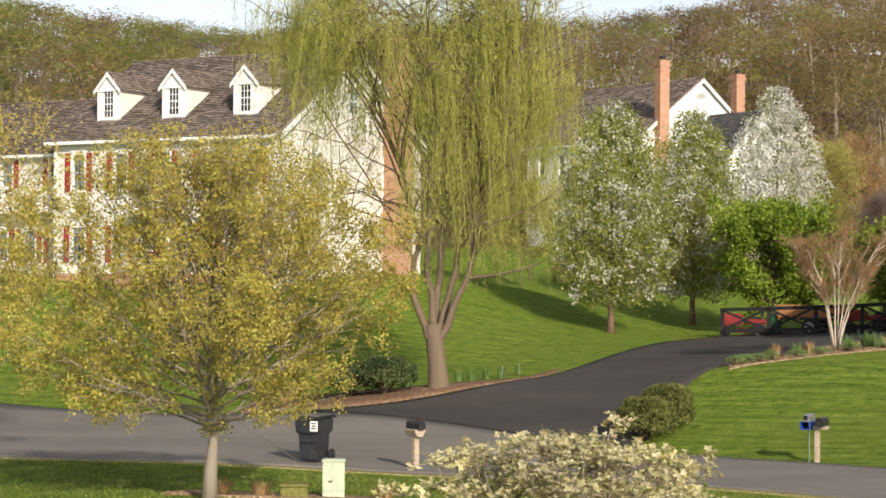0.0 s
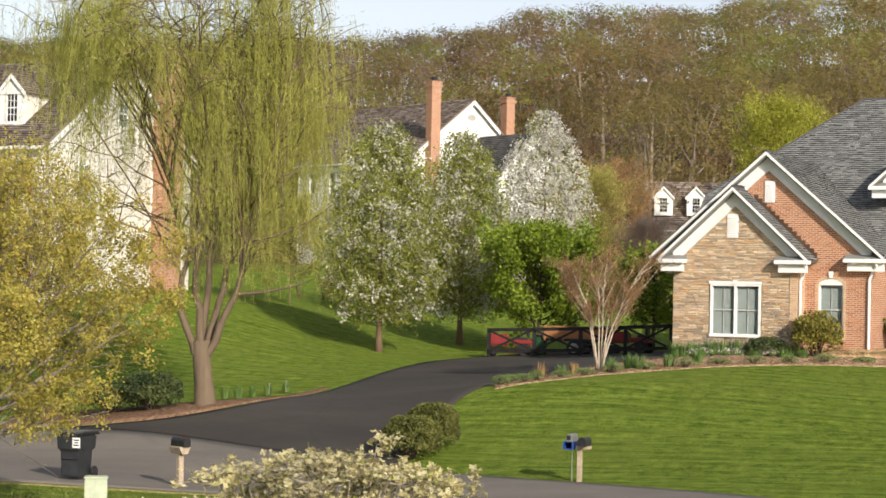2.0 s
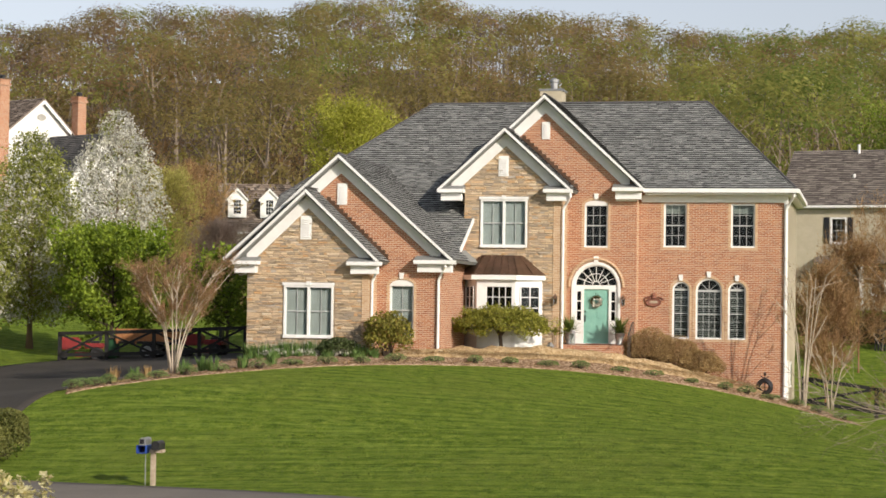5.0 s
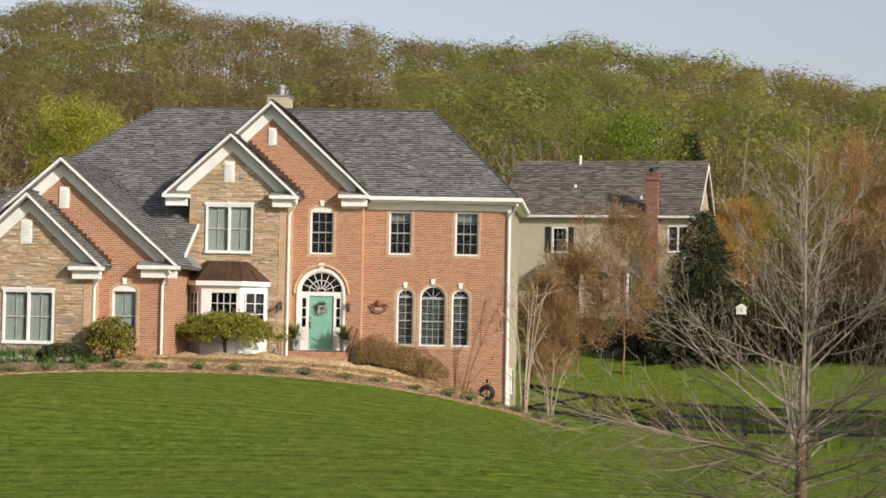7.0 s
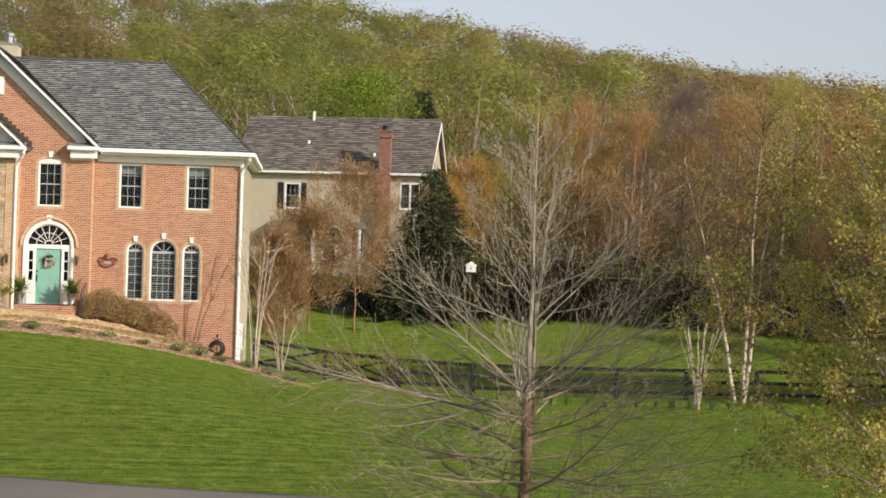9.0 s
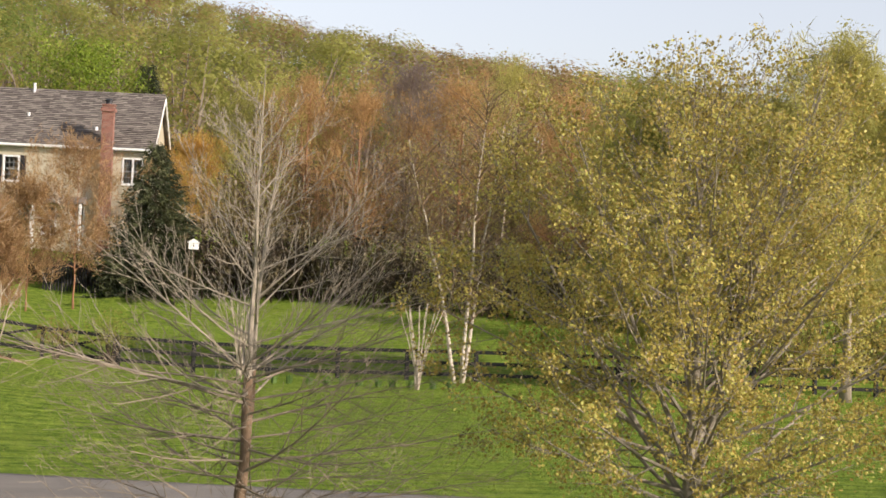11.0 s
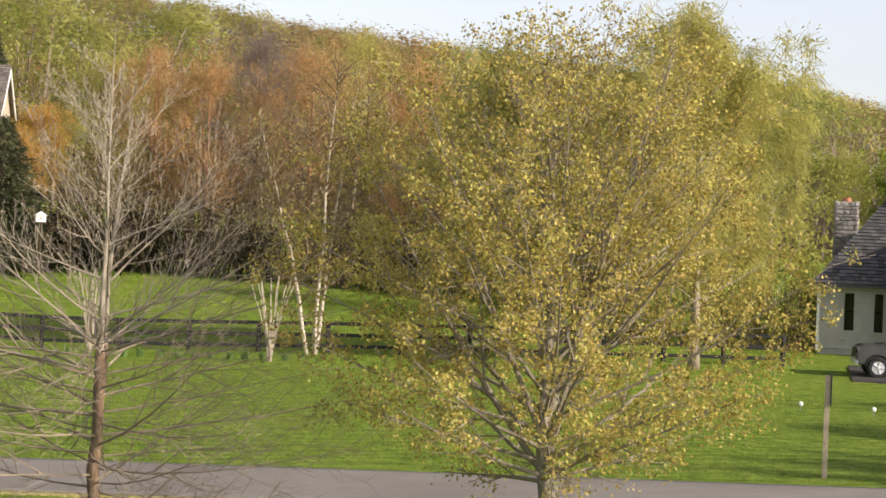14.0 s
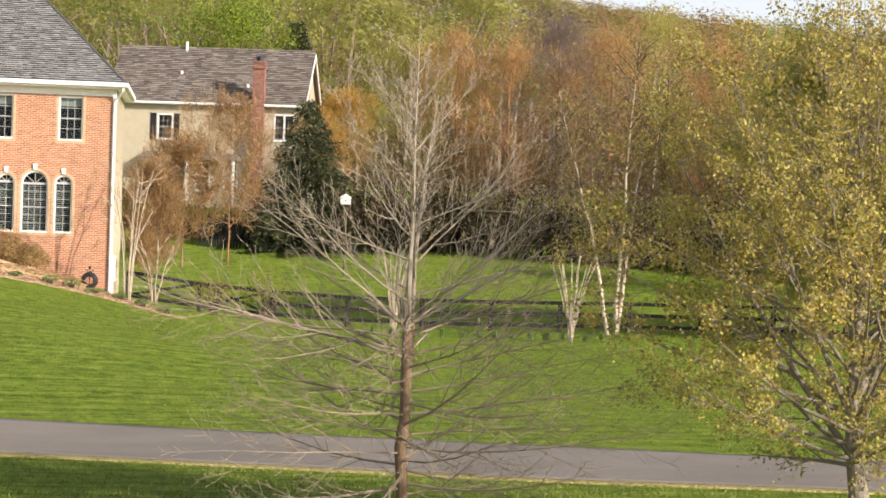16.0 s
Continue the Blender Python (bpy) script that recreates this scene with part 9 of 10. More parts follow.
def mailbox_pair(x, y, turn):
    t = thing("mailbox", on_ground(x, y, turn), "black mailbox and blue newspaper tube on a wooden post", "mailbox")
    part("post", Geo().box(-0.055, 0.055, -0.055, 0.055, -0.2, 0.85), M_WOODPOST, t, "weathered square wooden post", bevel=0.008)
    part("cradle", Geo().box(-0.07, 0.24, -0.1, 0.16, 0.78, 0.85), M_WOODPOST, t)
    mailbox_body(t, pose(0.12, 0, 0.852), M_BLACK, 0.46)
    tube_ = part("newspaper_tube", Geo().box(-0.36, -0.12, -0.2, 0.2, 0.76, 0.78).box(-0.36, -0.12, -0.2, 0.2, 0.93, 0.95).box(-0.36, -0.34, -0.2, 0.2, 0.78, 0.93).box(-0.14, -0.12, -0.2, 0.2, 0.78, 0.93), M_BLUE, t, "blue plastic newspaper tube")
    part("tube_back", Geo().box(-0.34, -0.14, 0.17, 0.19, 0.78, 0.93), M_BLACK, tube_)
    box2 = mailbox_body(t, pose(-0.2, 0, 0.955) @ Matrix.Diagonal((0.82, 1, 0.85, 1)), M_STEEL, 0.44, "grey_box")
    part("box_band", Geo().box(-0.26, -0.16, -0.245, -0.236, 0.99, 1.1), M_BLACK, box2)
    part("stake", Geo().tube([(-0.2, 0.02, -0.1), (-0.2, 0.02, 0.72)], 0.012, 6), M_STEEL, t)


mailbox_pair(-8.47, 47.0, -8)


def pedestal(x, y, turn):
    t = thing("utility_pedestal", on_ground(x, y, turn, 0.05), "pale green metal utility cabinet in mulch", "utility box")
    part("body", rounded_box(-0.2, 0.2, -0.15, 0.15, 0.0, 0.72, 0.012), M_PED, t)
    part("cover", rounded_box(-0.215, 0.215, -0.165, 0.165, 0.721, 0.77, 0.015), M_PED, t)
    part("latch", Geo().box(-0.1, -0.02, -0.168, -0.151, 0.36, 0.39), M_BLACK, t)
    part("seam", Geo().box(-0.195, 0.195, -0.156, -0.1505, 0.2, 0.21).box(-0.02, -0.012, -0.156, -0.1505, 0.22, 0.7), M_STEEL, t)


pedestal(-14.78, 33.3, 24)
stump_m = plain("mossy_wood", (0.12, 0.13, 0.03), (0.22, 0.2, 0.07), 14, 0.95, 0, 0.1, 0.5)
stump = thing("utility_box", on_ground(-15.3, 32.75, 22, 0.1), "low moss-green weathered utility box in mulch", "utility box")
part("body", rounded_box(-0.24, 0.24, -0.2, 0.2, 0.0, 0.32, 0.02), stump_m, stump)
part("cover", rounded_box(-0.26, 0.26, -0.22, 0.22, 0.321, 0.37, 0.015), stump_m, stump)


def sign_post(x, y):
    t = thing("sign_post", on_ground(x, y, 52), "street sign seen edge-on on a wooden post", "sign")
    part("post", Geo().box(-0.055, 0.055, -0.05, 0.05, -0.2, 2.1, pose(0, 0, 0, 0, -1.2, 0)), M_WOODPOST, t)
    part("plate", Geo().box(-0.12, 0.12, -0.09, -0.06, 1.48, 2.14), M_BLACK, t, "dark back of a sign plate")


sign_post(24.83, 33.3)
for i, (x, y) in enumerate(((35.6, 49.0), (36.9, 47.2))):
    lm = thing("path_light", on_ground(x, y), "small white globe light in the lawn", "lamp", "lawn lights")
    part("stake", Geo().tube([(0, 0, -0.05), (0, 0, 0.14)], 0.012, 6), M_STEEL, lm)
    part("globe", Geo().lathe([(0.02, 0.12), (0.06, 0.16), (0.07, 0.2), (0.05, 0.25), (0.01, 0.27)], 10), M_WHITE, lm)


# ---- fences ----
def board_fence(name, line, height, label, gap=2.4, rails=(0.22, 0.95), cross=True, group=""):
    """Post-and-board fence with crossed braces between its rails."""
    t = thing(name, pose(line[0][0], line[0][1], 0), label, "fence", group)
    ox, oy = line[0]
    pts = []
    for (ax, ay), (bx, by) in zip(line, line[1:]):
        n = max(1, round(math.dist((ax, ay), (bx, by)) / gap))
        pts += [(ax + (bx - ax) * i / n, ay + (by - ay) * i / n) for i in range(n)]
    pts.append(line[-1])
    zs = [ground_z(*p) for p in pts]
    for (x, y), z in zip(pts, zs):
        part("post", Geo().box(x - ox - 0.07, x - ox + 0.07, y - oy - 0.07, y - oy + 0.07, z - 0.3, z + height), M_FENCE, t)

    def plank(a, za, b, zb, hgt_=0.07):
        d = Vector((b[0] - a[0], b[1] - a[1], 0)).normalized()
        s = Vector((-d.y, d.x, 0)) * 0.02
        off = Vector((d.y, -d.x, 0)) * 0.095
        p, q = Vector((a[0] - ox, a[1] - oy, za)) + off, Vector((b[0] - ox, b[1] - oy, zb)) + off
        u = Vector((0, 0, hgt_))
        return Geo().add([p - s - u, p + s - u, p + s + u, p - s + u, q - s - u, q + s - u, q + s + u, q - s + u], [(0, 1, 2, 3), (4, 7, 6, 5), (0, 4, 5, 1), (1, 5, 6, 2), (2, 6, 7, 3), (3, 7, 4, 0)])
    for i in range(len(pts) - 1):
        for r in rails:
            part("rail", plank(pts[i], zs[i] + r * height, pts[i + 1], zs[i + 1] + r * height), M_FENCE, t)
        if cross:
            a, b = rails[0] * height, rails[-1] * height
            part("brace", plank(pts[i], zs[i] + a, pts[i + 1], zs[i + 1] + b, 0.05), M_FENCE, t)
            part("brace", plank(pts[i], zs[i] + b, pts[i + 1], zs[i + 1] + a, 0.045), M_FENCE, t)
        else:
            part("rail", plank(pts[i], zs[i] + 0.58 * height, pts[i + 1], zs[i + 1] + 0.58 * height), M_FENCE, t)
    return t


board_fence("court_fence", [(-18.5, 80.9), (-14.5, 80.1), (-10.7, 79.3), (-7.3, 78.4)], 1.2, "black board fence with crossed braces round the garage court")
board_fence("field_fence", [(11.3, 78.5), (16.8, 77.6)], 1.22, "black board fence with crossed braces below the back lawn")
board_fence("field_fence", [(16.95, 77.55), (22.5, 75.6), (30.2, 72.9), (37.9, 69.55)], 1.22, "black three-board fence below the back lawn", cross=False)
board_fence("field_fence", [(38, 69.5), (47, 66.0)], 1.22, "black three-board fence beyond the birches", cross=False)


def picket_fence(x0, y0, x1, y1, n, height, label):
    t = thing("picket_fence", pose(x0, y0, 0), label, "fence")
    for i in range(n):
        u = i / (n - 1)
        x, y = (x1 - x0) * u, (y1 - y0) * u
        z = ground_z(x0 + x, y0 + y)
        part("picket", Geo().box(x - 0.04, x + 0.04, y - 0.02, y + 0.02, z - 0.1, z + height * (1 + 0.12 * math.sin(math.pi * u))), M_FENCE, t)
    for r in (0.3, 0.85):
        part("rail", Geo().tube([(0, 0.04, ground_z(x0, y0) + r * height), (x1 - x0, y1 - y0 + 0.04, ground_z(x1, y1) + r * height)], 0.04, 4), M_FENCE, t)


picket_fence(19.4, 108.3, 21.6, 107.8, 15, 1.5, "black picket gate panel at the edge of the lawn")
picket_fence(21.9, 107.7, 25.5, 106.6, 22, 0.8, "low dark picket fence at the edge of the lawn")


# ---- machines behind the court fence ----
def trailer(x, y, turn):
    t = thing("utility_trailer", on_ground(x, y, turn), "utility trailer with orange-brown wooden sides", "trailer")
    for i in range(3):
        part("side_board", Geo().box(-1.3, 1.3, -0.72, -0.68, 0.72 + 0.17 * i, 0.875 + 0.17 * i), M_TRAILERWOOD, t)
        part("side_board", Geo().box(-1.3, 1.3, 0.68, 0.72, 0.72 + 0.17 * i, 0.875 + 0.17 * i), M_TRAILERWOOD, t)
        part("end_board", Geo().box(-1.34, -1.3, -0.68, 0.68, 0.72 + 0.17 * i, 0.875 + 0.17 * i), M_TRAILERWOOD, t)
    for k in range(4):
        part("stake", Geo().box(-1.25 + 0.8 * k, -1.18 + 0.8 * k, -0.76, -0.721, 0.6, 1.25), M_TRAILERWOOD, t)
    part("bed", Geo().box(-1.3, 1.3, -0.68, 0.68, 0.6, 0.7), M_BLACK, t)
    part("load_cover", rounded_box(-1.1, 0.9, -0.5, 0.5, 0.98, 1.2, 0.08), M_CARGREY, t, "grey sheet over the load")
    for s in (-1, 1):
        wheel(t, 0.1, s * 0.78, 0.33, 0.33, 0.18, "Y")
    part("jack", Geo().tube([(-1.5, 0, 0.05), (-1.5, 0, 0.75)], 0.05, 8), M_STEEL, t)
    part("tongue", Geo().tube([(-1.3, 0, 0.62), (-2.1, 0, 0.5)], 0.05, 6), M_BLACK, t)


def mower(x, y, turn, label):
    t = thing("lawn_tractor", on_ground(x, y, turn), label, "lawn tractor")
    part("hood", rounded_box(-0.95, -0.05, -0.3, 0.3, 0.45, 0.95, 0.08), M_REDPAINT, t)
    part("fender", rounded_box(0.05, 0.95, -0.48, 0.48, 0.5, 0.72, 0.07), M_REDPAINT, t)
    part("seat", rounded_box(0.3, 0.75, -0.22, 0.22, 0.72, 0.82, 0.04), M_BLACK, t)
    part("seat_back", rounded_box(0.68, 0.8, -0.22, 0.22, 0.8, 1.15, 0.04), M_BLACK, t)
    part("steering_wheel", Geo().tube([(0.1 + 0.03 * math.cos(a), 0.17 * math.sin(a), 1.0 + 0.17 * math.cos(a) * 0.5) for a in [6.283 * k / 12 for k in range(13)]], 0.014, 5), M_BLACK, t)
    part("deck", rounded_box(-0.35, 0.4, -0.6, 0.6, 0.16, 0.34, 0.05), M_REDPAINT, t)
    for s in (-1, 1):
        wheel(t, 0.6, s * 0.42, 0.28, 0.28, 0.22, "Y", M_BLACK)
        wheel(t, -0.75, s * 0.38, 0.19, 0.19, 0.14, "Y", M_BLACK)


trailer(-15.2, 83.2, -6)
mower(-17.9, 82.4, 12, "red lawn tractor parked behind the black fence")
mower(-12.9, 83.0, -10, "red lawn tractor in the shade behind the fence")
gb_ = thing("garden_bin", on_ground(-16.75, 83.0), "dark green plastic garden bin", "bin")
part("body", rounded_box(-0.25, 0.25, -0.25, 0.25, 0.05, 0.85, 0.04, 0.1), plain("green_plastic", (0.01, 0.05, 0.02), (0.02, 0.08, 0.03), 5, 0.5), gb_)
part("lid", rounded_box(-0.28, 0.28, -0.28, 0.28, 0.851, 0.9, 0.02), M_BLACK, gb_)


# ---- pickup by the grey garage ----
def pickup(x, y, turn):
    t = thing("pickup_truck", on_ground(x, y, turn) @ Matrix.Scale(0.98, 4), "dark grey four-door pickup truck before the garage", "truck")
    W_ = 0.95
    low = [(-2.85, 0.5), (2.85, 0.5), (2.85, 1.3), (0.95, 1.32), (-1.3, 1.35), (-2.6, 1.27), (-2.86, 1.18), (-2.92, 0.7)]

    def hull(outline, w0, w1, mat, name, lab="", z_in=None):
        bm = bmesh.new()
        a = [bm.verts.new((px_, -w0, pz_)) for px_, pz_ in outline]
        b = [bm.verts.new((px_, w0, pz_)) for px_, pz_ in outline]
        n = len(outline)
        bm.faces.new(a)
        bm.faces.new(b[::-1])
        for i in range(n):
            bm.faces.new((a[i], b[i], b[(i + 1) % n], a[(i + 1) % n]))
        zs = [p[1] for p in outline]
        for v in bm.verts:
            if v.co.z > (min(zs) + max(zs)) / 2:
                v.co.y *= w1 / w0
        bmesh.ops.bevel(bm, geom=bm.edges[:], offset=0.05, segments=2, affect="EDGES")
        return part(name, bm, mat, t, lab)
    hull(low, W_, W_ * 0.97, M_CARGREY, "body")
    hull([(-1.35, 1.3), (1.05, 1.3), (0.95, 1.92), (-0.45, 1.95), (-0.66, 1.9)], W_ * 0.93, W_ * 0.76, M_CARGREY, "cab")
    for s in (-1, 1):
        for a in ([(-1.08, 1.38), (-0.3, 1.38), (-0.3, 1.84), (-0.6, 1.82)], [(-0.2, 1.38), (0.85, 1.38), (0.78, 1.82), (-0.2, 1.84)]):
            g = Geo()
            vs = [(px_, s * (W_ * 0.93 - (pz_ - 1.3) * 0.27 + 0.012), pz_) for px_, pz_ in a]
            ins = [(px_, s * (W_ * 0.93 - (pz_ - 1.3) * 0.27 - 0.03), pz_) for px_, pz_ in a]
            k = len(vs)
            g.add(vs + ins, [tuple(range(k)), tuple(reversed(range(k, 2 * k)))] + [(i, i + k, (i + 1) % k + k, (i + 1) % k) for i in range(k)])
            part("side_window", g, M_TINTED, t, "dark tinted window")
        part("mirror", rounded_box(-1.2, -1.02, s * 1.02 - 0.08, s * 1.02 + 0.08, 1.34, 1.54, 0.03), M_BLACK, t)
        for dx in (-0.85, 0.15):
            part("door_handle", Geo().box(dx + 0.5, dx + 0.68, s * 0.955 - 0.015, s * 0.955 + 0.015, 1.14, 1.18), M_STEEL, t)
        part("headlight", rounded_box(-2.87, -2.55, s * 0.72 - 0.16, s * 0.72 + 0.2, 0.98, 1.18, 0.03), M_CURTAIN, t)
        part("sill_trim", Geo().box(-1.6, 1.6, s * 0.955 - 0.02, s * 0.955 + 0.02, 0.55, 0.66), M_BLACK, t)
        for wx in (-2.08, 1.7):
            arch_g = Geo().tube([(wx + 0.47 * math.cos(a), s * 0.95, 0.42 + 0.47 * math.sin(a)) for a in [math.pi * k / 12 for k in range(13)]], 0.045, 6)
            part("wheel_arch", arch_g, M_BLACK, t)
            part("wheel_well", Geo().lathe([(0.44, -0.1), (0.44, 0.1)], 20, (0, 0, 0), Matrix.Translation((wx, s * 0.87, 0.45)) @ Matrix.Rotation(radians(90), 4, "X")), M_BLACK, t)
            wheel(t, wx, s * 0.92, 0.4, 0.4, -0.26 * s, "Y", M_CHROME)
    part("windscreen", Geo().add([(-1.34, -0.8, 1.36), (-1.34, 0.8, 1.36), (-0.7, 0.68, 1.88), (-0.7, -0.68, 1.88), (-1.28, -0.8, 1.36), (-1.28, 0.8, 1.36), (-0.64, 0.68, 1.88), (-0.64, -0.68, 1.88)], [(0, 3, 2, 1), (4, 5, 6, 7), (0, 1, 5, 4), (2, 3, 7, 6), (1, 2, 6, 5), (3, 0, 4, 7)]), M_TINTED, t)
    part("bumper", rounded_box(-2.95, -2.78, -0.92, 0.92, 0.48, 0.72, 0.05), M_CHROME, t)
    part("grille", Geo().box(-2.9, -2.83, -0.5, 0.5, 0.8, 1.16), M_BLACK, t)


pickup(49.85, 60.5, -31)


# ---- small things by the house ----
def planter(x, y, z, seed):
    rng = random.Random(seed)
    wx_, wy_ = local(x, y)
    t = thing("planter", pose(wx_, wy_, z), "grey urn with a spiky green plant on the porch", "planter", "porch planters")
    part("urn", Geo().lathe([(0.13, 0), (0.15, 0.04), (0.1, 0.1), (0.17, 0.3), (0.2, 0.42), (0.22, 0.44), (0.19, 0.45)], 14), M_STEEL, t, smooth=True)
    g = Geo()
    for i in range(150):
        a, e = rng.uniform(0, 6.283), rng.uniform(0.0, 1.3)
        d = Vector((math.cos(a) * math.cos(e), math.sin(a) * math.cos(e), math.sin(e))) * rng.uniform(0.5, 0.85)
        s = Vector((-math.sin(a), math.cos(a), 0)) * 0.02
        b = Vector((0, 0, 0.44))
        g.add([b - s, b + s, b + d * 0.6 + s, b + d * 0.6 - s, b + d + Vector((0, 0, -0.06))], [(0, 1, 2, 3), (3, 2, 4)])
    part("plant", g, F_PALM, t)


planter(-10.95, -1.15, 3.1, 1)
planter(-9.05, -1.15, 3.1, 2)
for lx in (-11.35, -10.75):
    wx_, wy_ = local(lx, -2.9 if lx < -11 else -1.6)
    ln_ = thing("lantern", pose(wx_, wy_, ground_z(wx_, wy_) + 0.04 if lx < -11 else 3.1, 0, 0, -10), "grey metal candle lantern by the steps", "lantern", "step lanterns")
    part("base", Geo().box(-0.1, 0.1, -0.1, 0.1, 0, 0.04), M_STEEL, ln_)
    part("frame", Geo().box(-0.1, -0.08, -0.1, -0.08, 0.04, 0.42).box(0.08, 0.1, -0.1, -0.08, 0.04, 0.42).box(-0.1, -0.08, 0.08, 0.1, 0.04, 0.42).box(0.08, 0.1, 0.08, 0.1, 0.04, 0.42), M_STEEL, ln_)
    part("glass", Geo().box(-0.078, 0.078, -0.078, 0.078, 0.05, 0.41), M_GLASS, ln_)
    part("roof", Geo().lathe([(0.16, 0.42), (0.06, 0.52), (0.03, 0.56)], 4), M_STEEL, ln_)


def wreath():
    p = HOUSE @ Vector((-10.01, -0.56, 4.72))
    t = thing("wreath", pose(p.x, p.y, p.z, 0, 0, -10), "green wreath with white flowers on the teal door", "wreath")
    rng, nr = random.Random(7), np.random.default_rng(7)
    pts = []
    for i in range(420):
        a = rng.uniform(0, 6.283)
        r = 0.17 + rng.gauss(0, 0.035)
        pts.append((math.cos(a) * r, rng.gauss(-0.03, 0.02), math.sin(a) * r))
    part("ring", Geo().tube([(0.17 * math.cos(6.283 * k / 16), -0.015, 0.17 * math.sin(6.283 * k / 16)) for k in range(17)], 0.03, 6), M_BARK_BROWN, t)
    leaves("leaves", pts, 0.06, F_HEDGE, t, nr)
    leaves("flowers", [(p_[0] * 0.9, p_[1] - 0.04, p_[2]) for p_ in pts[:260] if p_[2] < 0.1 and p_[0] > -0.14], 0.085, F_BLOSSOM, t, nr, 0.9)


wreath()


def hose_reel():
    wx_, wy_ = local(-3.75, -0.6)
    t = thing("hose_reel", pose(wx_, wy_, ground_z(wx_, wy_) + 0.02, 0, 0, -10), "dark iron hose holder with a coiled hose", "hose reel")
    g = Geo()
    for k in range(4):
        r = 0.27 - 0.03 * k
        g.tube([(r * math.cos(6.283 * i / 20), -0.05 * k, 0.3 + r * math.sin(6.283 * i / 20)) for i in range(21)], 0.045, 6)
    part("coiled_hose", g, M_BLACK, t)
    part("stand", Geo().tube([(0, 0.06, -0.1), (0, 0.06, 0.72)], 0.02, 6).tube([(-0.16, 0.06, 0.7), (0, 0.06, 0.58), (0.16, 0.06, 0.7)], 0.02, 5).lathe([(0.02, 0.7), (0.06, 0.76), (0.01, 0.84)], 8, (0, 0.06, 0)), M_BLACK, t)


hose_reel()


def birdhouse(x, y, zc, label):
    t = thing("birdhouse", on_ground(x, y, -14), label, "birdhouse")
    h0 = zc - ground_z(x, y)
    part("pole", Geo().tube([(0, 0, -0.2), (0, 0, h0 - 0.2)], 0.03, 8), M_BARK_DARK, t)
    part("box", Geo().box(-0.25, 0.25, -0.2, 0.2, h0 - 0.2, h0 + 0.12), M_WHITE, t, bevel=0.01)
    part("roof", Geo().prism([(-0.32, h0 + 0.12), (0.32, h0 + 0.12), (0, h0 + 0.34)], -0.26, 0.26), M_WHITE, t)
    part("entrance_hole", Geo().lathe([(0.04, 0), (0.04, 0.01)], 10, (0, 0, 0), Matrix.Translation((0, -0.201, h0 - 0.02)) @ Matrix.Rotation(radians(90), 4, "X")), M_BLACK, t)


birdhouse(24.7, 96.9, 5.1, "white birdhouse on a tall pole")


# ---- grass blades along the lawns ----
def grass_patch(name, poly, count, seed, label, tall=(0.05, 0.1), width=0.012, keep_out=(), mat=None, lift=0.0, lie=0.03):
    nr = np.random.default_rng(seed)
    p = np.array(poly)
    lo, hi = p.min(0), p.max(0)
    q = nr.uniform(lo, hi, (count * 3, 2))
    ok = inside(q[:, 0], q[:, 1], poly)
    for k in keep_out:
        ok &= ~inside(q[:, 0], q[:, 1], k)
    q = q[ok][:count]
    z = heights(q[:, 0], q[:, 1]) + lift
    n = len(q)
    b = np.c_[q, z]
    a = nr.uniform(0, 6.283, n)
    s = np.c_[np.cos(a), np.sin(a), np.zeros(n)] * (width * nr.uniform(0.7, 1.6, n))[:, None]
    tip = b + np.c_[nr.normal(0, lie, n), nr.normal(0, lie, n), nr.uniform(*tall, n)]
    v = np.stack([b - s, b + s, tip], 1).reshape(-1, 3)
    ob = new(name, array_mesh(name, v, np.arange(3 * n).reshape(-1, 3), mat or F_GRASS))
    return tagged(ob, label, "grass", kind="stuff")


F_GRASS = foliage("grass_blades", [(0.0, (0.06, 0.1, 0.01)), (0.5, (0.135, 0.195, 0.02)), (0.85, (0.22, 0.28, 0.04)), (1.0, (0.3, 0.3, 0.09))], 0.3)
NEARL = [(-34, 26), (-34, 40.2), (-27, 40.2), (-22, 41.8), (-10.3, 40.8), (3, 35.0), (12.2, 30.9), (17.5, 28.7), (30, 22.5), (24, 17), (8, 22), (-4, 26), (-16, 25)]
grass_patch("lawn_blades", NEARL, 80000, 702, "short blades of the near lawn", (0.03, 0.07), 0.008)

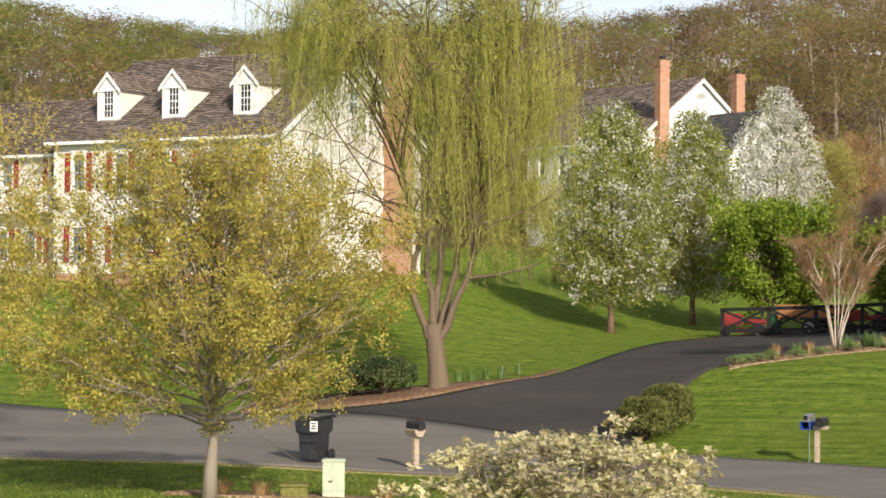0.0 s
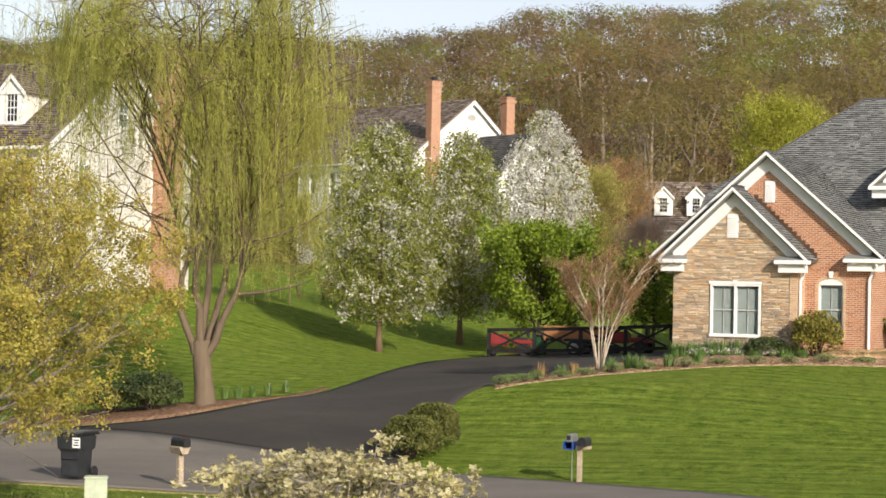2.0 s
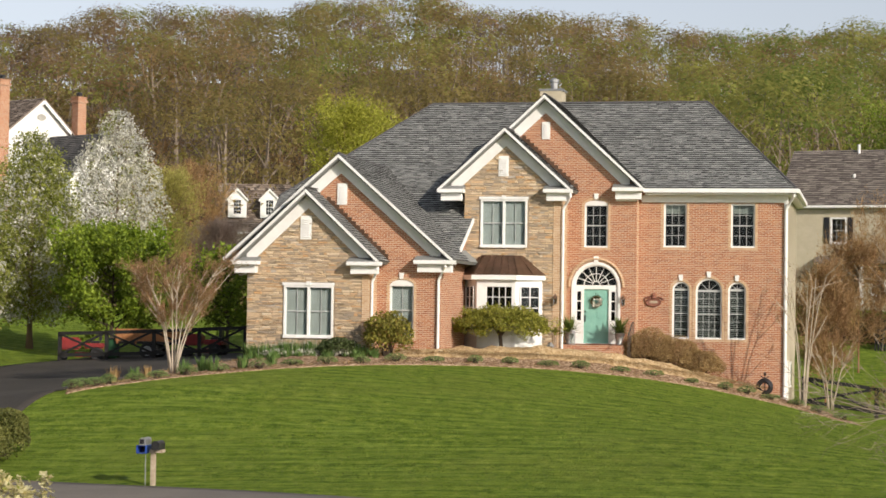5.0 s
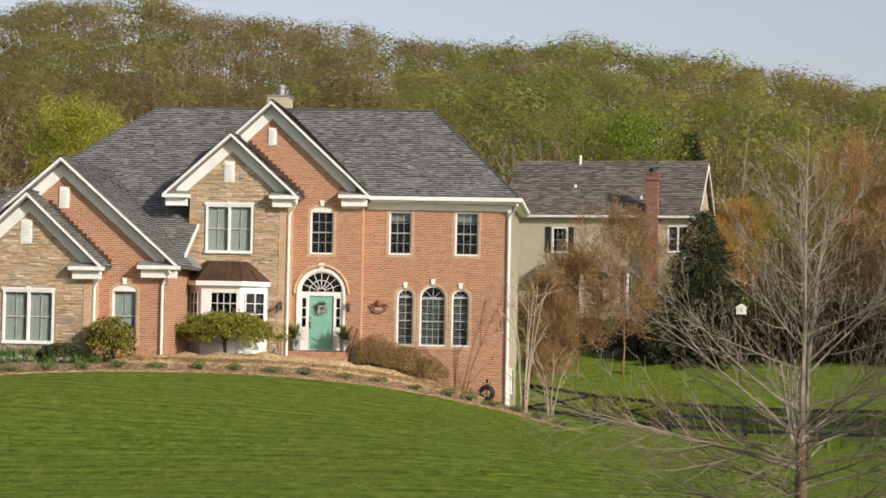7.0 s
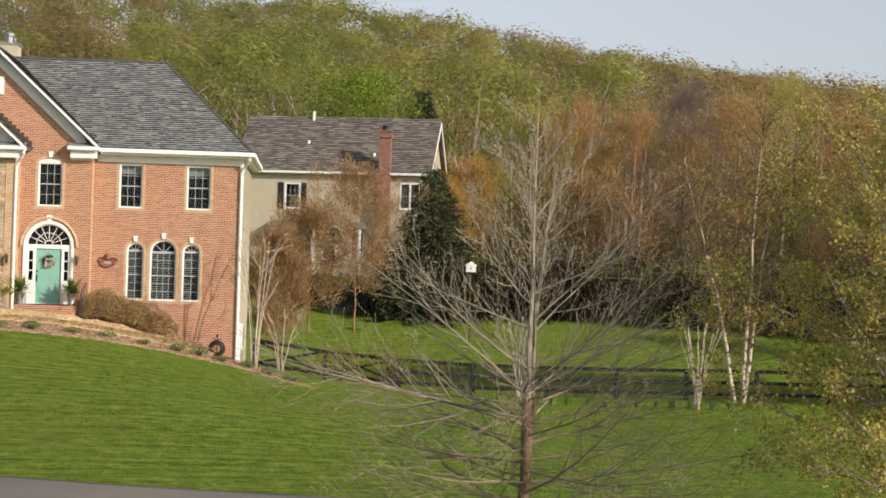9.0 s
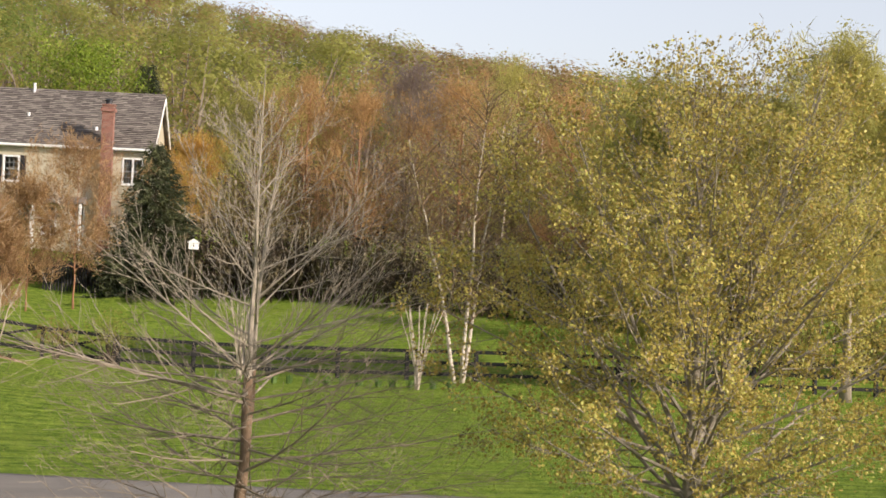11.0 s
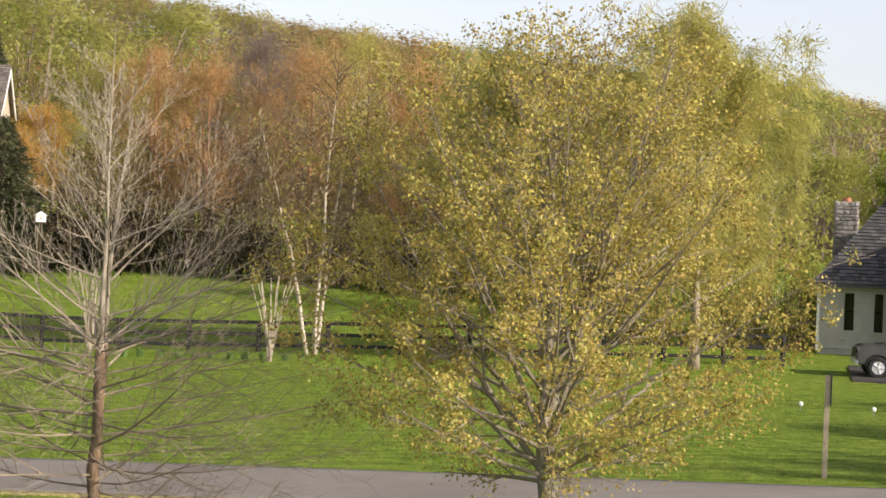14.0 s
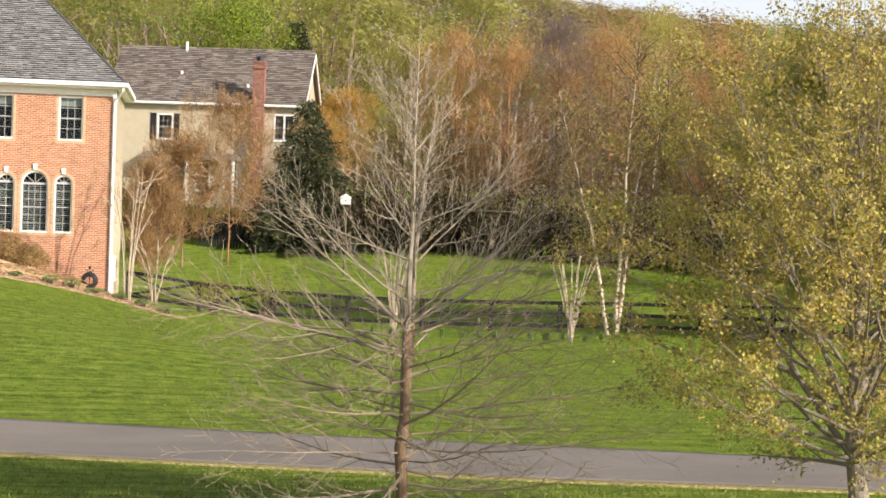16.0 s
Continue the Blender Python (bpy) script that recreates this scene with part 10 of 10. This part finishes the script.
FRONTL = [(-22, 54), (-14.5, 51.2), (-12.5, 50.4), (3.4, 42.0), (13.9, 37.3), (26.2, 31.8), (38, 27), (46, 45), (34, 64), (20, 69.5), (12.2, 69.4), (9.7, 70.6), (7.3, 69.9), (3.2, 68.3), (-0.6, 67.2), (-4.3, 65.1), (-7.6, 63.1), (-10.5, 60.4), (-13.1, 57.4), (-14.5, 56), (-19, 58)]
grass_patch("lawn_blades", FRONTL, 50000, 703, "short streaky blades of the mown front lawn", (0.02, 0.05), 0.01)
STRAWP = STRAW_FRONT + STRAW_BACK[::-1]
grass_patch("straw_litter", STRAWP, 16000, 704, "golden straw litter on the bed", (0.0, 0.09), 0.01, mat=F_GOLDSTRAW, lift=0.26, lie=0.14)
BEDP = BED_LAWN + BED_HOUSE[::-1]
grass_patch("mulch_litter", BEDP, 9000, 705, "scattered chips and dry leaves on the mulch", (0.0, 0.05), 0.02, mat=F_STRAW, lift=0.06, lie=0.08)

# ---- pieces of the stone fronts, last ----
rng_s = random.Random(11)
BLOCKS = [stone_block(rng_s).mesh("stone", M_STONE) for _ in range(10)]


def lay_stones(wall, y, rows, single):
    rest = Geo()
    n = 0
    for x0, x1, z0, z1, d in rows:
        if n < single and z0 > 2.4:
            ob = new("stone", BLOCKS[rng_s.randrange(len(BLOCKS))])
            ob.parent = wall
            ob.location = (x0 + 0.006, y, z0 + 0.005)
            ob.scale = (x1 - x0 - 0.012, d, z1 - z0 - 0.01)
            n += 1
        else:
            g = stone_block(rng_s)
            rest.add([(x0 + 0.006 + (x1 - x0 - 0.012) * p[0], y + p[1] * d, z0 + 0.005 + (z1 - z0 - 0.01) * p[2]) for p in g.v], g.f)
    if rest.v:
        part("stonework", rest, M_STONE, wall)["kind"] = "stuff"


lay_stones(stone_wall_a, -7.4, stone_rows(-21.48, -17.3, 1.6, 8.15, A_WIN, GABLE_A, random.Random(3)), 300)
lay_stones(stone_wall_c, -2.1, stone_rows(-14.78, -11.42, 2.2, 10.7, C_WIN, GABLE_C, random.Random(4)), 300)
